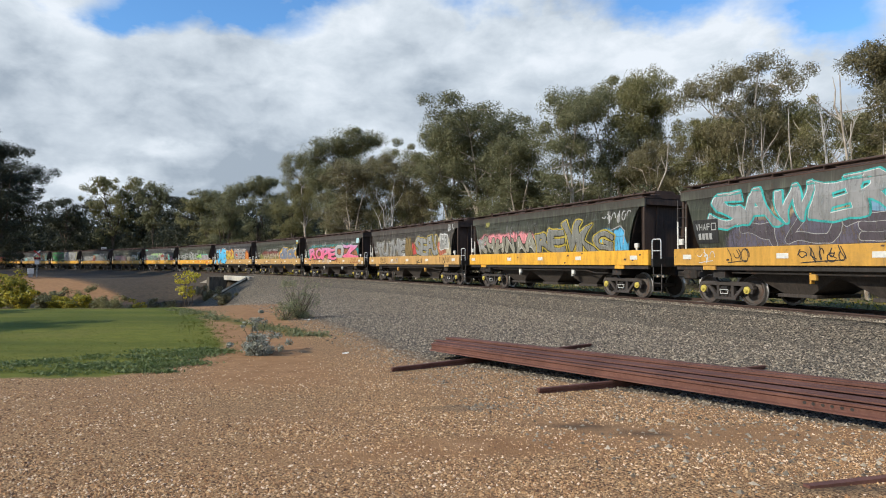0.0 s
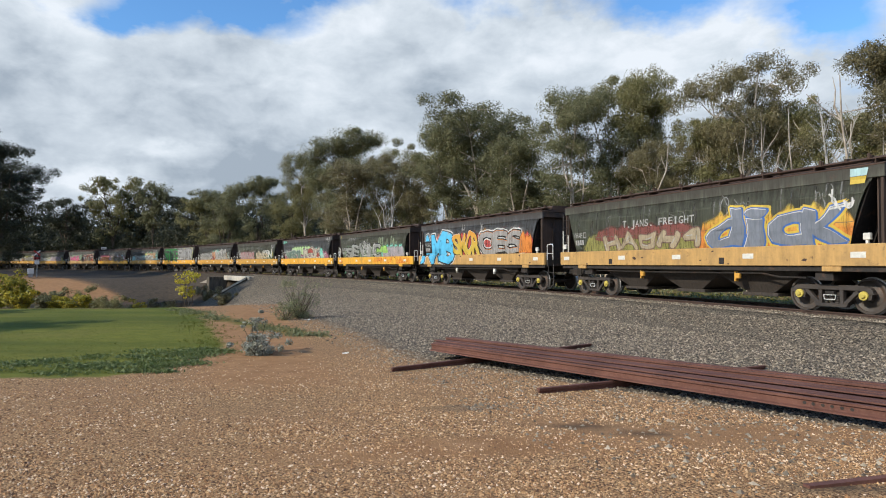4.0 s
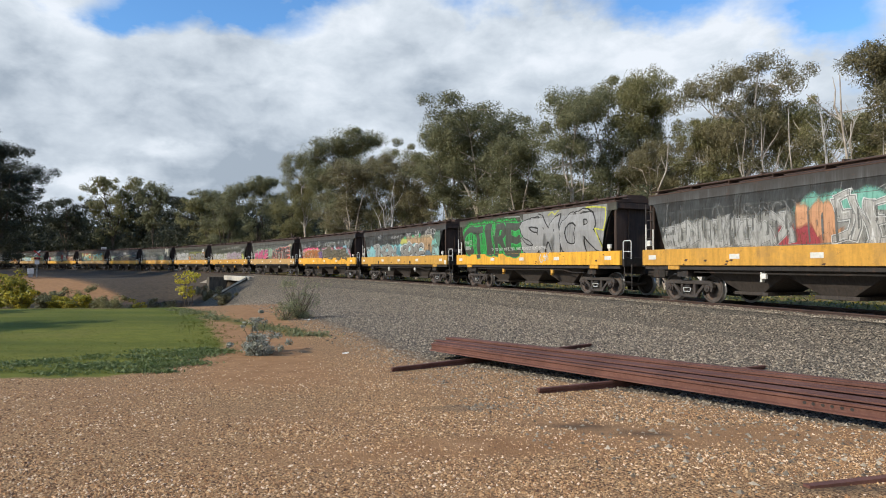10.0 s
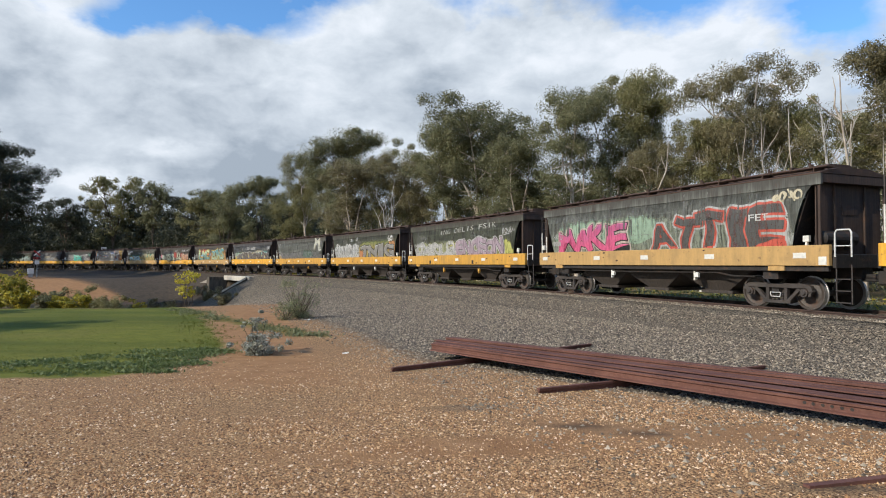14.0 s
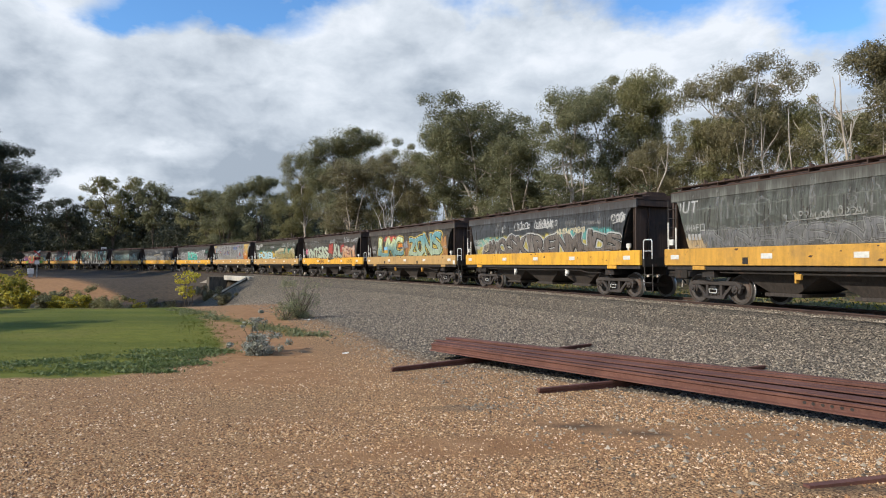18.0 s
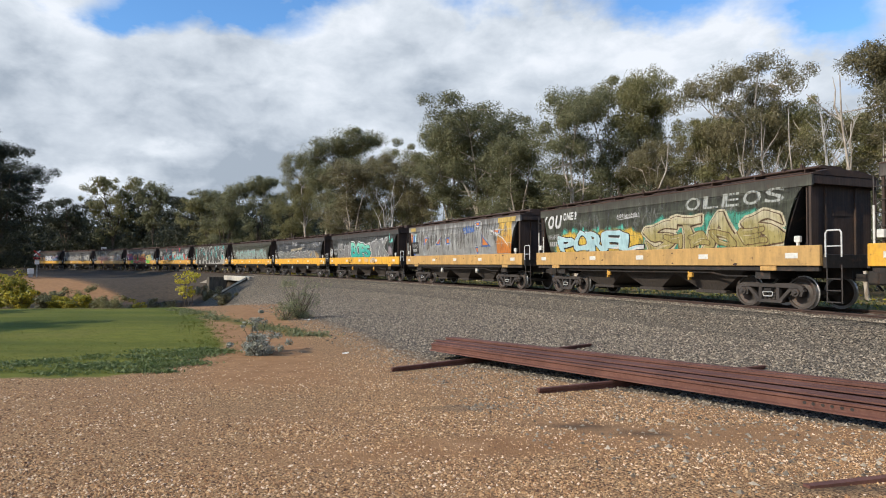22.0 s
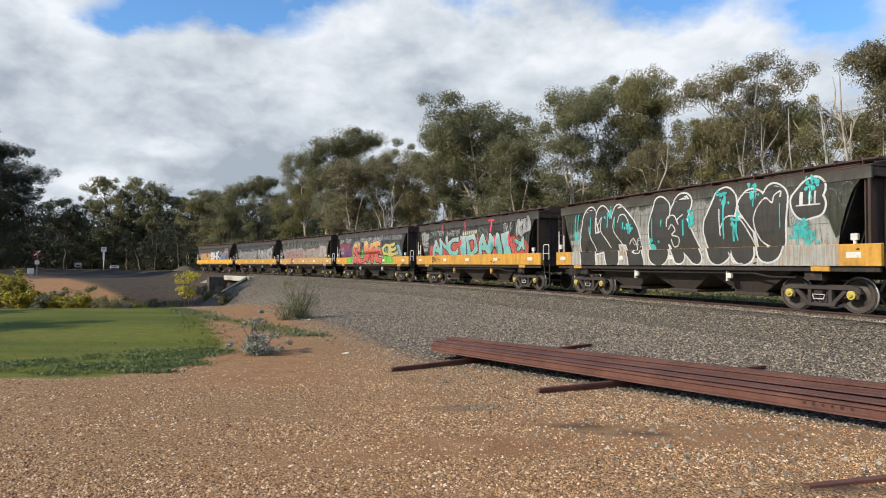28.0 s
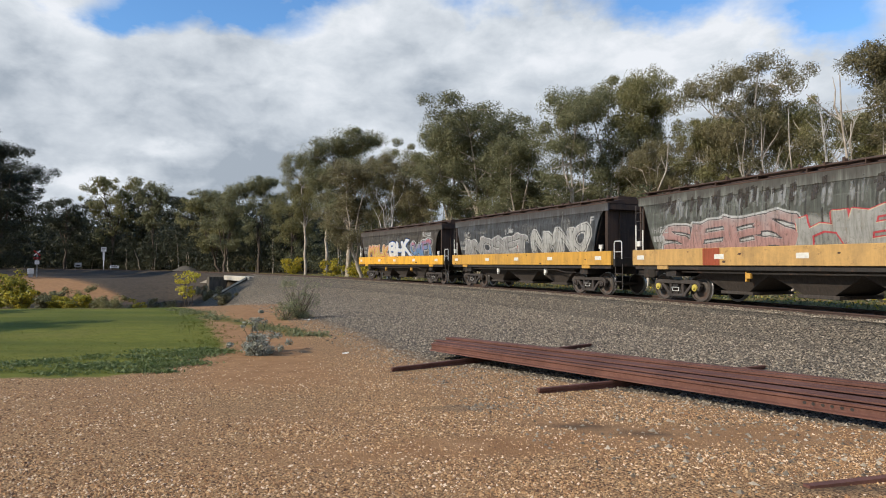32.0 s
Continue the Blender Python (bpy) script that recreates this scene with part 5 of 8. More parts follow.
    cloud(w, 0, -6.2, 6.1, 1.78, 3.0, (0.04, 0.30, 0.29), 7, 0.25, (0.05, 0.22, 0.20)), cloud(w, 1, -5.4, 5.7, 1.8, 2.75, (0.34, 0.13, 0.05), 8, 0.2)
    letters(w, 2, "ROPE", -5.3, 1.1, 1.70, 2.55, PK, BK, None, WH, MV, 0.09, seed=3, wear=0.25, top=(2.72, 2.62), ol=0.085), letters(w, 2.6, "O", 1.0, 2.9, 1.78, 2.8, (0.36, 0.37, 0.36), BK, None, WH, None, 0.09, seed=4, wear=0.2, ol=0.085)
    letters(w, 2, "Z", 2.9, 5.7, 1.78, 2.75, PK, BK, None, WH, MV, 0.10, seed=5, wear=0.2, ol=0.085)
    plate(w, 6, 5.55, 6.05, 2.92, 3.34, PB, 0.2), top_tags(w, [(-4.4, -3.9), (-2.0, -1.2), (2.2, 2.9), (4.4, 5.3)], LS, 2.85, 3.15, 4)
    sill_tags(w, [(-5.2, -3.0), (0.8, 2.2), (4.4, 6.0)], (0.28, 0.06, 0.02), 7, 0.04), sill_tags(w, [(-2.3, -0.4)], WH, 8, 0.04)
    w = W[4]
    cloud(w, 0, -5.2, 1.2, 1.78, 2.5, OL, 9, 0.4), cloud(w, 1, -4.4, 0.8, 2.2, 2.65, (0.18, 0.06, 0.05), 10, 0.4), cloud(w, 1, 1.0, 6.1, 1.78, 2.9, OR, 11, 0.5, YL)
    blobs(w, 2, -4.0, 1.1, 1.80, 2.4, 5, (0.36, 0.30, 0.20), (0.16, 0.10, 0.08), LS, 94), words(w, 3, "T.JANS. FREIGHT", -2.8, 0.8, 2.62, 0.26, LS, 0.012), letters(w, 3, "dicK", 1.4, 5.8, 1.80, 2.9, (0.17, 0.19, 0.23), BL, YL, WH, seed=6, wear=0.2, top=(2.85, 2.95, 3.1, 2.9, 2.5), slant=0.1)
    plate(w, 5, 5.9, 6.35, 3.44, 3.63, PB, 0.2), plate(w, 6, 5.9, 6.35, 3.25, 3.43, YL, 0.2), top_tags(w, [(5.3, 6.1)], WH, 2.7, 3.2, 6, 0.05)
    w = W[5]
    cloud(w, 0, -6.2, 6.2, 1.78, 3.1, RD, 12, 0.5)
    letters(w, 1, "AMB", -6.45, -2.0, 1.42, 2.95, (0.10, 0.46, 0.74), BK, WH, (0.12, 0.40, 0.66), None, 0.09, seed=7, wear=0.1, top=(2.95, 3.15, 3.25), ol=0.085), letters(w, 5, "SMOR", -2.1, 1.0, 1.80, 2.95, YL, BK, None, WH, (0.56, 0.26, 0.03), 0.08, seed=8, wear=0.12, top=(2.95, 3.0, 3.1), ol=0.075)
    letters(w, 5, "CES", 1.1, 5.2, 1.80, 2.9, (0.30, 0.30, 0.29), BK, WH, OR, seed=11, ol=0.08), cloud(w, 9, 4.9, 6.0, 1.8, 2.8, OR, 4), top_tags(w, [(-2.9, -2.5), (-1.1, -0.7), (1.0, 1.4)], LS, 3.0, 3.4, 8), cloud(w, 3, 1.0, 1.9, 2.6, 3.1, (0.42, 0.22, 0.06), 95, 0.4)
    w = W[6]
    cloud(w, 0, -5.4, 2.2, 1.78, 2.8, (0.20, 0.27, 0.17), 13, 0.5, wear=0.8), streaks(w, 1, 1.6, 4.7, 2.2, 3.3, 15, (0.33, 0.40, 0.26), 1, 0.09, 0.8), cloud(w, 2, 2.2, 6.0, 1.78, 2.65, MT, 14, 0.35, wear=0.7)
    cloud(w, 3, 2.4, 6.0, 1.78, 2.50, (0.34, 0.30, 0.32), 15, 0.3), letters(w, 3, "SEVIC", -5.0, 1.8, 1.78, 2.75, (0.27, 0.28, 0.26), BK, None, LS, seed=12, ol=0.08, top=(2.5, 2.85, 2.7)), plate(w, 6, -6.7, -6.25, 3.39, 3.62, YL, 0.2), cloud(w, 3.5, 1.4, 3.2, 2.1, 2.6, (0.30, 0.52, 0.12), 96, 0.5)
    words(w, 7, "MTWO", -4.5, -2.9, 3.15, 0.24, LS, 0.0), tag(w, 9, -1.4, 1.2, 1.9, 2.9, WH, 5, 0.035, 5), sill_tags(w, [(-6.2, -5.8), (0.6, 2.4), (2.6, 3.0), (3.3, 4.2), (4.6, 6.2), (6.3, 6.9)], (0.62, 0.10, 0.03), 9, 0.035)
    w = W[7]
    cloud(w, 0, -5.9, 0.0, 1.78, 2.6, (0.11, 0.17, 0.14), 16, 0.4), cloud(w, 1, -3.8, 2.1, 2.2, 2.95, (0.36, 0.52, 0.25), 17, 0.4), cloud(w, 1, 2.6, 4.7, 1.8, 2.75, MT, 18, 0.3), cloud(w, 0.5, -6.0, 5.9, 1.78, 2.62, (0.32, 0.14, 0.20), 19, 0.5)
    letters(w, 3, "WESTL", -5.3, -0.4, 1.78, 2.5, (0.12, 0.19, 0.15), (0.09, 0.13, 0.11), LS, (0.34, 0.40, 0.35), seed=13, ol=0.04), letters(w, 4, "MCBE", -0.2, 3.8, 1.78, 2.65, (0.46, 0.44, 0.36), (0.10, 0.09, 0.08), LS, (0.30, 0.05, 0.04), seed=14, wear=0.7), cloud(w, 8.5, 1.0, 2.2, 2.25, 2.65, (0.32, 0.06, 0.045), 4, 0.4), cloud(w, 8.5, 3.2, 3.7, 1.9, 2.3, (0.30, 0.06, 0.045), 97, 0.4)
    words(w, 9, "KAFIT", 4.2, 5.5, 1.85, 0.3, WH, 0.02, 0.02), words(w, 6, "F", 5.85, 6.1, 2.95, 0.3, LS, 0.02), top_tags(w, [(5.2, 6.2), (6.1, 6.6)], LS, 3.35, 3.6, 3, 0.04), tag(w, 8, -6.5, -5.2, 3.4, 3.6, MT, 77, 0.05)
    w = W[8]
    cloud(w, 0, -5.4, -0.4, 1.78, 2.7, (0.30, 0.22, 0.21), 20, 0.25), cloud(w, 1, 0.3, 4.5, 1.78, 2.35, TN, 21, 0.3), wild(w, 2, -5.2, -0.4, 1.8, 2.55, 7, (0.33, 0.26, 0.25), (0.55, 0.10, 0.13), None, 15, lw=0.025)
    cloud(w, 2, 2.4, 5.3, 1.78, 2.7, (0.03, 0.10, 0.05), 98, 0.25), wild(w, 4, 0.4, 4.3, 1.84, 2.42, 5, CR, TN, LS, 17, wear=0.8), letters(w, 6, "N", 4.3, 5.4, 1.9, 2.8, (0.50, 0.50, 0.45), (0.04, 0.10, 0.06), None, WH, seed=2, ol=0.03), tag(w, 6, 2.5, 4.2, 2.35, 2.75, WH, 78, 0.06), cloud(w, 5, 5.3, 5.7, 2.05, 2.6, OL, 3, 0.2)
    words(w, 7, "Go ROOS'", -1.1, 0.2, 2.56, 0.2, LS, 0.01), top_tags(w, [(-4.4, -3.6), (-3.2, -2.3), (-1.4, -0.7), (0.2, 1.0)], (0.25, 0.27, 0.22), 2.9, 3.2, 5), top_tags(w, [(5.1, 6.1)], LS, 3.0, 3.4, 7, 0.04), plate(w, 6, -6.7, -6.4, 3.38, 3.6, OL), streaks(w, 8, 2.0, 3.6, 1.3, 2.1, 7, LS, 3, 0.04), tag(w, 8, -6.2, -5.3, 2.3, 2.9, LS, 79, 0.05)
    w = W[9]
    cloud(w, 0, -6.0, 5.8, 1.78, 2.75, (0.24, 0.24, 0.22), 22, 0.35), cloud(w, 1, -0.6, 1.8, 2.6, 3.08, (0.16, 0.38, 0.30), 23, 0.4), cloud(w, 2, -0.8, 0.5, 1.82, 2.9, (0.52, 0.27, 0.14), 24, 0.3), cloud(w, 3, -1.4, -0.1, 1.80, 2.3, (0.30, 0.05, 0.06), 25, 0.4), cloud(w, 2, 4.0, 4.9, 1.9, 2.7, (0.42, 0.24, 0.11), 99, 0.2)
    wild(w, 3, -5.8, -0.9, 1.80, 2.6, 9, (0.36, 0.36, 0.34), GY, LS, 18, lw=0.022), wild(w, 4, 0.4, 4.4, 1.80, 3.0, 8, (0.38, 0.37, 0.34), GY, WH, 19, lw=0.025), streaks(w, 7, -5.5, 5.5, 1.8, 2.8, 60, (0.13, 0.13, 0.12), 4, 0.05), tag(w, 8, 4.6, 5.7, 2.0, 2.8, (0.30, 0.40, 0.36), 80, 0.05), words(w, 9, "F", 5.75, 6.0, 2.95, 0.28, LS, 0.02)
    w = W[10]
    cloud(w, 0, -6.5, 0.2, 1.78, 3.5, (0.035, 0.30, 0.06), 26, 0.08), letters(w, 1, "CTIRE", -6.1, -0.1, 1.70, 3.35, (0.055, 0.060, 0.045), (0.05, 0.34, 0.09), None, (0.05, 0.055, 0.04), seed=20, wear=0.2, top=(3.3, 3.35), ol=0.045)
    plate(w, 4, 0.1, 6.2, 1.78, 3.64, (0.24, 0.24, 0.235), 0.3), letters(w, 5, "SMOR", 0.15, 5.9, 1.80, 3.45, (0.27, 0.27, 0.265), BK, None, (0.34, 0.34, 0.33), None, 0.08, seed=9, wear=0.15, top=(3.35, 3.5), ol=0.075), Layer_line(w, 10, [(4.9, 3.6), (5.4, 3.58), (6.1, 3.5), (6.15, 3.0), (6.05, 2.6), (5.5, 2.7), (5.9, 1.95)], 0.055, (0.50, 0.52, 0.05))
    Layer_line(w, 10, [(2.2, 3.45), (2.5, 3.6), (2.7, 3.45), (3.0, 3.62)], 0.045, (0.50, 0.52, 0.05)), Layer_line(w, 10, [(-1.6, 3.62), (-0.2, 3.55), (0.1, 3.2), (0.0, 2.4), (0.15, 1.8)], 0.04, LS)
    words(w, 11, "IF YOU CANT WRITE YOUR NAME PROPERLY DONT BOTHER", -2.9, 2.1, 1.93, 0.15, WH, 0.015), sill_tags(w, [(1.6, 2.4)], WH, 12, 0.05)
    w = W[11]
    cloud(w, 0, 0.3, 5.5, 1.78, 3.05, CR, 27, 0.06), cloud(w, 1, 0.5, 5.3, 1.78, 2.92, (0.36, 0.24, 0.13), 28, 0.06), cloud(w, 2, -6.0, 3.9, 1.78, 2.6, (0.24, 0.47, 0.50), 29, 0.3, (0.16, 0.44, 0.45)), cloud(w, 1.5, 0.4, 1.4, 2.6, 2.95, (0.42, 0.42, 0.10), 81, 0.3)
    letters(w, 3, "TNON", -4.5, -0.4, 1.80, 2.5, (0.26, 0.26, 0.24), BK, LS, (0.30, 0.30, 0.28), seed=21, ol=0.045), letters(w, 3, "SOMC", 0.4, 3.9, 1.80, 2.6, (0.23, 0.23, 0.21), BK, WH, (0.26, 0.26, 0.24), seed=22, ol=0.05, top=(2.45, 2.65, 2.4)), tag(w, 7, 4.4, 5.5, 1.85, 2.6, (0.07, 0.04, 0.025), 7, 0.05, 5), cloud(w, 3, 5.0, 6.0, 1.8, 2.35, (0.26, 0.42, 0.40), 6), cloud(w, 8, -0.35, 0.25, 1.85, 2.45, (0.10, 0.22, 0.26), 82, 0.3), cloud(w, 8, 4.1, 4.75, 1.82, 2.1, (0.10, 0.16, 0.20), 83, 0.3), blobs(w, 8, 5.0, 5.7, 2.45, 2.8, 2, (0.16, 0.34, 0.31), (0.20, 0.40, 0.36), MT, 84)
    words(w, 8, "DEBSWA *", -1.2, 0.5, 3.05, 0.2, LS), words(w, 8, "DEB!", 1.2, 2.0, 3.12, 0.24, LS), top_tags(w, [(-3.7, -3.0), (2.5, 3.4), (4.0, 5.5)], LS, 3.1, 3.4, 11), top_tags(w, [(0.9, 1.3), (2.2, 2.5), (3.2, 3.4)], (0.06, 0.30, 0.14), 2.95, 3.12, 13, 0.06), cloud(w, 0.5, 5.3, 6.1, 2.4, 3.3, (0.10, 0.17, 0.13), 85, 0.2)
    w = W[12]
    cloud(w, 0, -5.9, -1.0, 1.78, 2.72, (0.78, 0.12, 0.24), 30, 0.2), letters(w, 3, "NOTRE", -5.6, -1.4, 1.80, 2.45, (0.34, 0.13, 0.04), BK, CR, (0.50, 0.16, 0.03), None, 0.07, seed=10, wear=0.2, ol=0.045, top=(2.45, 2.5))
    cloud(w, 1, -1.2, 5.9, 1.78, 2.72, (0.42, 0.15, 0.19), 31, 0.4)
    for col, lv, g in ((LS, 2, 0.05), ((0.115, 0.10, 0.07), 3, 0.0)):
        spiky(w, lv, [(-1.0, 2.1), (-0.6, 2.5), (0.0, 2.52), (0.6, 2.62), (1.0, 2.85), (1.5, 2.78), (2.0, 2.3), (2.4, 2.25), (3.2, 2.5), (4.0, 2.45), (4.5, 2.65), (4.9, 2.6), (5.1, 2.4), (5.6, 2.05), (5.8, 1.9)], 1.78, g, col)
    tri(w, 4, [(2.0, 2.28), (2.5, 2.86), (2.95, 2.45), (2.4, 2.3)], (0.36, 0.50, 0.56)), tri(w, 2.5, [(4.2, 2.5), (4.45, 2.78), (5.1, 2.8), (5.0, 2.4)], (0.20, 0.36, 0.44))
    wild(w, 5, -0.4, 5.2, 1.72, 2.4, 5, (0.15, 0.13, 0.09), (0.05, 0.045, 0.03), None, 61, lean=0.6), wild(w, 8, -1.4, -0.4, 1.80, 2.3, 2, PU, BK, LS, 23), top_tags(w, [(-6.2, -4.6), (-4.3, -3.3), (-2.2, -1.0), (0.0, 2.6)], (0.30, 0.32, 0.30), 2.8, 3.2, 15, 0.04), streaks(w, 1.2, 2.6, 5.8, 2.6, 3.3, 16, (0.24, 0.25, 0.23), 5, 0.16, 0.95), tag(w, 8, 5.0, 5.7, 2.0, 2.7, (0.2, 0.38, 0.45), 86, 0.05)
    w = W[13]
    cloud(w, 0, -6.0, 5.8, 1.78, 2.9, (0.19, 0.21, 0.16), 35, 0.25, wear=0.9), cloud(w, 1, -5.6, 1.0, 2.1, 3.0, (0.24, 0.33, 0.24), 36, 0.3, wear=0.8), letters(w, 2, "MAKE", -5.3, -1.0, 1.80, 2.75, (0.55, 0.10, 0.21), BK, (0.42, 0.34, 0.30), (0.66, 0.22, 0.32), (0.30, 0.09, 0.20), 0.06, seed=11, top=(2.65, 2.8), ol=0.045)
    letters(w, 3, "ATTIE", 0.4, 5.6, 1.78, 2.9, (0.075, 0.075, 0.07), (0.46, 0.09, 0.06), LS, (0.34, 0.10, 0.08), seed=24, ol=0.075, wear=0.55, top=(2.5, 2.85, 2.95, 2.9)), words(w, 8, "FET", 4.5, 5.2, 2.52, 0.2, WH, 0.01), cloud(w, 1, 4.8, 5.9, 1.8, 2.75, (0.32, 0.33, 0.30), 37, wear=0.8), top_tags(w, [(5.3, 6.2)], CR, 3.0, 3.3, 17, 0.05), streaks(w, 9, -6.0, 5.0, 2.3, 3.3, 40, (0.10, 0.10, 0.09), 6, 0.06, 0.9)
    w = W[14]
    cloud(w, 0, -5.6, 5.6, 1.78, 2.62, (0.28, 0.29, 0.15), 38, 0.4, wear=0.8), wild(w, 1, -5.6, -0.3, 1.80, 2.45, 6, LS, GY, WH, 25, lw=0.03), letters(w, 4, "ENCEON", 0.0, 4.9, 1.80, 2.5, (0.33, 0.26, 0.30), (0.11, 0.08, 0.10), LS, (0.42, 0.36, 0.40), seed=26, ol=0.045, top=(2.5, 2.6)), words(w, 7, "ING DELIS FSIK", -2.2, 4.3, 3.0, 0.28, (0.34, 0.34, 0.30), 0.0, 0.015), top_tags(w, [(4.9, 5.7), (5.6, 6.1)], LS, 2.75, 3.1, 19, 0.04), cloud(w, 2, 4.6, 5.8, 1.8, 2.5, (0.40, 0.40, 0.12), 4), cloud(w, 2, -0.9, 0.3, 2.1, 2.6, (0.42, 0.40, 0.13), 87)
    w = W[15]
    cloud(w, 0, -6.3, -0.4, 1.78, 2.75, (0.32, 0.325, 0.31), 39, 0.3), cloud(w, 1, -0.6, 6.0, 1.78, 2.95, (0.36, 0.29, 0.10), 40, 0.15, (0.15, 0.17, 0.06)), cloud(w, 2, -0.5, 0.4, 1.8, 2.3, (0.42, 0.19, 0.09), 41), cloud(w, 1.5, 5.0, 6.1, 2.2, 2.9, (0.40, 0.20, 0.08), 88, 0.3), blobs(w, 0.6, -5.8, -0.6, 1.85, 2.75, 7, (0.38, 0.385, 0.37), (0.46, 0.46, 0.44), WH, 89, wear=0.85)
    letters(w, 4, "TNIG", -0.2, 5.8, 1.78, 2.65, (0.22, 0.21, 0.19), BK, None, WH, None, 0.09, seed=12, slant=0.12, wear=0.15, ol=0.085, top=(2.6, 2.65, 2.7, 2.7)), tag(w, 8, 4.9, 5.6, 2.95, 3.35, WH, 8, 0.07, 4), streaks(w, 2, -5.6, -0.4, 1.9, 2.6, 26, GY, 7, 0.07), top_tags(w, [(-2.6, -1.9), (-1.3, -0.8)], LS, 3.05, 3.3, 21)
    w = W[16]
    cloud(w, 0, -6.2, 5.8, 1.78, 2.4, (0.13, 0.13, 0.125), 42, 0.3, wear=0.9), words(w, 3, "OUT", -6.5, -5.4, 2.95, 0.40, LS, 0.01), blobs(w, 3, 4.2, 5.5, 2.6, 3.55, 2, (0.42, 0.41, 0.33), LS, (0.5, 0.5, 0.44), 27, lw=0.03), blobs(w, 3, 5.2, 5.8, 2.4, 2.75, 1, (0.44, 0.43, 0.36), WH, WH, 28, lw=0.03), wild(w, 1, -5.8, 1.0, 1.82, 2.3, 8, (0.15, 0.15, 0.15), DG, (0.22, 0.22, 0.21), 28, lw=0.02), tag(w, 5, 0.5, 4.0, 1.85, 2.6, (0.26, 0.27, 0.25), 9, 0.025, 6), top_tags(w, [(-2.2, 0.2), (2.8, 4.0), (3.9, 4.8)], (0.24, 0.24, 0.22), 2.45, 2.7, 23), cloud(w, 0.6, 1.2, 3.6, 1.9, 2.55, (0.10, 0.15, 0.12), 90, 0.4), cloud(w, 4, -6.0, -5.2, 1.78, 2.1, TN, 5, 0.2), words(w, 5, "F", 5.75, 6.0, 3.0, 0.3, (0.2, 0.2, 0.2), 0.02)
    w = W[17]
    cloud(w, 0, -5.6, 5.7, 1.78, 2.62, (0.45, 0.38, 0.10), 43, 0.35), cloud(w, 0.3, 1.6, 5.6, 2.3, 2.68, (0.10, 0.30, 0.28), 44, 0.4), cloud(w, 0.3, -5.6, -2.6, 2.2, 2.6, (0.18, 0.34, 0.28), 45)
    letters(w, 2, "BWOSKIRENMUDS", -4.9, 5.9, 1.76, 2.5, (0.135, 0.115, 0.10), BK, LS, (0.20, 0.18, 0.16), seed=29, ol=0.05, top=(2.25, 2.55, 2.55, 2.5, 2.65, 2.3)), tag(w, 6, -5.5, -4.4, 1.9, 2.6, CR, 75, 0.05), tag(w, 6, 1.8, 3.8, 2.55, 2.8, CR, 76, 0.05)
    top_tags(w, [(-3.0, -2.6), (-1.8, -0.3), (0.0, 1.9), (0.2, 1.6)], LS, 2.85, 3.2, 25, 0.045), top_tags(w, [(5.4, 6.1), (5.7, 6.5)], LS, 2.85, 3.15, 27, 0.045)
    w = W[18]
    cloud(w, 0, 0.0, 1.2, 1.78, 2.85, (0.30, 0.15, 0.06), 46, 0.3), cloud(w, 0, 4.9, 5.9, 1.78, 2.95, (0.34, 0.17, 0.06), 47, 0.2), cloud(w, 1, -3.6, -1.4, 2.9, 3.2, RD, 48, 0.6), cloud(w, 0.5, -4.9, -3.9, 1.78, 2.1, (0.4, 0.05, 0.08), 74)
    letters(w, 2, "LMC", -4.7, -0.4, 1.80, 3.1, (0.15, 0.27, 0.26), BK, (0.46, 0.36, 0.07), WH, (0.46, 0.54, 0.30), seed=32, wear=0.5, top=(3.05, 3.12), ol=0.06), letters(w, 2, "ZONS", 0.6, 5.1, 1.82, 3.1, (0.32, 0.40, 0.28), BK, (0.46, 0.36, 0.07), WH, (0.10, 0.25, 0.27), seed=33, wear=0.5, top=(2.85, 3.1, 3.2), ol=0.065, slant=0.06), plate(w, 8, -3.6, -3.0, 2.25, 2.48, (0.18, 0.40, 0.60), 0.2), plate(w, 8, -3.6, -3.0, 2.02, 2.25, (0.50, 0.30, 0.05), 0.2), cloud(w, 7, -1.1, -0.4, 2.4, 2.6, OR, 3, 0.3), words(w, 8, "F2", 5.5, 5.85, 2.2, 0.16, LS), cloud(w, 3, -0.4, 0.4, 2.3, 2.8, (0.20, 0.21, 0.22), 49, wear=0.9)
    w = W[19]
    cloud(w, 0, -5.4, 5.8, 1.78, 2.5, (0.17, 0.12, 0.085), 50, 0.3), cloud(w, 1, -0.1, 1.1, 2.1, 3.0, (0.34, 0.06, 0.045), 51, 0.2, wear=0.8), cloud(w, 1, 2.7, 3.5, 2.2, 2.85, (0.34, 0.05, 0.04), 52, 0.2, wear=0.8), cloud(w, 1, -6.0, -5.4, 2.2, 2.6, PK, 53)
    letters(w, 2, "KMTSIS", -5.2, -0.1, 1.80, 2.78, (0.42, 0.48, 0.36), BK, None, LS, seed=34, ol=0.055, top=(2.65, 2.85)), letters(w, 2, "KI", 1.2, 2.7, 2.0, 2.9, (0.42, 0.46, 0.36), BK, None, LS, seed=36, ol=0.055), wild(w, 2.4, -3.0, 3.0, 1.72, 2.1, 6, (0.36, 0.42, 0.32), BK, None, 72), letters(w, 3, "RETI", 3.2, 5.8, 1.84, 2.7, (0.52, 0.30, 0.15), (0.34, 0.08, 0.05), None, LS, (0.50, 0.47, 0.42), seed=35, ol=0.04), words(w, 7, "-MTWO-", -4.2, -2.6, 3.15, 0.22, LS), top_tags(w, [(-6.6, -5.8), (0.2, 1.4), (3.3, 4.6), (4.9, 5.6), (5.6, 6.3)], LS, 3.05, 3.3, 29)
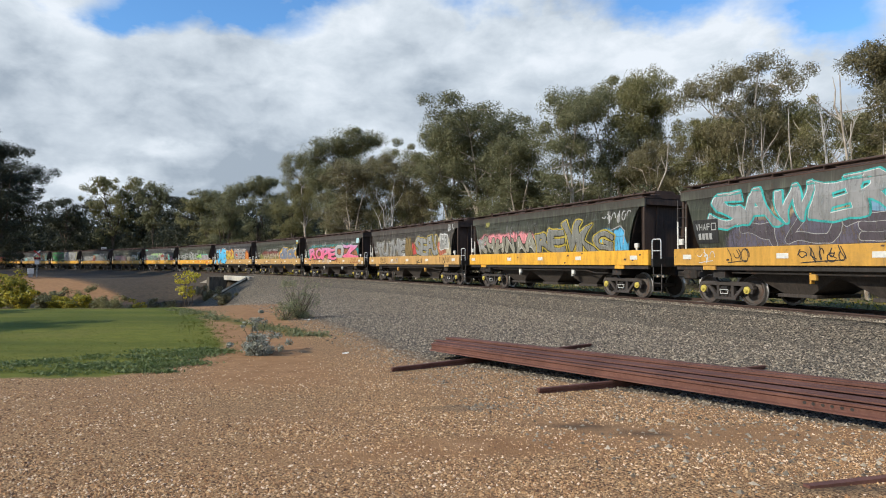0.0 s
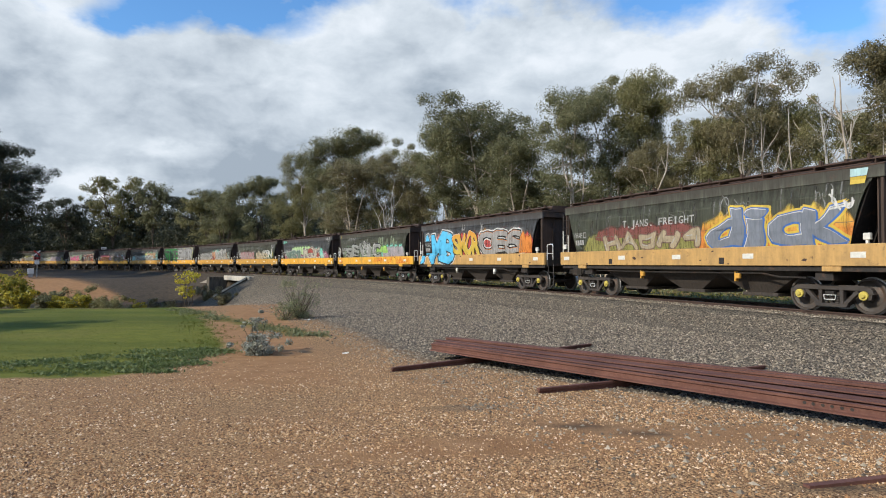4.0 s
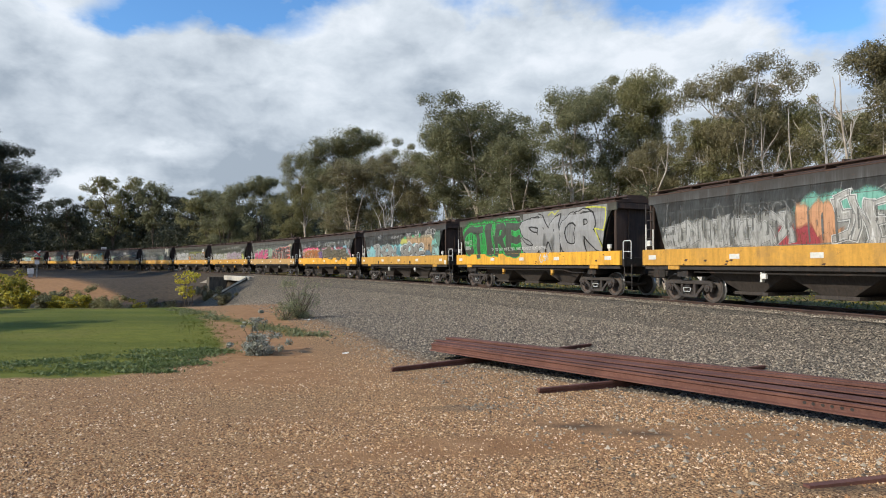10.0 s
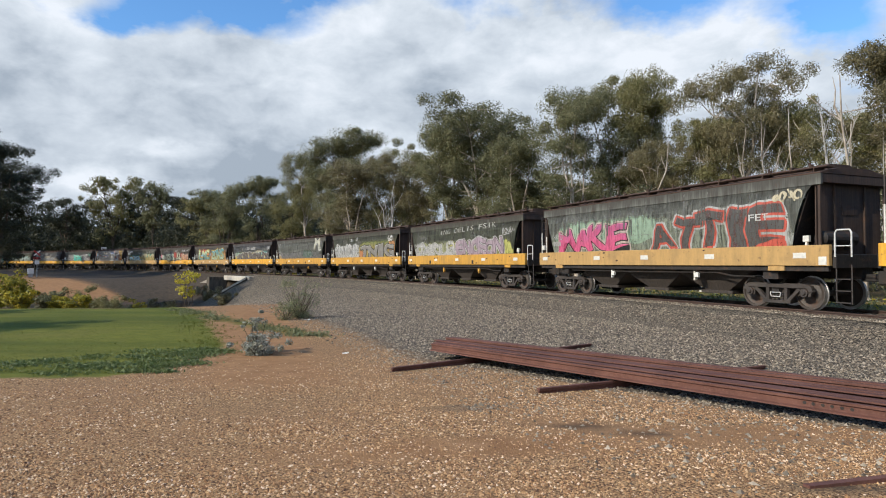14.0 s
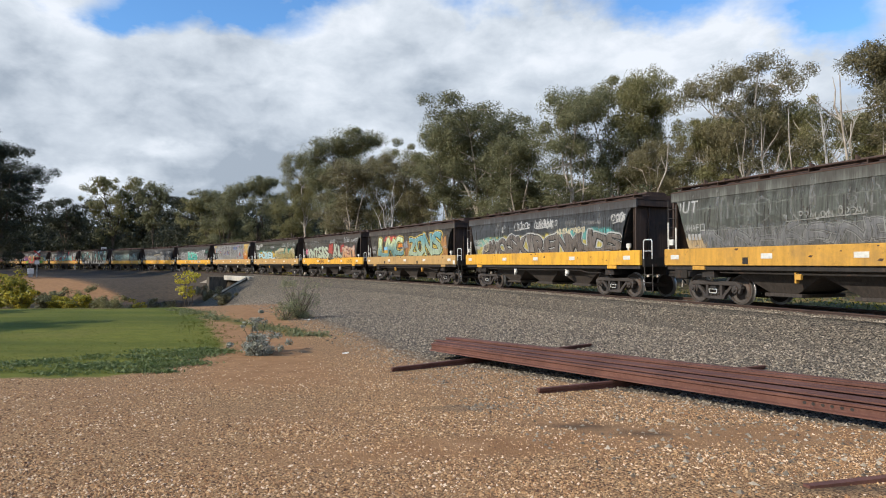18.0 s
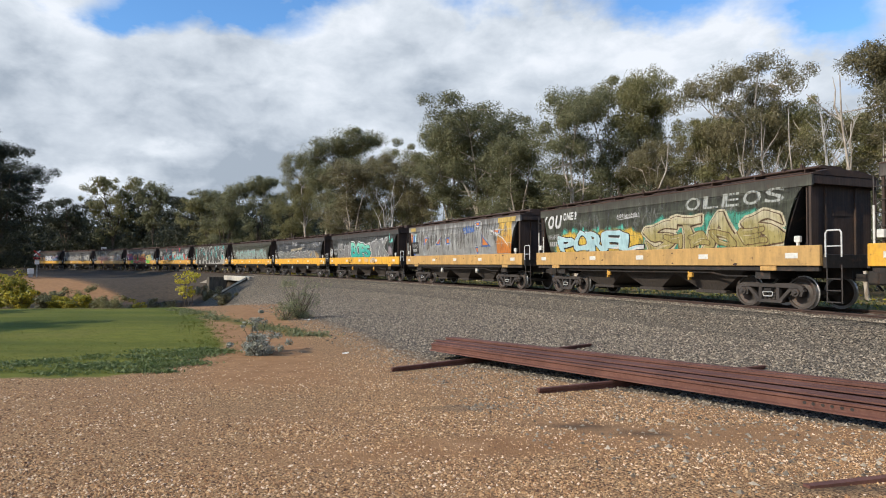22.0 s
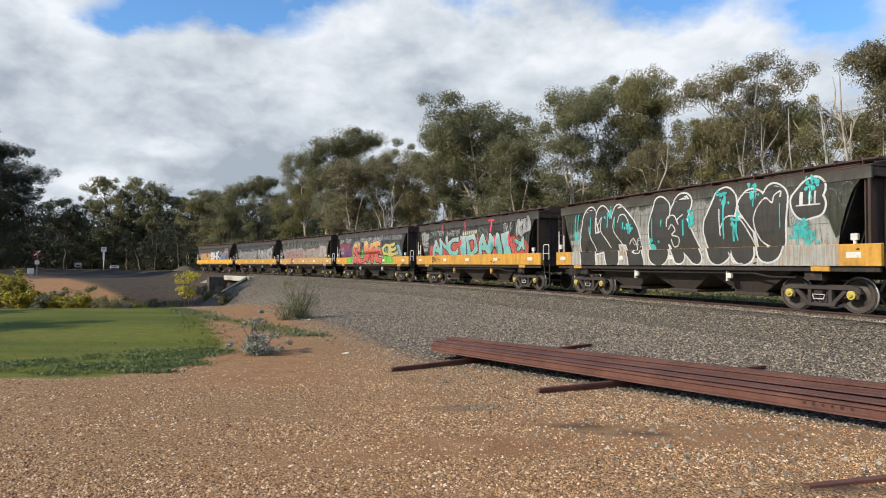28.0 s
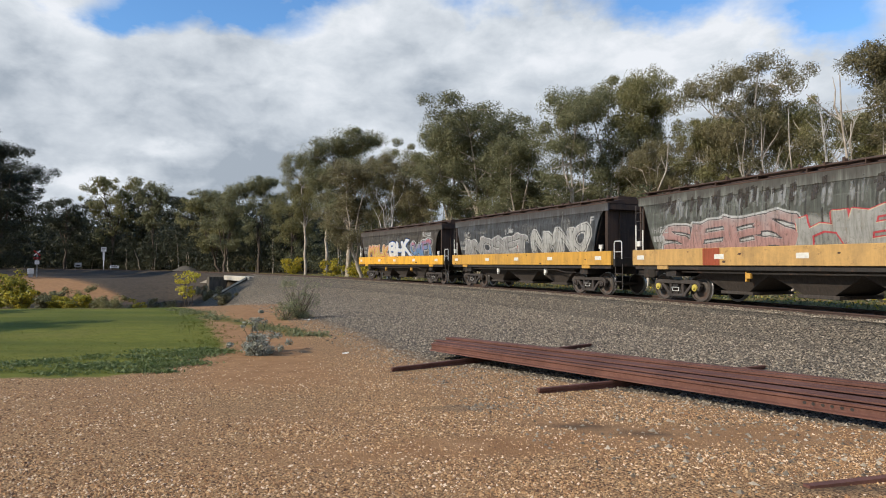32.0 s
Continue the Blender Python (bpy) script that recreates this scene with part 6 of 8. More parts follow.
    words(w, 2, "HESHR", -2.5, -1.1, 1.34, 0.26, (0.12, 0.05, 0.03), 0.02), words(w, 2, "2LATE", 4.3, 5.2, 1.36, 0.26, (0.10, 0.05, 0.03), 0.02)
    w = W[20]
    cloud(w, 0, -5.4, 0.0, 1.78, 2.75, (0.08, 0.36, 0.28), 54, 0.5), cloud(w, 1, -5.3, 0.3, 1.78, 2.56, (0.55, 0.36, 0.05), 55, 0.25), letters(w, 2, "POREL", -5.0, 0.1, 1.80, 2.45, (0.36, 0.53, 0.56), BK, None, WH, None, 0.08, seed=13, slant=-0.1, wear=0.2, top=(2.4, 2.6, 2.4)), words(w, 6, "YOU", -6.6, -4.9, 2.85, 0.55, WH, 0.06), words(w, 6, "ONE!", -4.85, -3.8, 3.15, 0.32, WH, 0.04)
    cloud(w, 1, 0.2, 6.0, 1.78, 2.85, (0.06, 0.27, 0.19), 56, 0.25), letters(w, 3, "STAS", 0.5, 5.8, 1.80, 2.8, (0.32, 0.27, 0.10), (0.10, 0.06, 0.03), CR, (0.44, 0.38, 0.24), (0.44, 0.40, 0.28), seed=36, ol=0.05, top=(2.6, 2.85, 2.8, 2.6)), blobs(w, 8, 1.2, 5.4, 1.8, 2.3, 4, (0.30, 0.25, 0.09), (0.12, 0.07, 0.03), CR, 73, lw=0.03), words(w, 2, "OLEOS", 2.2, 6.0, 3.02, 0.42, (0.30, 0.31, 0.28), 0.02, wear=0.85), top_tags(w, [(-1.2, 0.1)], LS, 2.95, 3.15, 31)
    w = W[21]
    for x in (-4.3, 0.0, 3.0):
        Layer_line(w, 3, [(x, 3.5), (x - 0.05, 2.9), (x + 0.05, 2.3), (x + 0.15, 1.80)], 0.055, WH)
    cloud(w, 0, 4.7, 6.1, 1.80, 3.6, (0.50, 0.17, 0.03), 57, 0.15, (0.52, 0.33, 0.06)), cloud(w, 0, -6.6, -5.9, 1.80, 3.3, (0.54, 0.17, 0.03), 58, 0.2), plate(w, 4, 4.7, 6.7, 3.38, 3.62, (0.50, 0.35, 0.10)), plate(w, 4, -6.7, -5.6, 3.40, 3.62, (0.50, 0.36, 0.10)), plate(w, 2, -5.9, -5.6, 1.82, 3.1, BL, lean=0.05), plate(w, 3, -5.6, -5.4, 2.6, 3.2, PB)
    for pts in ([(-4.2, 2.35), (-3.4, 2.95), (-4.1, 2.95)], [(-2.6, 2.4), (-1.9, 2.4), (-1.7, 2.95)], [(-1.15, 2.4), (-0.6, 2.4), (-0.6, 2.85), (-1.15, 2.85)], [(3.05, 2.15), (4.1, 2.15), (3.1, 2.9)], [(4.0, 3.0), (5.0, 3.05), (4.9, 2.8)], [(2.3, 3.55), (2.9, 3.58), (2.8, 3.3), (2.45, 3.3)], [(2.4, 2.2), (2.75, 2.2), (2.7, 1.8), (2.5, 1.8)]):
        cx, cz = sum(p[0] for p in pts) / len(pts), sum(p[1] for p in pts) / len(pts)
        tri(w, 4, pts, (0.06, 0.12, 0.32)), tri(w, 5, [(cx + (x - cx) * 0.55, cz + (z - cz) * 0.55) for x, z in pts], (0.58, 0.20, 0.04))
        Layer_line(w, 6, pts + [pts[0]], 0.03, WH)
    Layer_line(w, 6, [(3.9, 3.05), (5.2, 2.6), (5.7, 2.2)], 0.05, WH), Layer_line(w, 6, [(-1.9, 2.4), (-0.9, 1.95), (-0.8, 1.80)], 0.04, WH), tag(w, 7, 1.0, 2.3, 3.0, 3.4, BL, 4, 0.045, 5), streaks(w, 8, -5.5, 4.8, 2.0, 3.5, 46, (0.13, 0.11, 0.09), 8, 0.045)
    for k in range(14):
        rk = random.Random(k)
        x, z, r = rk.uniform(-5, 4.5), rk.uniform(2.0, 3.4), rk.uniform(0.04, 0.1)
        tri(w, 7, [(x, z), (x + r, z + 0.3 * r), (x + 1.4 * r, z + r), (x + 0.3 * r, z + 1.2 * r)], (0.09, 0.065, 0.05))
    w = W[22]
    letters(w, 0, "CHIN", -5.0, -1.6, 1.80, 2.75, (0.20, 0.20, 0.195), (0.13, 0.13, 0.13), LS, (0.40, 0.40, 0.39), seed=37, ol=0.05, top=(2.75, 2.8)), letters(w, 0, "CINK", 1.4, 5.0, 1.78, 2.95, (0.20, 0.20, 0.195), (0.12, 0.12, 0.12), WH, (0.42, 0.42, 0.41), seed=38, ol=0.055, top=(2.85, 3.05)), letters(w, 5, "BOPS", -1.8, 1.9, 1.78, 2.9, (0.035, 0.33, 0.28), BK, WH, (0.10, 0.44, 0.36), (0.22, 0.54, 0.40), 0.10, seed=14, wear=0.15, top=(3.0, 2.85, 2.72), ol=0.07), tag(w, 9, 5.2, 6.1, 2.85, 3.5, (0.16, 0.45, 0.38), 6, 0.055, 6), cloud(w, 5, 5.2, 5.8, 1.95, 2.5, (0.22, 0.19, 0.20), 39, 0.3), sill_tags(w, [(-2.6, -1.7), (2.1, 2.9)], BK, 14, 0.04), sill_tags(w, [(-0.4, 0.1), (0.9, 1.6), (2.0, 3.0)], WH, 15, 0.04), words(w, 7, "WIPERS", -4.4, -3.2, 2.36, 0.16, LS)
    w = W[23]
    cloud(w, 0, -5.7, 5.5, 1.78, 2.45, (0.17, 0.17, 0.165), 59, 0.3), cloud(w, 1, -0.8, 5.4, 1.8, 2.45, (0.34, 0.24, 0.12), 60, 0.5, wear=0.8), letters(w, 2, "SNC", -5.7, -0.9, 1.76, 2.45, (0.17, 0.18, 0.165), (0.13, 0.13, 0.12), LS, (0.24, 0.24, 0.23), seed=40, ol=0.03, wear=0.6), letters(w, 2, "RESKA", -0.3, 4.6, 1.78, 2.4, (0.18, 0.18, 0.175), (0.13, 0.13, 0.12), LS, (0.24, 0.24, 0.23), seed=41, ol=0.03, wear=0.6)
    for k in range(12):
        plate(w, 5, -1.8 + 0.25 * k, -1.64 + 0.25 * k, 2.5 + 0.012 * k, 2.72 + 0.012 * k, (0.46, 0.40, 0.28), 0.4, lean=0.05)
    words(w, 6, "FATAL", 4.0, 5.5, 2.9, 0.36, (0.28, 0.28, 0.28), 0.03, wear=0.8), words(w, 6, "F", 5.6, 5.85, 2.95, 0.28, LS, 0.02), blobs(w, 6, -1.6, -0.2, 3.0, 3.5, 2, (0.30, 0.30, 0.30), DG, DG, 42, lw=0.02), top_tags(w, [(-5.2, -4.2), (-3.5, -2.6), (1.0, 1.9), (4.2, 4.8)], LS, 2.75, 3.1, 33), words(w, 6, "CUST", 0.9, 1.9, 2.95, 0.22, LS)
    w = W[24]
    cloud(w, 0, -5.0, 5.6, 1.78, 2.75, (0.17, 0.19, 0.17), 61, 0.3), wild(w, 1, -5.2, 5.4, 1.80, 2.75, 11, (0.27, 0.34, 0.30), DG, LS, 43, (0.20, 0.36, 0.31), lean=0.45), top_tags(w, [(-6.3, -5.4), (-6.1, -5.4)], LS, 2.65, 2.95, 35)
    w = W[25]
    cloud(w, 0, -5.7, 5.8, 1.22, 3.3, (0.36, 0.36, 0.33), 62, 0.12, (0.20, 0.20, 0.18))
    dark = (0.044, 0.042, 0.036)
    bubble(w, 2, [[(-4.62, 1.30, 0.50), (-4.66, 2.2, 0.50), (-4.55, 3.12, 0.40)], [(-3.78, 3.22, 0.34), (-3.35, 2.5, 0.44), (-3.05, 1.35, 0.36)], [(-2.75, 3.08, 0.40), (-2.05, 2.4, 0.42), (-1.72, 1.30, 0.40)], [(-4.5, 2.0, 0.4), (-3.4, 2.2, 0.4)], [(-3.3, 2.4, 0.42), (-2.3, 2.4, 0.42)]], dark, WH, 80)
    bubble(w, 4, [[(-0.45, 3.16, 0.42), (-0.62, 2.3, 0.42), (-0.55, 1.66, 0.46)], [(0.56, 3.20, 0.40), (0.38, 2.6, 0.40), (1.16, 1.50, 0.26)], [(0.16, 2.5, 0.42), (0.42, 1.52, 0.24)], [(-0.45, 2.3, 0.40), (0.25, 2.45, 0.40)]], dark, WH, 81)
    bubble(w, 2, [[(2.28, 3.10, 0.48), (2.02, 2.3, 0.52), (2.12, 1.70, 0.44)], [(2.30, 2.25, 0.5), (2.85, 2.15, 0.46), (2.98, 1.68, 0.42)]], dark, WH, 82)
    bubble(w, 4, [[(3.28, 3.05, 0.42), (3.60, 2.6, 0.42)], [(4.02, 3.08, 0.42), (3.92, 2.4, 0.52), (3.92, 1.66, 0.36)]], dark, WH, 83)
    bubble(w, 2, [[(5.16, 3.18, 0.38), (5.00, 2.92, 0.40)], [(5.0, 2.9, 0.40), (5.30, 2.82, 0.30)]], dark, WH, 84)
    for pts in ([(-4.55, 2.75), (-4.5, 2.4), (-4.15, 1.85), (-3.98, 1.3)], [(-4.05, 3.1), (-4.15, 2.85), (-3.95, 2.85), (-3.75, 3.1), (-3.8, 2.6), (-3.45, 2.2), (-3.2, 1.9)], [(-2.95, 3.05), (-3.0, 2.55), (-2.5, 2.0), (-2.35, 1.6), (-2.3, 1.25)], [(-2.75, 2.85), (-2.65, 3.1), (-2.35, 3.1), (-2.1, 2.75), (-2.2, 2.6)],
                [(-2.1, 2.0), (-1.9, 2.2), (-1.75, 2.05), (-1.7, 1.8), (-1.9, 1.7), (-1.55, 1.65), (-1.4, 1.9)], [(-0.15, 2.55), (-0.1, 2.85), (0.2, 2.9), (0.4, 2.6), (0.35, 2.75), (0.6, 2.9)], [(-0.05, 2.45), (0.1, 2.6), (0.25, 2.4), (0.1, 2.25), (0.4, 2.15), (0.35, 1.9), (0.15, 1.85), (0.05, 2.1)],
                [(2.15, 2.15), (2.12, 2.95)], [(2.15, 2.35), (2.4, 2.7), (2.85, 2.65), (3.2, 2.2), (3.4, 1.8)], [(2.85, 3.0), (2.84, 2.75)], [(3.9, 1.75), (3.6, 1.95), (3.4, 2.4), (3.45, 2.8), (3.75, 3.15), (4.0, 3.0), (4.05, 3.2), (4.25, 3.3), (4.25, 3.15)], [(2.5, 1.6), (2.7, 1.3), (3.0, 1.28)]):
        ly = Layer()
        ly.line(smoothed(pts), 0.045)
        ly.put("painted_line", w, paint(WH), 8, many=True)
    plate(w, 8, 4.85, 4.95, 2.85, 3.2, WH), plate(w, 8, 5.12, 5.17, 2.85, 3.2, WH), plate(w, 8, 5.27, 5.32, 2.85, 3.2, WH), plate(w, 8, 4.75, 5.45, 2.82, 2.86, WH)
    streaks(w, 9, -5.6, 5.6, 1.9, 3.4, 11, (0.05, 0.46, 0.44), 9, 0.06, 0.3), [splash(w, 10, x, z, (0.06, 0.44, 0.42), 90 + i) for i, (x, z) in enumerate([(-5.45, 2.5), (-3.3, 3.2), (-2.1, 2.65), (-0.85, 1.9), (0.95, 2.85), (2.25, 3.35), (3.35, 3.35), (2.75, 2.5), (5.15, 3.4), (4.85, 2.2), (5.05, 2.0)])], cloud(w, 1, 4.6, 5.15, 1.9, 2.45, (0.10, 0.38, 0.36), 63, 0.6), tag(w, 9, -1.9, -1.2, 1.9, 2.25, LS, 8, 0.035, 4)
    w = W[26]
    cloud(w, 0, -5.0, 6.0, 1.78, 2.72, (0.46, 0.10, 0.075), 64, 0.35), letters(w, 1, "ANCIDAMI", -4.6, 4.6, 1.80, 2.65, (0.17, 0.42, 0.39), BK, None, WH, (0.34, 0.42, 0.40), seed=46, wear=0.2, ol=0.06, top=(2.72, 2.78, 2.88, 2.8), slant=0.05), blobs(w, 3, 4.8, 5.7, 1.9, 2.55, 1, (0.19, 0.46, 0.43), BK, WH, 49), blobs(w, 3, 4.95, 6.05, 2.7, 3.45, 2, (0.30, 0.30, 0.29), BK, DG, 48), blobs(w, 3, -6.2, -5.2, 2.4, 3.2, 2, (0.27, 0.27, 0.26), BK, DG, 50), Layer_line(w, 8, [(-3.3, 3.6), (-3.3, 3.1)], 0.1, (0.62, 0.06, 0.10)), Layer_line(w, 8, [(-0.4, 3.6), (-0.38, 3.2)], 0.1, (0.62, 0.06, 0.10)), Layer_line(w, 8, [(2.5, 3.6), (2.5, 3.0)], 0.14, (0.62, 0.06, 0.10)), plate(w, 8, 2.2, 2.8, 3.5, 3.6, (0.62, 0.06, 0.10)), streaks(w, 8, -3.8, 4.4, 2.1, 2.9, 9, (0.66, 0.07, 0.12), 10, 0.07, 0.2)
    for k in range(7):
        plate(w, 6, -0.6 + 0.24 * k, -0.44 + 0.24 * k, 2.86 + 0.012 * k, 3.06 + 0.012 * k, (0.46, 0.40, 0.28), 0.3, lean=0.05)
    words(w, 7, "ARTEM", -4.6, -3.0, 2.95, 0.34, (0.30, 0.38, 0.33), 0.0, wear=0.5), top_tags(w, [(-5.3, -4.6), (-2.6, -0.9), (3.7, 4.6)], LS, 2.85, 3.2, 37), sill_tags(w, [(-4.6, -3.5)], BK, 20, 0.045)
    w = W[27]
    cloud(w, 0, -4.2, 4.4, 1.3, 2.45, (0.12, 0.46, 0.06), 65, 0.4), cloud(w, 0, 2.8, 5.7, 1.78, 2.65, (0.20, 0.32, 0.36), 66, 0.3), letters(w, 1, "RIB", -6.4, -3.6, 1.85, 2.75, (0.12, 0.06, 0.22), BK, (0.40, 0.05, 0.06), (0.24, 0.10, 0.08), (0.19, 0.08, 0.06), seed=50, wear=0.2), letters(w, 4, "SLIMRE", -2.9, 2.6, 1.42, 2.85, (0.52, 0.10, 0.07), BK, SV, WH, (0.56, 0.36, 0.12), seed=51, wear=0.15, ol=0.085, top=(2.85, 2.95, 2.9)), letters(w, 5, "CE", 2.7, 5.0, 1.85, 2.65, (0.46, 0.40, 0.14), BK, None, (0.50, 0.45, 0.2), (0.50, 0.44, 0.14), seed=52, wear=0.2, top=(2.6, 2.7)), top_tags(w, [(-6.3, -5.2), (-4.8, -3.6), (-1.8, -0.7), (0.0, 1.4), (1.6, 2.7)], LS, 2.95, 3.3, 39, 0.045), tag(w, 9, -2.2, 2.2, 2.0, 2.2, BK, 40, 0.03)
    words(w, 6, "SHAKER SHAKER", 2.8, 5.6, 2.95, 0.36, (0.28, 0.28, 0.27), 0.0), words(w, 7, "F", 5.65, 5.9, 2.98, 0.28, LS, 0.02)
    w = W[28]
    cloud(w, 0, -5.6, 5.7, 1.78, 2.55, (0.22, 0.22, 0.20), 67, 0.3), letters(w, 1, "SEES", -5.2, -0.1, 1.78, 2.65, (0.33, 0.19, 0.17), (0.08, 0.07, 0.07), LS, (0.36, 0.30, 0.28), (0.27, 0.24, 0.23), seed=53, ol=0.05, top=(2.45, 2.75)), cloud(w, 0.5, -1.0, -0.1, 1.9, 2.7, (0.22, 0.36, 0.34), 68), letters(w, 2, "HER", 0.0, 4.3, 1.78, 2.7, (0.28, 0.28, 0.26), (0.42, 0.05, 0.06), None, CR, seed=54, ol=0.05, top=(2.55, 2.7)), letters(w, 5, "P", 4.2, 5.7, 1.85, 2.8, (0.33, 0.33, 0.31), (0.42, 0.05, 0.06), (0.42, 0.38, 0.32), LS, seed=55, ol=0.05), cloud(w, 4, 2.6, 3.6, 1.85, 2.65, CR, 69, wear=0.8), cloud(w, 4, 5.3, 5.8, 1.85, 2.7, CR, 70), streaks(w, 6, -5.5, 5.5, 2.7, 3.5, 50, (0.19, 0.195, 0.19), 11, 0.08, 0.95), streaks(w, 6, -5.5, 5.5, 2.9, 3.6, 50, (0.035, 0.028, 0.022), 12, 0.14, 0.95)
    plate(w, 2, -3.5, -2.8, 1.225, 1.76, (0.28, 0.06, 0.025), 0.3)
    w = W[29]
    letters(w, 1, "INOSET", -5.6, 1.1, 1.80, 2.62, (0.24, 0.24, 0.23), DG, LS, (0.34, 0.30, 0.32), seed=56, ol=0.035, wear=0.6), letters(w, 1, "NMNO", 1.5, 5.6, 1.80, 2.8, (0.33, 0.33, 0.31), DG, LS, (0.42, 0.42, 0.40), seed=57, ol=0.04, wear=0.55, top=(2.7, 2.9)), cloud(w, 0, -1.6, 0.6, 1.82, 2.4, (0.28, 0.08, 0.07), 71), words(w, 6, "F", 5.7, 5.95, 2.9, 0.3, LS, 0.03), top_tags(w, [(-5.4, -4.6), (-1.0, -0.2)], LS, 2.7, 3.0, 41)
    w = W[30]
    cloud(w, 0, -5.5, 5.4, 1.78, 2.7, (0.08, 0.09, 0.10), 72, 0.3), letters(w, 1, "MILK", -5.0, -1.1, 1.80, 2.6, (0.50, 0.34, 0.10), (0.42, 0.06, 0.04), CR, WH, (0.55, 0.20, 0.10), seed=58, wear=0.3), letters(w, 1, "BHK", -1.0, 2.4, 1.80, 2.75, WH, BL, BK, WH, None, 0.07, seed=15, wear=0.2), letters(w, 1, "OAFT", 2.6, 5.6, 1.80, 2.65, (0.10, 0.20, 0.36), BK, LS, (0.30, 0.40, 0.45), (0.40, 0.10, 0.10), seed=59, wear=0.4), top_tags(w, [(4.2, 5.4)], LS, 3.0, 3.3, 43)


def spiky(w, lv, pts, z0, grow, col):
    """A sprayed silhouette with a drawn upper edge."""
    ly = Layer()
    fine = [(x, float(np.interp(x, [p[0] for p in pts], [p[1] for p in pts])) + grow) for x in np.arange(pts[0][0] - grow, pts[-1][0] + grow, 0.12)]
    for (xa, za), (xb, zb) in zip(fine, fine[1:]):
        ly.poly([(xa, z0), (xb, z0), (xb, zb), (xa, za)])
    ly.weld = True
    ly.put("painted_silhouette", w, paint(col, None, 0.35), lv)


def old_marks():
    """Faint older scrawls and smudges left on every side."""
    for n, w in enumerate(WAGONS):
        rnd = random.Random(900 + n)
        for k in range(5):
            a = rnd.uniform(-6.0, 5.0)
            g = rnd.uniform(0.13, 0.26)
            tag(w, 0.4, a, a + rnd.uniform(0.5, 1.4), rnd.uniform(2.3, 2.9), rnd.uniform(3.0, 3.35), (g, g, g * 0.95), 500 + 9 * n + k, 0.022, wear=0.8)
        streaks(w, 0.2, -5.8, 5.8, 2.4, 3.62, 46 if n in (13, 16, 21, 28) else 9, (0.14, 0.14, 0.13), 700 + n, 0.045, 0.95)
        streaks(w, 0.1, -5.8, 5.8, 1.9, 3.4, 30, (0.045, 0.042, 0.036), 730 + n, 0.04, 0.8)
        sill = Layer()
        for k in range(9):
            x, z = rnd.uniform(-6.6, 6.7), rnd.uniform(1.24, 1.7)
            r = rnd.uniform(0.03, 0.10)
            sill.poly([(x - r, z), (x + r * 0.4, z - r * 0.3), (x + r, z + r * 0.5), (x - r * 0.2, z + r * 0.6)])
        sill.put("rust_scab", w, RUST, 0.5, many=True)


def Layer_line(w, lv, pts, wd, col):
    ly = Layer()
    ly.line(pts, wd)
    ly.put("painted_line", w, paint(col), lv)


def tri(w, lv, pts, col):
    ly = Layer()
    ly.poly(pts)
    ly.put("painted_shape", w, paint(col, None, 0.3), lv)


decorate()
old_marks()


# ---- trees ----
def limb(vs, fs, pts, radii, seg=6):
    n0 = len(vs)
    for i, p in enumerate(pts):
        d = (pts[min(i + 1, len(pts) - 1)] - pts[max(i - 1, 0)]).normalized()
        a = d.orthogonal().normalized()
        b = d.cross(a)
        for k in range(seg):
            t = 6.2832 * k / seg
            vs.append(tuple(p + (a * math.cos(t) + b * math.sin(t)) * radii[i]))
        if i:
            q = n0 + (i - 1) * seg
            fs += [(q + k, q + (k + 1) % seg, q + seg + (k + 1) % seg, q + seg + k) for k in range(seg)]


def bend(rnd, a, b, n, wob):
    pts = []
    for i in range(n + 1):
        t = i / n
        j = Vector((rnd.uniform(-1, 1), rnd.uniform(-1, 1), rnd.uniform(-0.4, 0.4))) * wob * math.sin(math.pi * min(t, 0.96))
        pts.append(a.lerp(b, t) + j)
    return pts


def leaf_cloud(rg, centres, radii, per, size, droop=0.5, thin=0.34):
    """Pointed leaf sprays round the given centres, as vertex and face arrays."""
    c = np.repeat(np.array(centres), per, 0)
    r = np.repeat(np.array(radii), per, 0)
    n = len(c)
    d = rg.normal(size=(n, 3))
    d /= np.linalg.norm(d, axis=1)[:, None]
    p = c + d * r[:, None] * (0.25 + 0.75 * rg.random((n, 1)) ** 0.6) * np.array([1.0, 1.0, 0.74])
    nm = d * 0.9 + np.array([0.0, 0.0, 0.45]) + 0.55 * rg.normal(size=(n, 3))
    nm /= np.linalg.norm(nm, axis=1)[:, None]
    ax = rg.normal(size=(n, 3))
    ax[:, 2] -= droop
    ax -= nm * (ax * nm).sum(1)[:, None]
    ax /= np.linalg.norm(ax, axis=1)[:, None]
    sd = np.cross(nm, ax)
    ln = (size * (0.6 + 0.8 * rg.random(n)))[:, None]
    w = ln * thin
    v = np.stack([p - ax * ln * 0.5 - sd * w * 0.35, p - ax * ln * 0.35 + sd * w * 0.65, p + ax * ln * 0.65], 1).reshape(-1, 3)
    f = np.arange(3 * n).reshape(-1, 3)
    return v, f


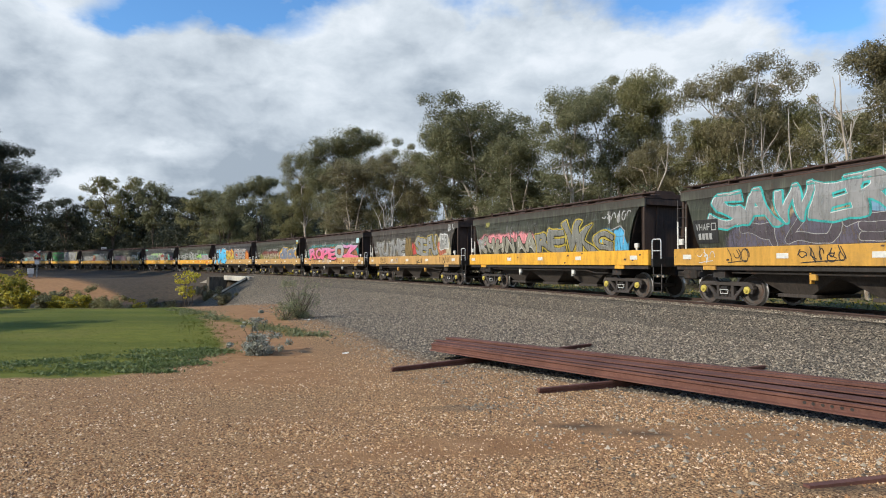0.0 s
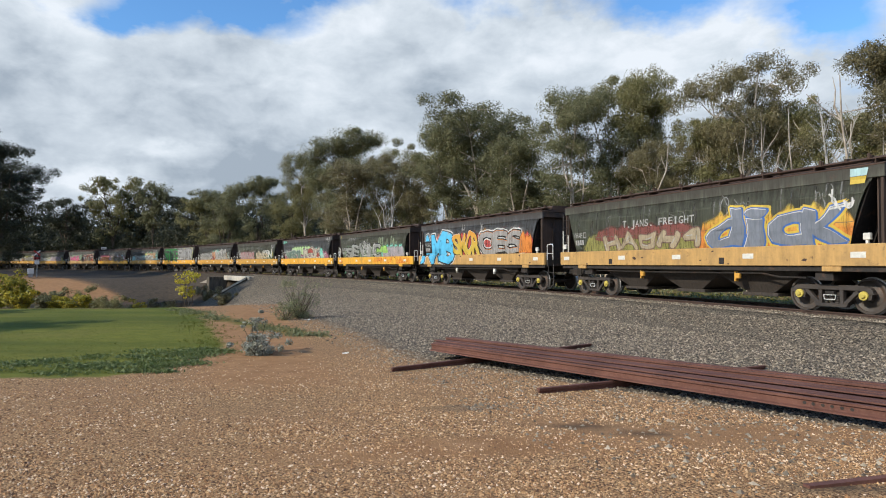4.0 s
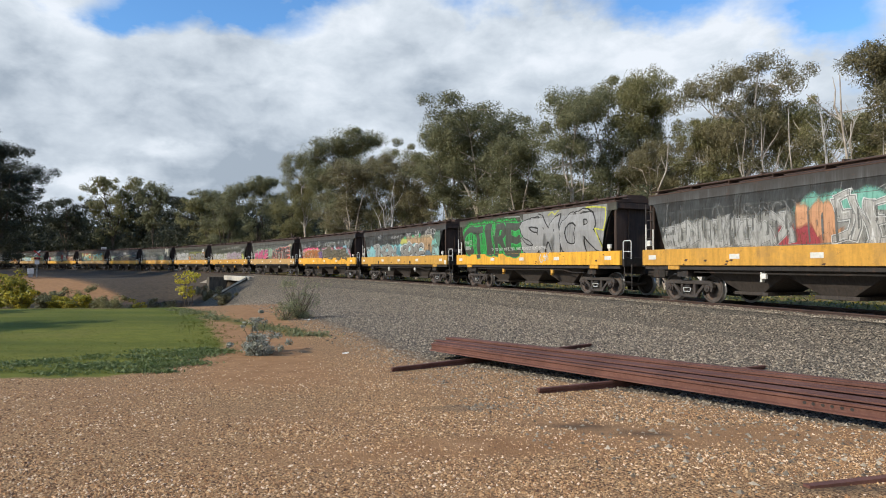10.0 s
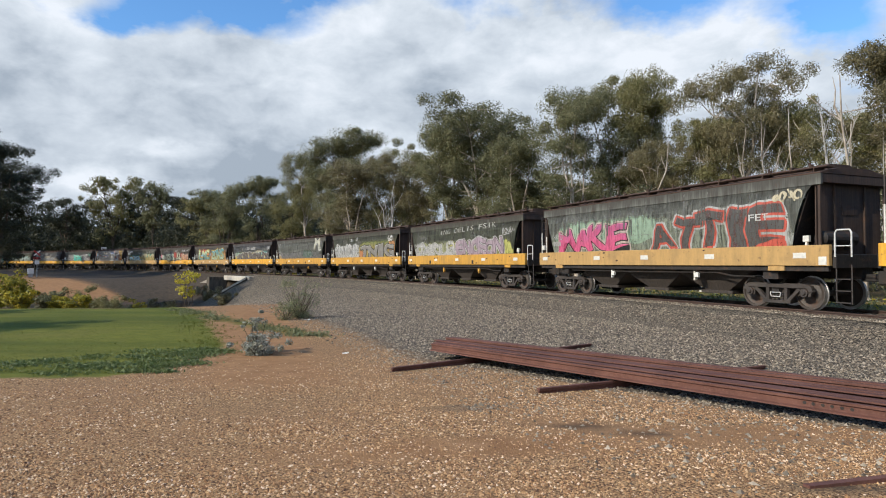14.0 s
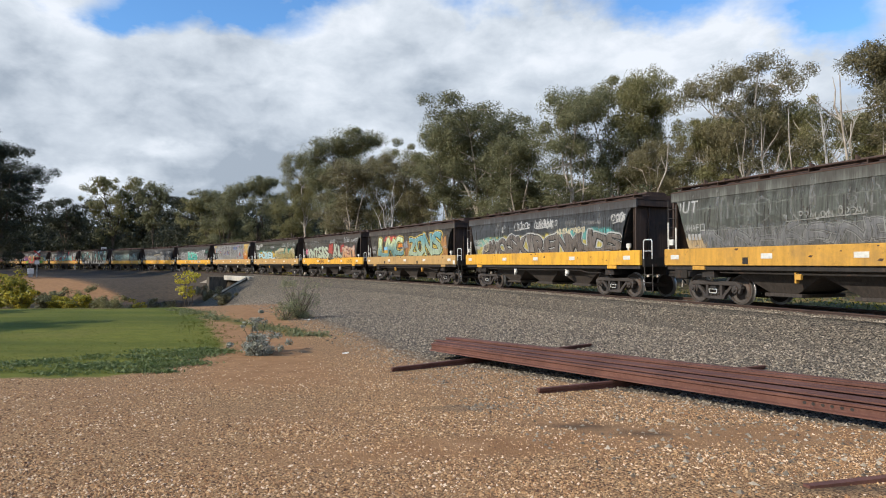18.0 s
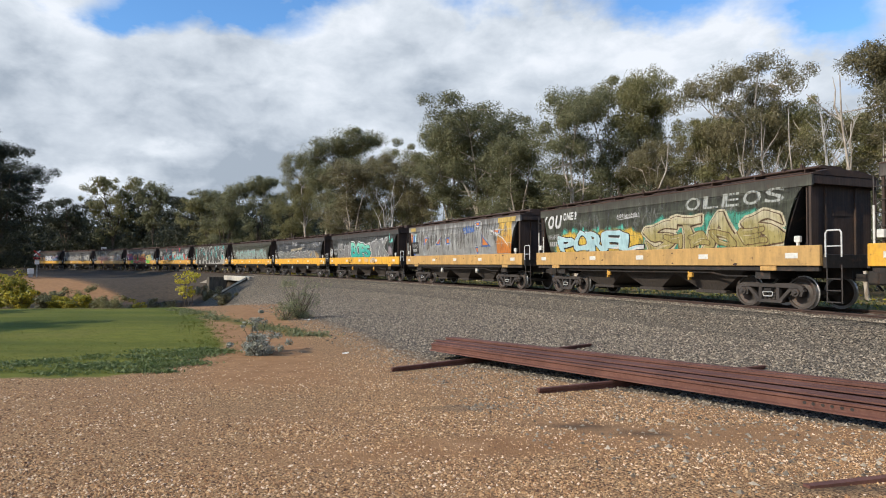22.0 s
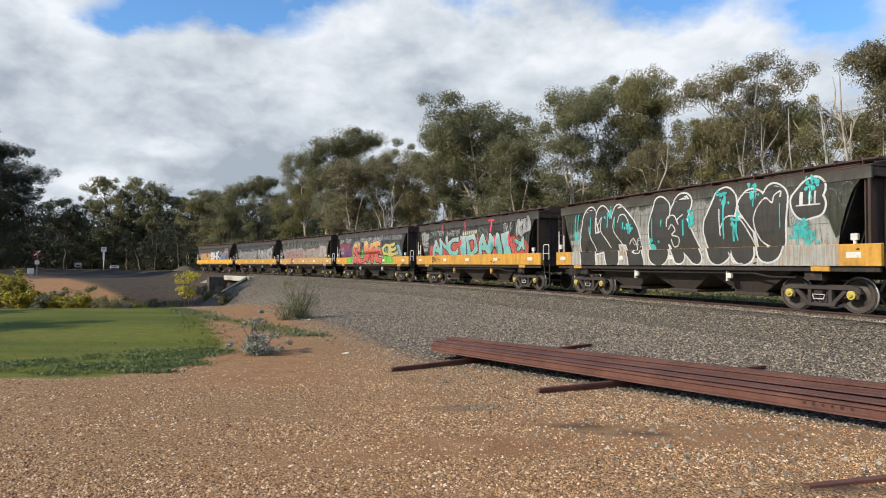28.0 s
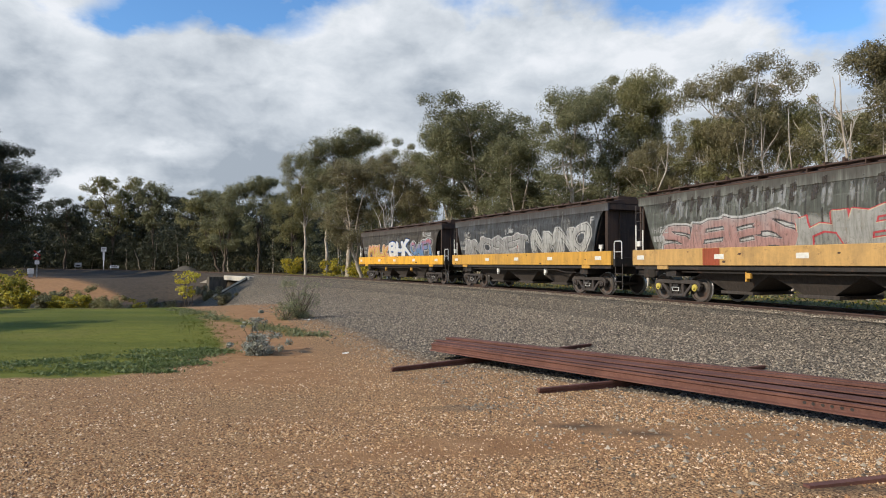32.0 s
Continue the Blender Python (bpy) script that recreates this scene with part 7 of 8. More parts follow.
def gum_meshes(seed, height=15.0, spread=4.5, base=0.42, clumps=46, per=420, size=0.165, lean=0.0, forks=3, clump_r=1.22, r0=0.20):
    """Wood and crown of a gum tree, each as a mesh."""
    rnd, rg = random.Random(seed), np.random.default_rng(seed)
    vs, fs = [], []
    top = Vector((lean * height + rnd.uniform(-0.5, 0.5), rnd.uniform(-0.5, 0.5), height * base))
    trunk = bend(rnd, Vector((0, 0, -0.4)), top, 5, 0.22)
    limb(vs, fs, trunk, [r0 * (1.25 - 0.5 * i / 5) for i in range(6)], 7)
    mains, cents, rads = [], [], []
    for k in range(forks):
        a = 6.2832 * (k + rnd.uniform(-0.3, 0.3)) / forks
        rr = spread * rnd.uniform(0.3, 0.6)
        tip = Vector((top.x + math.cos(a) * rr, math.sin(a) * rr, height * rnd.uniform(0.74, 0.93)))
        start = trunk[rnd.choice((3, 4, 5))]
        pts = bend(rnd, start, tip, 5, 0.35)
        limb(vs, fs, pts, [r0 * (0.62 - 0.1 * i) for i in range(6)], 6)
        mains.append(pts)
    for k in range(clumps):
        pts = mains[k % forks]
        i = rnd.choice((1, 2, 3, 4, 5, 5))
        a, e = rnd.uniform(0, 6.2832), rnd.uniform(-0.25, 0.9)
        rr = spread * (rnd.uniform(0.22, 0.62) if i < 5 else rnd.uniform(0.08, 0.4))
        c = pts[i] + Vector((math.cos(a) * rr, math.sin(a) * rr, rr * e))
        c.z = min(c.z, height - 0.8)
        c.z = max(c.z, height * 0.25)
        tw = bend(rnd, pts[i], c, 3, 0.22)
        limb(vs, fs, tw, [r0 * 0.26, r0 * 0.19, r0 * 0.12, r0 * 0.05], 4)
        cents.append(tuple(c)), rads.append(clump_r * rnd.uniform(0.6, 1.15))
        for _ in range(rnd.choice((1, 1, 2))):
            c2 = c + Vector((rnd.uniform(-1.2, 1.2), rnd.uniform(-1.2, 1.2), rnd.uniform(-0.5, 0.6))) * clump_r
            c2.z = min(c2.z, height - 0.5)
            cents.append(tuple(c2)), rads.append(clump_r * rnd.uniform(0.45, 0.85))
    v, f = leaf_cloud(rg, cents, rads, per, size)
    return mesh_of("wood", vs, fs, None, True), mesh_of("crown", v, f)


def make_tree(wood, crown, bark_m, leaf_m, label, at, group="woodland gums", name="gum_tree"):
    t = thing(name, label, "tree", group, at)
    for nm, me, mt in (("trunk", wood, bark_m), ("crown", crown, leaf_m)):
        if me is None:
            continue
        o = part(nm, me, None, t)
        if not me.materials:
            me.materials.append(mt)
        o.material_slots[0].link = "OBJECT"
        o.material_slots[0].material = mt
    return t


KINDS = [(11, 15, 5.0, 0.36, 50, 3, 0.0), (12, 15, 4.4, 0.46, 42, 4, 0.0), (13, 15, 5.8, 0.30, 54, 4, 0.0), (14, 15, 3.8, 0.50, 36, 3, 0.0), (15, 15, 5.0, 0.26, 54, 4, 0.06), (16, 15, 4.6, 0.40, 44, 3, -0.07)]
GUMS = [gum_meshes(a, b, c, d, e, forks=f, lean=g) for a, b, c, d, e, f, g in KINDS]
FAR_GUMS = [gum_meshes(a, b, c, d, e, 70, 0.40, forks=f, lean=g) for a, b, c, d, e, f, g in KINDS]
LEAFNAMES = ("dark green gum tree with pale limbs", "olive-green gum tree with pale limbs", "bronze-leaved gum tree with thin pale stems", "gum tree with green leaves darkened for shade", "olive gum tree with leaves toned down for shade")


def plant(k, x, y, h, leaf=0, wide=1.0, turn=None, bark_m=None, far=False):
    rnd = random.Random(k * 131 + int(x * 7) + int(y * 3))
    w, c = (FAR_GUMS if far or y > 110 else GUMS)[k % len(GUMS)]
    s = h / 15.0
    m = pose(x, y, land_z(x, y), 0, 0, rnd.uniform(0, 360) if turn is None else turn) @ Matrix.Diagonal((s * wide, s * wide, s, 1))
    t = make_tree(w, c, bark_m or BARK, LEAF[leaf], LEAFNAMES[leaf], None)
    t.matrix_basis = m
    return t


# the tall gums that make the skyline: kind, x, y, height, leaves, width
EDGE_GUMS = [(0, 27.8, 38.0, 15.5, 2, 1.0), (3, 21.6, 38.5, 12.4, 1, 0.75), (2, 18.6, 39.0, 14.5, 2, 0.8), (0, 17.3, 40.5, 11.4, 1, 0.8), (2, 18.0, 46.0, 9.4, 2, 1.2),
             (1, 15.4, 47.0, 16.8, 1, 0.7), (5, 12.4, 47.5, 16.8, 1, 0.8), (0, 9.7, 45.0, 14.9, 0, 0.85), (2, 14.5, 42.0, 10.2, 2, 0.75),
             (3, 30.5, 47.0, 13.5, 1, 1.0), (1, 35.0, 41.0, 14.5, 2, 1.1)]
TALL_GUMS = [(2, 8.8, 54.0, 9.6, 1, 1.2), (4, 11.6, 55.0, 9.4, 0, 1.2), (2, 3.2, 56.0, 16.4, 0, 1.05), (1, 0.6, 58.0, 15.6, 0, 0.95),
             (4, 6.9, 50.0, 12.6, 0, 0.95), (3, 5.8, 60.0, 16.0, 1, 0.9), (0, -10.6, 70.0, 17.2, 0, 1.1), (5, -4.9, 68.0, 14.6, 1, 0.9),
             (4, -8.0, 62.0, 12.6, 2, 1.1), (2, -2.6, 62.0, 12.5, 2, 1.0), (1, -18.5, 84.0, 16.8, 1, 0.75), (3, -15.0, 80.0, 15.5, 0, 0.9)]
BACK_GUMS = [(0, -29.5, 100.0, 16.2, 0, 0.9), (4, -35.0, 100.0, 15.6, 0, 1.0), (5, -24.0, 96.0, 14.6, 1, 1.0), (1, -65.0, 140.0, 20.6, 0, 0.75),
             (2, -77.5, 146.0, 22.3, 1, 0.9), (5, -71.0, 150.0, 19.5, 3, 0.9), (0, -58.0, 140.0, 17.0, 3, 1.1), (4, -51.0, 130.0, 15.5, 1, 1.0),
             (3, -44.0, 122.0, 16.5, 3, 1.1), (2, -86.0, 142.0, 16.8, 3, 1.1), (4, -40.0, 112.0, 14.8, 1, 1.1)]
for k, x, y, h, lf, wd in EDGE_GUMS + TALL_GUMS + BACK_GUMS:
    plant(k, x, y, h, lf, wd, bark_m=BARKD if y > 95 else None)


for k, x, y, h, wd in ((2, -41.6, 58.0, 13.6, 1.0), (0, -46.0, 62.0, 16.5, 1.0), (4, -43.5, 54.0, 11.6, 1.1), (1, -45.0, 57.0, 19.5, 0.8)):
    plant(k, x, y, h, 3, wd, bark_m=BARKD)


# gums added out of view past the lawn, to throw shade across it
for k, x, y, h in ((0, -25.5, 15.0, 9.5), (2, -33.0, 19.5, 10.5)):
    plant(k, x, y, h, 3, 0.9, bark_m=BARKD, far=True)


# tall gums added out of view, to shade the far end of the line
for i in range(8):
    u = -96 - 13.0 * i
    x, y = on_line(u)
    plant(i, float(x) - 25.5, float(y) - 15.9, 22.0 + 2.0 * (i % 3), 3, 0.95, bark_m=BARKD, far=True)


def back_rows():
    """Further rows of the wood behind the skyline gums."""
    rnd = random.Random(5)
    for i in range(66):
        u = -290 + i * 4.9 + rnd.uniform(-2, 2)
        off = rnd.choice((22, 32, 44)) + rnd.uniform(-5, 6)
        x, y = on_line(u, off)
        h = rnd.uniform(8.0, 11.5) * (1.0 + 0.25 * (y > 90))
        plant(rnd.randrange(6), float(x), float(y), h, rnd.choice((0, 1, 1, 2) if u > -80 else (0, 1, 4, 4)), rnd.uniform(0.9, 1.25), bark_m=rnd.choice((BARK, BARK, BARKD)), far=True)


back_rows()


def far_wood():
    """Dense wood behind the rows, and the scrub below them, as leaves in one mesh each."""
    rg = np.random.default_rng(8)

    def band(count, u0, u1, o0, o1, z0, z1, per, r, size, name, label, leaf):
        u = u0 + (u1 - u0) * rg.random(count)
        o = o0 + (o1 - o0) * rg.random(count)
        x, y = on_line(u, o)
        top = z1 * (0.7 + 0.3 * np.sin(u * 0.31) * np.cos(u * 0.13 + 1.0))
        z = z0 + (top - z0) * rg.random(count) ** 0.8
        v, f = leaf_cloud(rg, np.stack([x, y, z], 1), r * (0.6 + 0.8 * rg.random(count)), per, size)
        tagged(new(name, mesh_of(name, v, f, leaf)), label, "woods", kind="stuff")

    band(2500, -420, 60, 44, 72, 0.2, 13.0, 34, 1.9, 0.85, "far_wood", "dense grey-green eucalypt wood in the distance", LEAF[0])
    band(900, -300, 40, 12, 40, 0.1, 2.8, 40, 1.0, 0.42, "understorey", "olive-brown scrub beneath the gum trees", LEAF[2])
    band(3000, -330, -78, 12, 42, 0.2, 13.0, 34, 1.7, 0.7, "far_wood", "wood beyond the level crossing, leaves darkened for shade", LEAF[3])
    band(1500, -80, 45, 9, 22, 0.2, 7.5, 40, 0.9, 0.34, "wood_edge", "olive saplings and scrub behind the line, toned down for shade", LEAF[4])
    band(1300, -180, -78, 9, 20, 0.2, 9.5, 40, 1.1, 0.42, "wood_edge", "saplings and scrub along the far line, darkened for shade", LEAF[3])
    # the wood that closes the view beyond the crossing
    n = 1700
    x, y = -160 + 112 * rg.random(n), 150 + 40 * rg.random(n)
    z = 0.3 + (17.0 * (0.8 + 0.2 * np.sin(x * 0.4) * np.cos(x * 0.17)) - 0.3) * rg.random(n) ** 0.85
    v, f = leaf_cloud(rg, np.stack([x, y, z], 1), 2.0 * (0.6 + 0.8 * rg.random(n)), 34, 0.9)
    tagged(new("far_wood", mesh_of("far_wood", v, f, LEAF[3])), "wood closing the view behind the crossing, leaves darkened for shade", "woods", kind="stuff")
    # thin stems among the trees
    rnd = random.Random(9)
    vs, fs = [], []
    for _ in range(260):
        u, o = rnd.uniform(-300, 30), rnd.uniform(10, 48)
        x, y = on_line(u, o)
        a = Vector((float(x), float(y), -0.5))
        b = a + Vector((rnd.uniform(-1.2, 1.2), rnd.uniform(-1.2, 1.2), rnd.uniform(4.5, 9.5)))
        r = rnd.uniform(0.05, 0.12)
        limb(vs, fs, bend(rnd, a, b, 4, 0.2), [r, r * 0.85, r * 0.7, r * 0.5, r * 0.25], 5)
    for _ in range(70):
        u, o = rnd.uniform(-62, 22), rnd.uniform(8, 17)
        x, y = on_line(u, o)
        a = Vector((float(x), float(y), -0.4))
        b = a + Vector((rnd.uniform(-2.2, 2.2), rnd.uniform(-1.5, 1.5), rnd.uniform(5.5, 10.5)))
        r = rnd.uniform(0.05, 0.11)
        pts = bend(rnd, a, b, 5, 0.35)
        limb(vs, fs, pts, [r, r * 0.9, r * 0.75, r * 0.6, r * 0.42, r * 0.2], 5)
        for _ in range(3):
            q = pts[rnd.choice((2, 3, 4))]
            limb(vs, fs, bend(rnd, q, q + Vector((rnd.uniform(-1.6, 1.6), rnd.uniform(-1, 1), rnd.uniform(0.8, 2.4))), 3, 0.15), [r * 0.45, r * 0.35, r * 0.22, r * 0.1], 4)
    tagged(new("saplings", mesh_of("saplings", vs, fs, BARK, True)), "slender pale gum stems in the wood", "woods", kind="stuff")


far_wood()


def bare_tree(x, y, h, seed, label, mat=None):
    rnd = random.Random(seed)
    vs, fs = [], []
    top = Vector((rnd.uniform(-0.6, 0.6), 0, h * 0.55))
    tr = bend(rnd, Vector((0, 0, -0.3)), top, 4, 0.15)
    limb(vs, fs, tr, [0.10, 0.09, 0.08, 0.065, 0.055], 6)
    for k in range(9):
        s = tr[rnd.choice((1, 2, 3, 4))]
        e = s + Vector((rnd.uniform(-1.6, 1.6), rnd.uniform(-1.2, 1.2), rnd.uniform(1.5, h - s.z)))
        br = bend(rnd, s, e, 4, 0.2)
        limb(vs, fs, br, [0.045, 0.036, 0.027, 0.018, 0.010], 5)
        for _ in range(3):
            q = br[rnd.choice((1, 2, 3))]
            limb(vs, fs, bend(rnd, q, q + Vector((rnd.uniform(-0.9, 0.9), rnd.uniform(-0.7, 0.7), rnd.uniform(0.4, 1.5))), 2, 0.08), [0.02, 0.014, 0.007], 4)
    t = thing("dead_tree", label, "tree", at=pose(x, y, land_z(x, y)))
    part("trunk", mesh_of("trunk", vs, fs, mat or BARKW, True), None, t)


bare_tree(22.6, 36.0, 12.0, 3, "bleached leafless gum tree with many thin branches")
bare_tree(26.0, 36.5, 11.0, 4, "bleached leafless gum tree leaning among the green ones")
bare_tree(14.2, 34.5, 6.2, 5, "small dead pale tree behind the line")
bare_tree(-4.6, 52.0, 8.5, 6, "dead pale gum with forked limbs")


# ---- the yard ----
def rail_bar(a, b, parent, name="rail", holes=False, flip=False):
    """One steel rail from a to b."""
    a, b = Vector(a), Vector(b)
    d = b - a
    bm = bmesh.new()
    prof = rail_outline(0.158, 0.14)
    if flip:
        prof = [(x, 0.158 - z) for x, z in prof]
    prism(bm, prof, "x", 0, d.length)
    bolts = []
    if holes:
        for s in (0.0, 0.15, 0.31, 0.46, 0.62, 0.78):
            bolts.append(rod(bmesh.new(), (holes + 0.7 * s, -0.018, 0.08), (holes + 0.7 * s, -0.0125, 0.08), 0.022, 10))
    o = part(name, bm, RAILRUST, parent)
    for b in bolts:
        part("bolt_hole", b, DARK, o)
    o.matrix_basis = Matrix.Translation(a) @ d.to_track_quat("X", "Z").to_matrix().to_4x4()
    return o


def make_stack():
    for a, b, lab in (((-0.98, 11.98), (3.75, 15.9), "rusty steel rail laid crosswise as a bearer"), ((1.48, 9.73), (6.3, 12.3), "rusty steel rail bearer on the gravel")):
        t = thing("bearer_rail", lab, "rail", "bearers under the rail stack")
        za, zb = land_z(*a) - 0.075, land_z(*b) - 0.085
        rail_bar((*a, za), (*b, zb), t)
    t = thing("bearer_rail", "rusty steel rail bearer half sunk in gravel", "rail", "bearers under the rail stack")
    rail_bar((3.0, 5.2, land_z(3.0, 5.2) - 0.135), (8.9, 7.0, land_z(8.9, 7.0) - 0.11), t)
    st = thing("rail_stack", "stack of rust-brown used rails lying on bearers", "rails")
    n = 7
    for i in range(n):
        q = i / (n - 1)
        ax, ay = -0.34 + 0.45 * q, 14.10 + 0.80 * q
        bx, by = 5.38 + 0.95 * q, 7.59 + 1.25 * q
        e = random.Random(i).uniform(-0.15, 0.2) + (0.25 if i in (1, 4) else 0.0)
        dx, dy = (bx - ax) / 8.6, (by - ay) / 8.6
        z = -0.665 + (0.0, 0.012, -0.006, 0.016, 0.004, 0.05, 0.045)[i]
        rail_bar((ax + dx * e, ay + dy * e, z), (bx + dx * 4.2, by + dy * 4.2, z + 0.05), st, holes=(7.6 if i == 0 else False), flip=i in (1, 2, 3, 4, 6))


make_stack()


def scrap(x, y, w, turn):
    """A crumpled bit of white paper."""
    bm = bmesh.new()
    rg = random.Random(int(w * 1000))
    bmesh.ops.create_grid(bm, x_segments=4, y_segments=3, size=0.5)
    for v in bm.verts:
        v.co = Vector((v.co.x * w, v.co.y * w * 0.6, 0.02 + rg.uniform(0, 0.25) * w))
    bmesh.ops.solidify(bm, geom=bm.faces[:], thickness=0.003)
    t = thing("paper_scrap", "crumpled scrap of white paper on the gravel", "litter", at=pose(x, y, land_z(x, y), 0, 0, turn))
    part("sheet", bm, WHITEP, t)


scrap(-2.28, 14.7, 0.16, 20), scrap(-5.0, 23.2, 0.22, 60)


def make_shrub(name, label, x, y, h, w, leaf, stems=7, clumps=16, per=90, size=0.09, seed=1, wood=None, z=None, group="", thin=0.5, pick=(1, 2, 3, 3), tight=1.0):
    rnd, rg = random.Random(seed), np.random.default_rng(seed)
    vs, fs, cents, rads = [], [], [], []
    for k in range(stems):
        a, r = 6.28 * k / stems + rnd.uniform(-0.3, 0.3), w * rnd.uniform(0.15, 0.5)
        tip = Vector((math.cos(a) * r, math.sin(a) * r, h * rnd.uniform(0.55, 0.95)))
        pts = bend(rnd, Vector((0, 0, -0.1)), tip, 3, 0.05 * h)
        rr = 0.006 + 0.007 * h
        limb(vs, fs, pts, [rr, rr * 0.8, rr * 0.55, rr * 0.25], 5)
        for _ in range(max(1, clumps // stems)):
            p = pts[rnd.choice(pick)]
            cents.append((p.x + rnd.uniform(-0.15, 0.15) * w, p.y + rnd.uniform(-0.15, 0.15) * w, max(0.08 * h, p.z + rnd.uniform(-0.15, 0.12) * h)))
            rads.append(tight * w * rnd.uniform(0.10, 0.20))
    v, f = leaf_cloud(rg, cents, rads, per, size, 0.0, thin)
    t = thing(name, label, "bush", group, pose(x, y, land_z(x, y) if z is None else z))
    part("woody_base", mesh_of("woody_base", vs, fs, wood or BARKD, True), None, t)["kind"] = "stuff"
    part("foliage", mesh_of("foliage", v, f, leaf), None, t)
    return t


make_shrub("saltbush", "low silver-grey shrub on the bare earth", -4.30, 14.55, 0.50, 1.15, GREYLEAF, 12, 48, 60, 0.062, 2, pick=(0, 1, 1, 2, 3), tight=0.8)
make_shrub("saltbush", "thin upright silver-grey shoots on the bare earth", -4.42, 14.75, 0.98, 0.62, GREYLEAF, 7, 21, 30, 0.062, 5, pick=(1, 2, 3, 3), tight=0.9)
make_shrub("shrub", "loose open green shrub at the foot of the bank", -5.55, 24.4, 1.55, 1.9, GREENLEAF, 22, 88, 46, 0.060, 3, pick=(0, 1, 1, 2, 2, 3), tight=0.75, thin=0.36)
make_shrub("shrub", "low green shrub beside the ballast slope", -5.9, 23.6, 0.8, 1.1, GREENLEAF, 12, 36, 40, 0.06, 4, tight=0.8, thin=0.4)
WATTLES = [(-31.0, 45.0, 2.5, 2.8, -2.0), (-29.6, 44.0, 1.5, 1.8, -1.9), (-33.5, 47.0, 3.0, 3.2, -2.2), (-26.6, 45.0, 1.0, 2.0, -2.1), (-27.9, 45.2, 1.1, 1.4, -2.1)]
make_shrub("shrub", "dark olive bush behind the lawn", -27.9, 48.0, 1.7, 2.4, LEAF[1], 8, 30, 70, 0.13, 27)
for i, (x, y, h, w, z) in enumerate(WATTLES):
    make_shrub("wattle", "wattle bush covered in yellow blossom", x, y, h, w, WATTLE, 8, 40, 90, 0.13, 10 + i, z=land_z(x, y), group="yellow wattles", thin=0.8)
make_shrub("wattle", "leaning wattle with yellow blossom beside the culvert", -25.4, 62.0, 4.3, 2.7, BLOSSOM, 8, 32, 34, 0.15, 20, pick=(2, 3, 3), tight=0.9, group="yellow wattles", thin=0.8)
make_shrub("wattle", "small half-flowering wattle in the gully", -29.2, 60.0, 1.4, 1.6, WATTLE, 7, 14, 50, 0.13, 21, group="yellow wattles", thin=0.8)
make_shrub("shrub", "dark green bush in the gully", -31.5, 58.0, 1.3, 3.4, LEAF[1], 8, 30, 80, 0.2, 22)
make_shrub("shrub", "dark green bush below the dirt track", -33.2, 52.0, 1.2, 2.4, LEAF[0], 8, 30, 80, 0.2, 23)
for i, (x, y) in enumerate(((-33.2, 60.5), (-30.2, 56.0), (-28.0, 62.5), (-31.8, 63.0))):
    make_shrub("shrub", "low olive-green bush on the gully side", x, y, 0.9, 2.8, LEAF[1], 7, 26, 60, 0.15, 50 + i, group="gully bushes")
make_shrub("dry_bush", "brown dry bush at the wing wall", -23.2, 66.0, 1.7, 2.6, LEAF[2], 8, 24, 80, 0.16, 24)
make_shrub("dry_bush", "dry brown bush in the culvert mouth", -27.6, 73.2, 1.7, 2.6, LEAF[2], 8, 24, 80, 0.16, 26)
make_shrub("dry_bush", "brown dry scrub in the gully", -28.6, 63.0, 1.6, 2.8, LEAF[2], 8, 24, 80, 0.16, 25)
for i, (u, o, h, w) in enumerate([(-57, 7.0, 2.1, 3.2), (-54, 8.5, 1.5, 2.8), (-49, 6.0, 1.3, 2.6), (-46.5, 6.5, 1.5, 2.8), (-73, 9.0, 2.4, 3.4), (-77, 11.0, 1.8, 2.6), (-84, 14.0, 2.2, 3.0), (-100, 16.0, 2.4, 3.0)]):
    x, y = on_line(u, o)
    make_shrub("wattle", "wattle bush in yellow bloom beyond the track", float(x), float(y), h, w, WATTLE, 7, 28, 80, 0.15, 30 + i, group="yellow wattles", thin=0.8)


# ---- culvert ----
PALECONC = bark("pale_concrete", (0.40, 0.37, 0.31), (0.58, 0.54, 0.46))


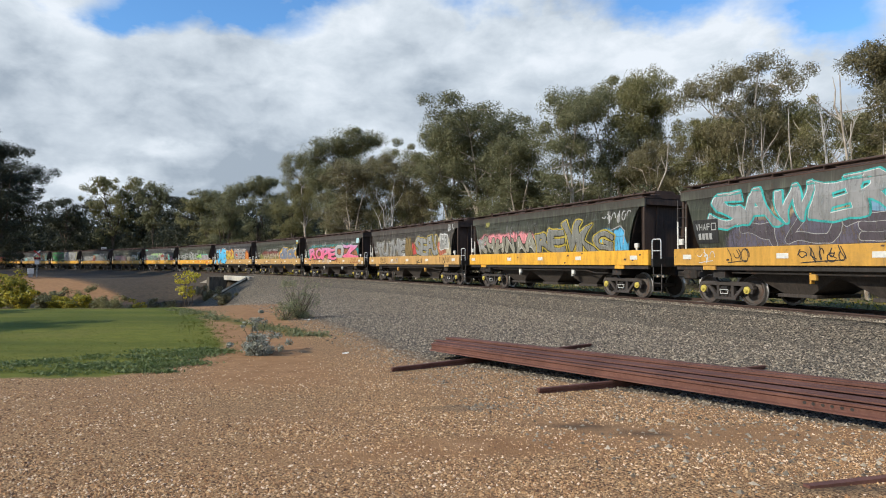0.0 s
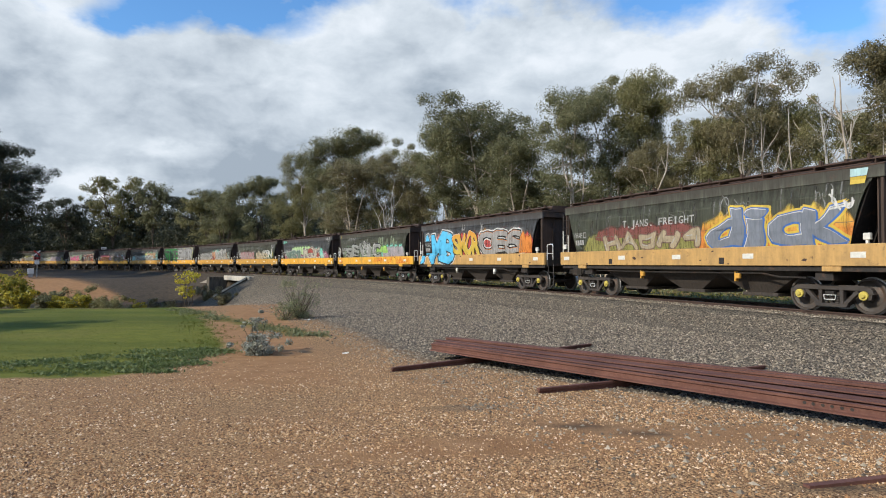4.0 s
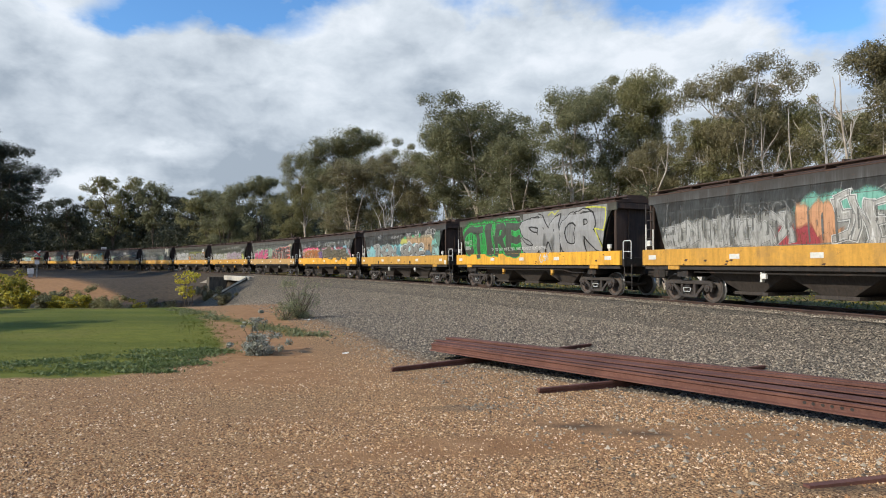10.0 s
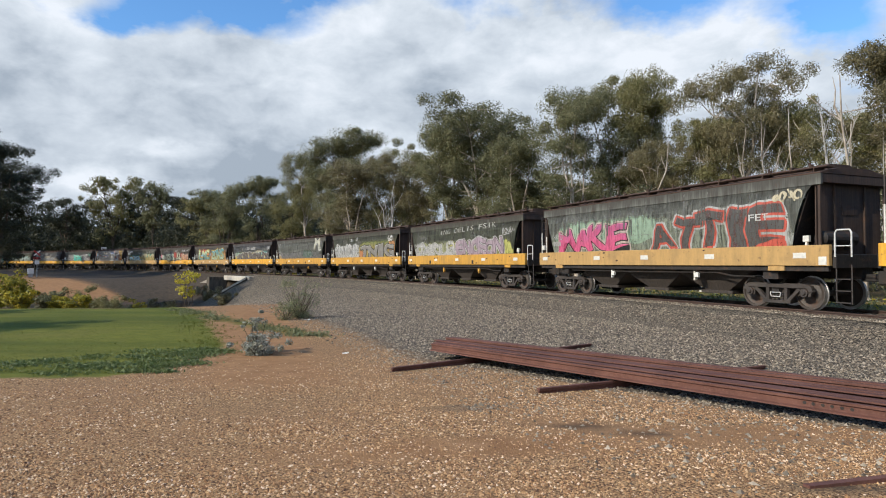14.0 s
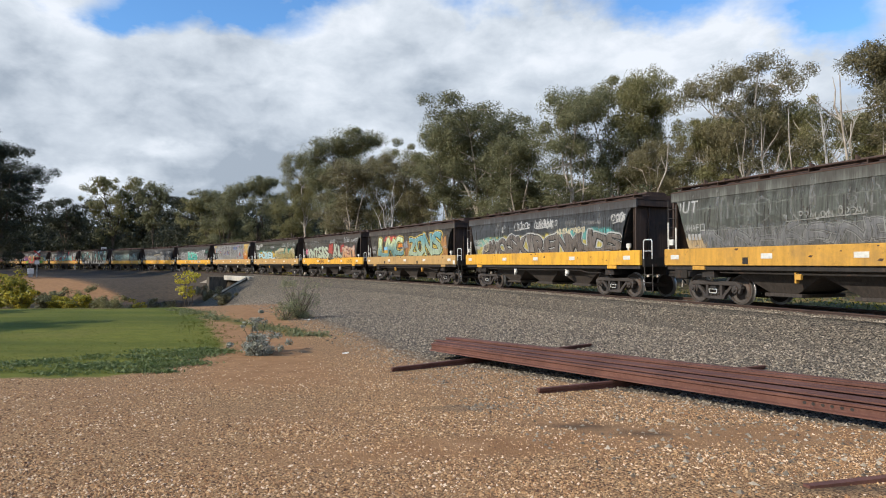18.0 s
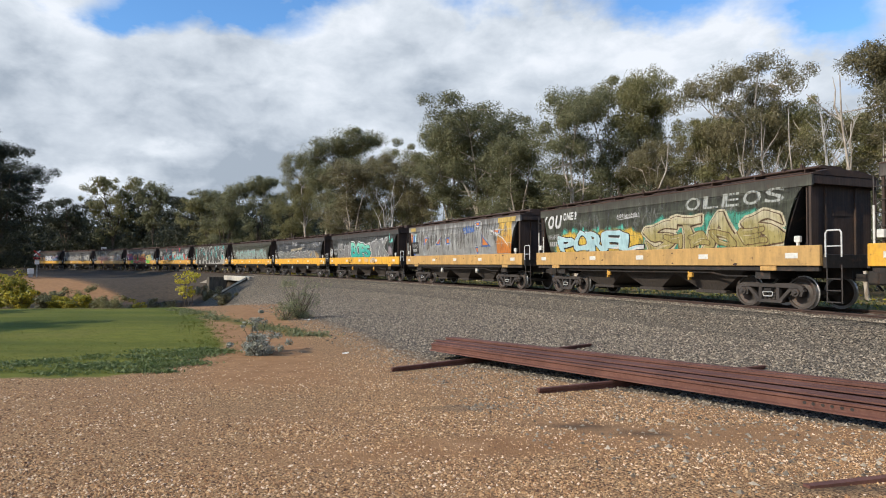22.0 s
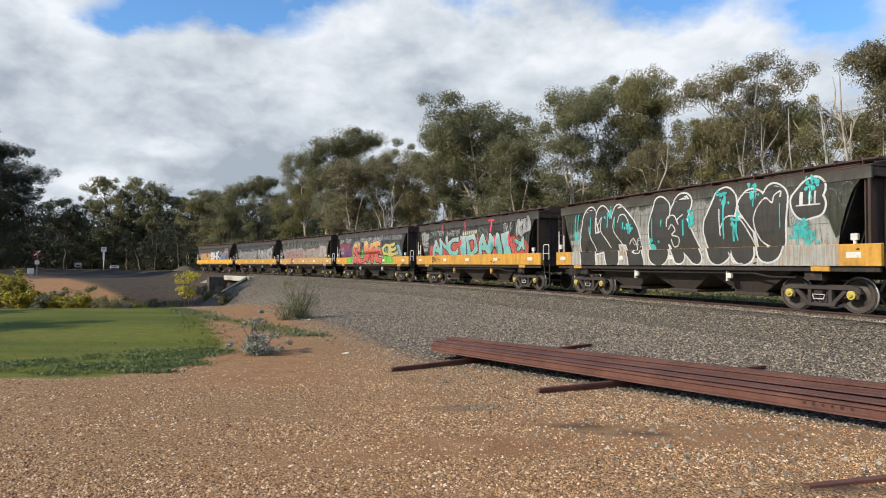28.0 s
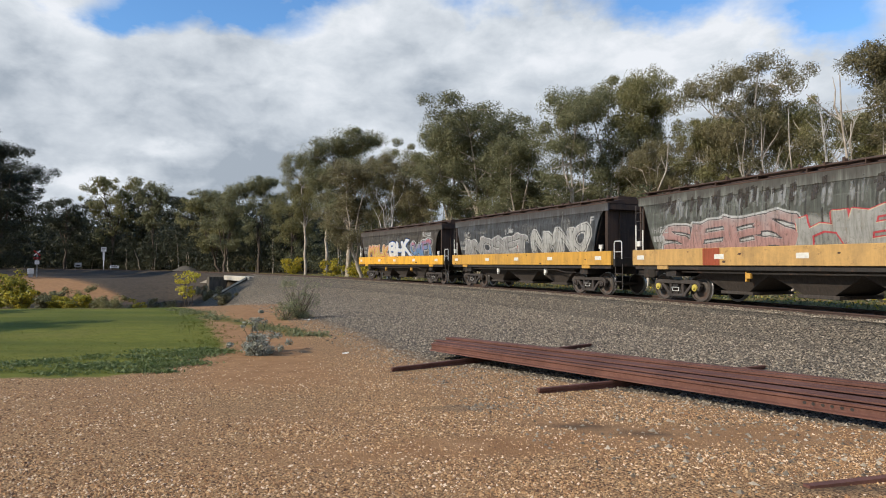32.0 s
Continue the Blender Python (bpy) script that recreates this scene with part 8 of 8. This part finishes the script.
def make_culvert():
    u0 = -65.4
    x, y = on_line(u0, -2.75)
    a = math.degrees(float(np.interp(u0, line_u, line_th)))
    t = thing("culvert", "weathered concrete rail culvert with sloping wing wall", "culvert", at=pose(float(x), float(y), 0, 0, 0, a))
    part("deck_beam", box(bmesh.new(), -1.4, 7.4, -0.35, 0.25, -0.80, -0.24, 0.03), PALECONC, t, "pale concrete deck beam")
    part("side_wall", box(bmesh.new(), -2.5, -1.5, -2.1, 0.4, -4.8, -0.40, 0.03), DARKCONC, t)
    part("back_wall", box(bmesh.new(), -1.5, 7.2, 1.4, 1.7, -4.8, -0.82, 0.03), DARKCONC, t)
    a, b = Vector((6.9, -0.45, -0.30)), Vector((5.0, -3.5, -2.35))
    d = (b - a).normalized()
    s = Vector((-d.y, d.x, 0)).normalized()
    for nm, w, top, dep, m, lab in (("wing_wall", 0.18, -0.12, 2.6, DARKCONC, ""), ("coping", 0.30, 0.0, 0.22, PALECONC, "pale sloping coping of the wing wall")):
        bm = bmesh.new()
        lo = [bm.verts.new(p + s * k + Vector((0, 0, top - q))) for p in (a, b) for k, q in ((-w, 0), (w, 0), (w, dep), (-w, dep))]
        for f in ((0, 1, 2, 3), (7, 6, 5, 4), (0, 4, 5, 1), (1, 5, 6, 2), (2, 6, 7, 3), (3, 7, 4, 0)):
            bm.faces.new([lo[k] for k in f])
        bmesh.ops.recalc_face_normals(bm, faces=bm.faces[:])
        part(nm, bm, m, t, lab)
    bm = bmesh.new()
    ends = [Vector((-2.5, -1.7, 0)), Vector((-7.0, -3.0, 0))]
    vs = [bm.verts.new(e + Vector((0.05, d, z))) for e, tz in zip(ends, (-0.55, -1.9)) for d, z in ((0, tz), (0.35, tz), (0.35, -4.8), (0, -4.8))]
    for f in ((0, 1, 2, 3), (7, 6, 5, 4), (0, 4, 5, 1), (1, 5, 6, 2), (2, 6, 7, 3), (3, 7, 4, 0)):
        bm.faces.new([vs[k] for k in f])
    bmesh.ops.recalc_face_normals(bm, faces=bm.faces[:])
    part("wing_wall", bm, CONCRETE, t, "grey sloping wing wall on the gully side")
    part("apron_slab", box(bmesh.new(), -2.5, 6.0, -4.6, 1.4, -4.75, -4.2, 0.05), CONCRETE, t)
    return t


make_culvert()


# ---- signs at the level crossing ----
REDP, WHITES, SIGNGREY = paint((0.50, 0.03, 0.03), None, 0.1, "red_enamel"), paint((0.78, 0.78, 0.76), None, 0.08, "white_enamel"), paint((0.35, 0.36, 0.37), None, 0.2, "grey_enamel")


def crossing_signal():
    x, y = -61.4, 94.5
    t = thing("crossing_signal", "level crossing signal with white crossed boards and red box", "sign", at=pose(x, y, land_z(x, y), 0, 0, 33))
    part("post", rod(bmesh.new(), (0, 0, -0.2), (0, 0, 4.0), 0.06, 10), SIGNGREY, t)
    for s in (-1, 1):
        b = part("cross_board", box(bmesh.new(), -0.55, 0.55, -0.015, 0.015, -0.09, 0.09, 0.004), (REDP if s > 0 else WHITES), t)
        b.matrix_basis = pose(0, -0.09 - 0.03 * (s > 0), 3.65, 0, 42 * s, 0)
    part("lamp_board", box(bmesh.new(), -0.42, 0.42, -0.10, -0.06, 2.72, 3.02, 0.01), REDP, t)
    for s in (-0.25, 0.25):
        part("lamp_hood", rod(bmesh.new(), (s, -0.22, 2.87), (s, -0.10, 2.87), 0.12, 12), DARK, t)
    part("notice", box(bmesh.new(), -0.3, 0.3, -0.09, -0.06, 1.95, 2.55, 0.01), WHITES, t)
    x, y = -63.0, 95.5
    c = thing("relay_cabinet", "small white equipment cabinet beside the crossing", "cabinet", at=pose(x, y, land_z(x, y), 0, 0, 33))
    part("body", box(bmesh.new(), -0.42, 0.42, -0.25, 0.25, 0.55, 1.35, 0.02), WHITES, c)
    part("stand", box(bmesh.new(), -0.3, 0.3, -0.15, 0.15, -0.2, 0.55), SIGNGREY, c)


def far_signs():
    x, y = -70.6, 130.0
    t = thing("road_sign", "white road sign on a post beyond the crossing", "sign", at=pose(x, y, land_z(x, y), 0, 0, 28))
    part("post", rod(bmesh.new(), (0, 0, -0.3), (0, 0, 4.2), 0.07, 8), WHITES, t)
    part("board", box(bmesh.new(), -0.48, 0.48, -0.10, -0.07, 4.0, 4.9, 0.01), WHITES, t)
    part("small_board", box(bmesh.new(), -0.2, 0.2, -0.10, -0.07, 2.2, 3.8, 0.01), WHITES, t)
    part("marking", box(box(bmesh.new(), -0.3, 0.3, -0.108, -0.102, 4.55, 4.65), -0.3, 0.2, -0.108, -0.102, 4.3, 4.38), DARK, t)
    for x, y, w, h, m, lab in ((-68.6, 130.5, 1.7, 0.55, WHITES, "long white board sign on two short posts"), (-76.5, 131.0, 1.3, 0.9, SIGNGREY, "grey board sign on two short posts")):
        s = thing("board_sign", lab, "sign", at=pose(x, y, land_z(x, y), 0, 0, 28))
        part("board", box(bmesh.new(), -w / 2, w / 2, -0.03, 0.0, 0.55, 0.55 + h, 0.01), m, s)
        for q in (-w * 0.4, w * 0.4):
            part("leg", rod(bmesh.new(), (q, 0.04, -0.2), (q, 0.04, 0.55 + h), 0.04, 6), SIGNGREY, s)
        part("marking", box(bmesh.new(), -w * 0.35, w * 0.3, -0.038, -0.032, 0.75, 0.75 + h * 0.3), DARK, s)


crossing_signal()
far_signs()


def gravel_heap():
    x, y = -49.5, 120.0
    rg = np.random.default_rng(4)
    t = thing("gravel_heap", "small grey heap of dumped gravel beyond the line", "gravel heap", at=pose(x, y, land_z(x, y)))
    vs, fs, n = [(0, 0, 1.15)], [], 28
    for j, (r, h) in enumerate(((0.8, 0.85), (1.7, 0.42), (2.8, -0.15))):
        for i in range(n):
            a, k = 6.2832 * i / n, r * (0.9 + 0.2 * rg.random())
            vs.append((math.cos(a) * k, math.sin(a) * k * 0.8, h + 0.08 * rg.random()))
    fs += [(0, 1 + i, 1 + (i + 1) % n) for i in range(n)]
    fs += [(1 + j * n + i, 1 + (j + 1) * n + i, 1 + (j + 1) * n + (i + 1) % n, 1 + j * n + (i + 1) % n) for j in range(2) for i in range(n)]
    part("heap", mesh_of("heap", vs, fs, DARKCONC, True), None, t)


gravel_heap()


# ---- loose stones and small plants ----
def yard_spots(rg, n):
    y = 3.3 + 12.5 * rg.random(n) ** 1.75
    x = (rg.random(n) * 2 - 1) * (0.76 * y + 0.8)
    z, ball, grass, dirt, wood, old = land(x, y)
    patch = np.sin(x * 1.3 + 2 * np.sin(y * 0.9)) * np.cos(y * 1.7 + 1.5 * np.sin(x * 0.8))
    wide = np.sin(x * 0.55 + 1.1 * np.sin(y * 0.4) + 0.8) * np.cos(y * 0.75 - 0.3 * x)
    keep = (rg.random(n) < 0.66 + 0.45 * patch + 0.35 * wide) & (ball < 0.45) & (grass < 0.4) & (rg.random(n) > 0.75 * dirt) & (rg.random(n) > 1.6 * old)
    return x[keep], y[keep]


def bank_spots(rg, n):
    u = -62 + 76 * rg.random(n) ** 0.6
    off = -(1.55 + 11.6 * rg.random(n))
    x, y = on_line(u, off)
    z, ball, grass, dirt, wood, old = land(x, y)
    keep = (rg.random(n) < ball + 0.1) & (y > 3.5)
    return x[keep], y[keep]


def crown_spots(rg, n):
    u = -62 + 76 * rg.random(n)
    off = np.where(rg.random(n) < 0.55, -(0.93 + 0.9 * rg.random(n)), -0.7 + 1.4 * rg.random(n))
    return on_line(u, off)


pebbles("yard_gravel", "loose brown and cream gravel on the yard", 250000, yard_spots, 0.004, 0.019, STONES, 0.18, 3)
pebbles("bank_ballast", "grey crushed ballast spread down the bank", 124000, bank_spots, 0.016, 0.036, BALLASTM, 0.1, 4)
pebbles("track_ballast", "grey crushed ballast around the rails", 9000, crown_spots, 0.020, 0.04, BALLASTM, 0.2, 5)


def ground_leaves(name, label, spots, n, size, lift, material, seed, droop=-0.8, thin=0.3):
    rg = np.random.default_rng(seed)
    x, y = spots(rg, n)
    z = land(x, y)[0] + lift * rg.random(len(x))
    v, f = leaf_cloud(rg, np.stack([x, y, z], 1), np.full(len(x), lift * 0.6), 1, size, droop, thin)
    tagged(new(name, mesh_of(name, v, f, material)), label, "plants", kind="stuff")


def clumped(rg, n, cx, cy, r):
    k = rg.integers(0, len(cx), n)
    return np.asarray(cx)[k] + rg.normal(size=n) * np.asarray(r)[k], np.asarray(cy)[k] + rg.normal(size=n) * np.asarray(r)[k] * 0.7


def weed_spots(rg, n):
    k = rg.random(60)
    low = k < 0.62
    cx = np.where(low, -9.3 + 4.1 * rg.random(60), -8.2 + 3.0 * rg.random(60) ** 0.7)
    cy = np.where(low, 12.35 + 0.10 * (cx + 9) + rg.normal(size=60) * 0.62, 14.4 + 0.18 * (cx + 8) + rg.normal(size=60) * 0.45)
    return clumped(rg, n, cx, cy, 0.08 + 0.20 * rg.random(60))


def edge_spots(rg, n):
    cy = 13.5 + 15 * rg.random(70)
    cx = -5.5 - 0.47 * np.maximum(cy - 16.4, 0) - 1.0 * rg.random(70)
    return clumped(rg, n, cx, cy, 0.12 + 0.3 * rg.random(70))


def lawn_spots(rg, n):
    y = 11.8 + 20 * rg.random(n) ** 1.6
    x = -0.28 * y - 1.0 - (0.48 * y + 0.5) * rg.random(n)
    g = land(x, y)[2]
    keep = g > 0.55
    return x[keep], y[keep]


def verge_spots(rg, n):
    u = -60 + 80 * rg.random(n)
    return on_line(u, 3.2 + 6.0 * rg.random(n) ** 1.4)


def toe_spots(rg, n):
    cy = 16.8 + 12 * rg.random(40)
    cx = -2.3 - 0.8 * (cy - 16.5) + rg.normal(size=40) * 0.4
    return clumped(rg, n, cx, cy, 0.1 + 0.3 * rg.random(40))


ground_leaves("weeds", "bright green weeds at the lawn's edge", weed_spots, 10000, 0.060, 0.06, WEED, 6, -0.5, 0.5)
ground_leaves("edge_grass", "rough green grass tufts along the path", edge_spots, 1600, 0.075, 0.04, LAWN, 7)
ground_leaves("lawn", "short green lawn grass", lawn_spots, 24000, 0.05, 0.012, LAWN, 8, -0.3, 0.16)
ground_leaves("verge_weeds", "tall green weeds beside the track", verge_spots, 7000, 0.15, 0.25, GREENLEAF, 9, -0.8, 0.4)
ground_leaves("verge_flowers", "small yellow flowers among the weeds by the track", verge_spots, 2600, 0.09, 0.34, WATTLE, 19, -0.6, 0.7)
ground_leaves("toe_weeds", "green weeds at the foot of the bank", toe_spots, 2400, 0.09, 0.10, GREENLEAF, 10, -0.6, 0.4)


# ---- the running train ----
def travelled(t):
    q = t / 32.0
    slip = np.interp(t, (0, 2, 3.5, 6, 9, 11, 13, 14.5, 17, 18, 19.5, 21, 22, 23.5, 25, 28, 29, 30.5, 32), (0.43, 0.52, 0.32, 0.35, 0.31, 0.43, 0.63, 0.6, 0.65, 0.8, 0.93, 0.73, 0.67, 0.71, 0.72, 0.54, 0.41, 0.45, 0.42))
    return float(slip) + 13.2348 * t + 32 * q * (1 - q) * (0.5028 - 0.3944 * (0.5 - q))


def wagon_pose(n, t):
    u = travelled(t) - n * PITCH + 6.85
    ax, ay = on_line(u - 5.12)
    bx, by = on_line(u + 5.12)
    a = math.degrees(math.atan2(by - ay, bx - ax))
    return pose(float(ax + bx) / 2, float(ay + by) / 2, 0, 0, 0, a)


def motions():
    for n, w in enumerate(WAGONS):
        walk(w, [(t, wagon_pose(n, t)) for t in range(0, 33)])
    # wheels roll without slipping; alike wheels share one set of keys
    first = {}
    for w, ax in WHEELSETS:
        if ax not in first:
            rows = []
            for k in range(0, 961):
                t = k / FPS
                rows.append((t, pose(ax, 0, 0.455) @ Matrix.Rotation(travelled(t) / 0.455, 4, "Y")))
            walk(w, rows)
            first[ax] = w.animation_data
        else:
            w.rotation_mode = "QUATERNION"
            ad = w.animation_data_create()
            ad.action, ad.action_slot = first[ax].action, first[ax].action_slot


motions()
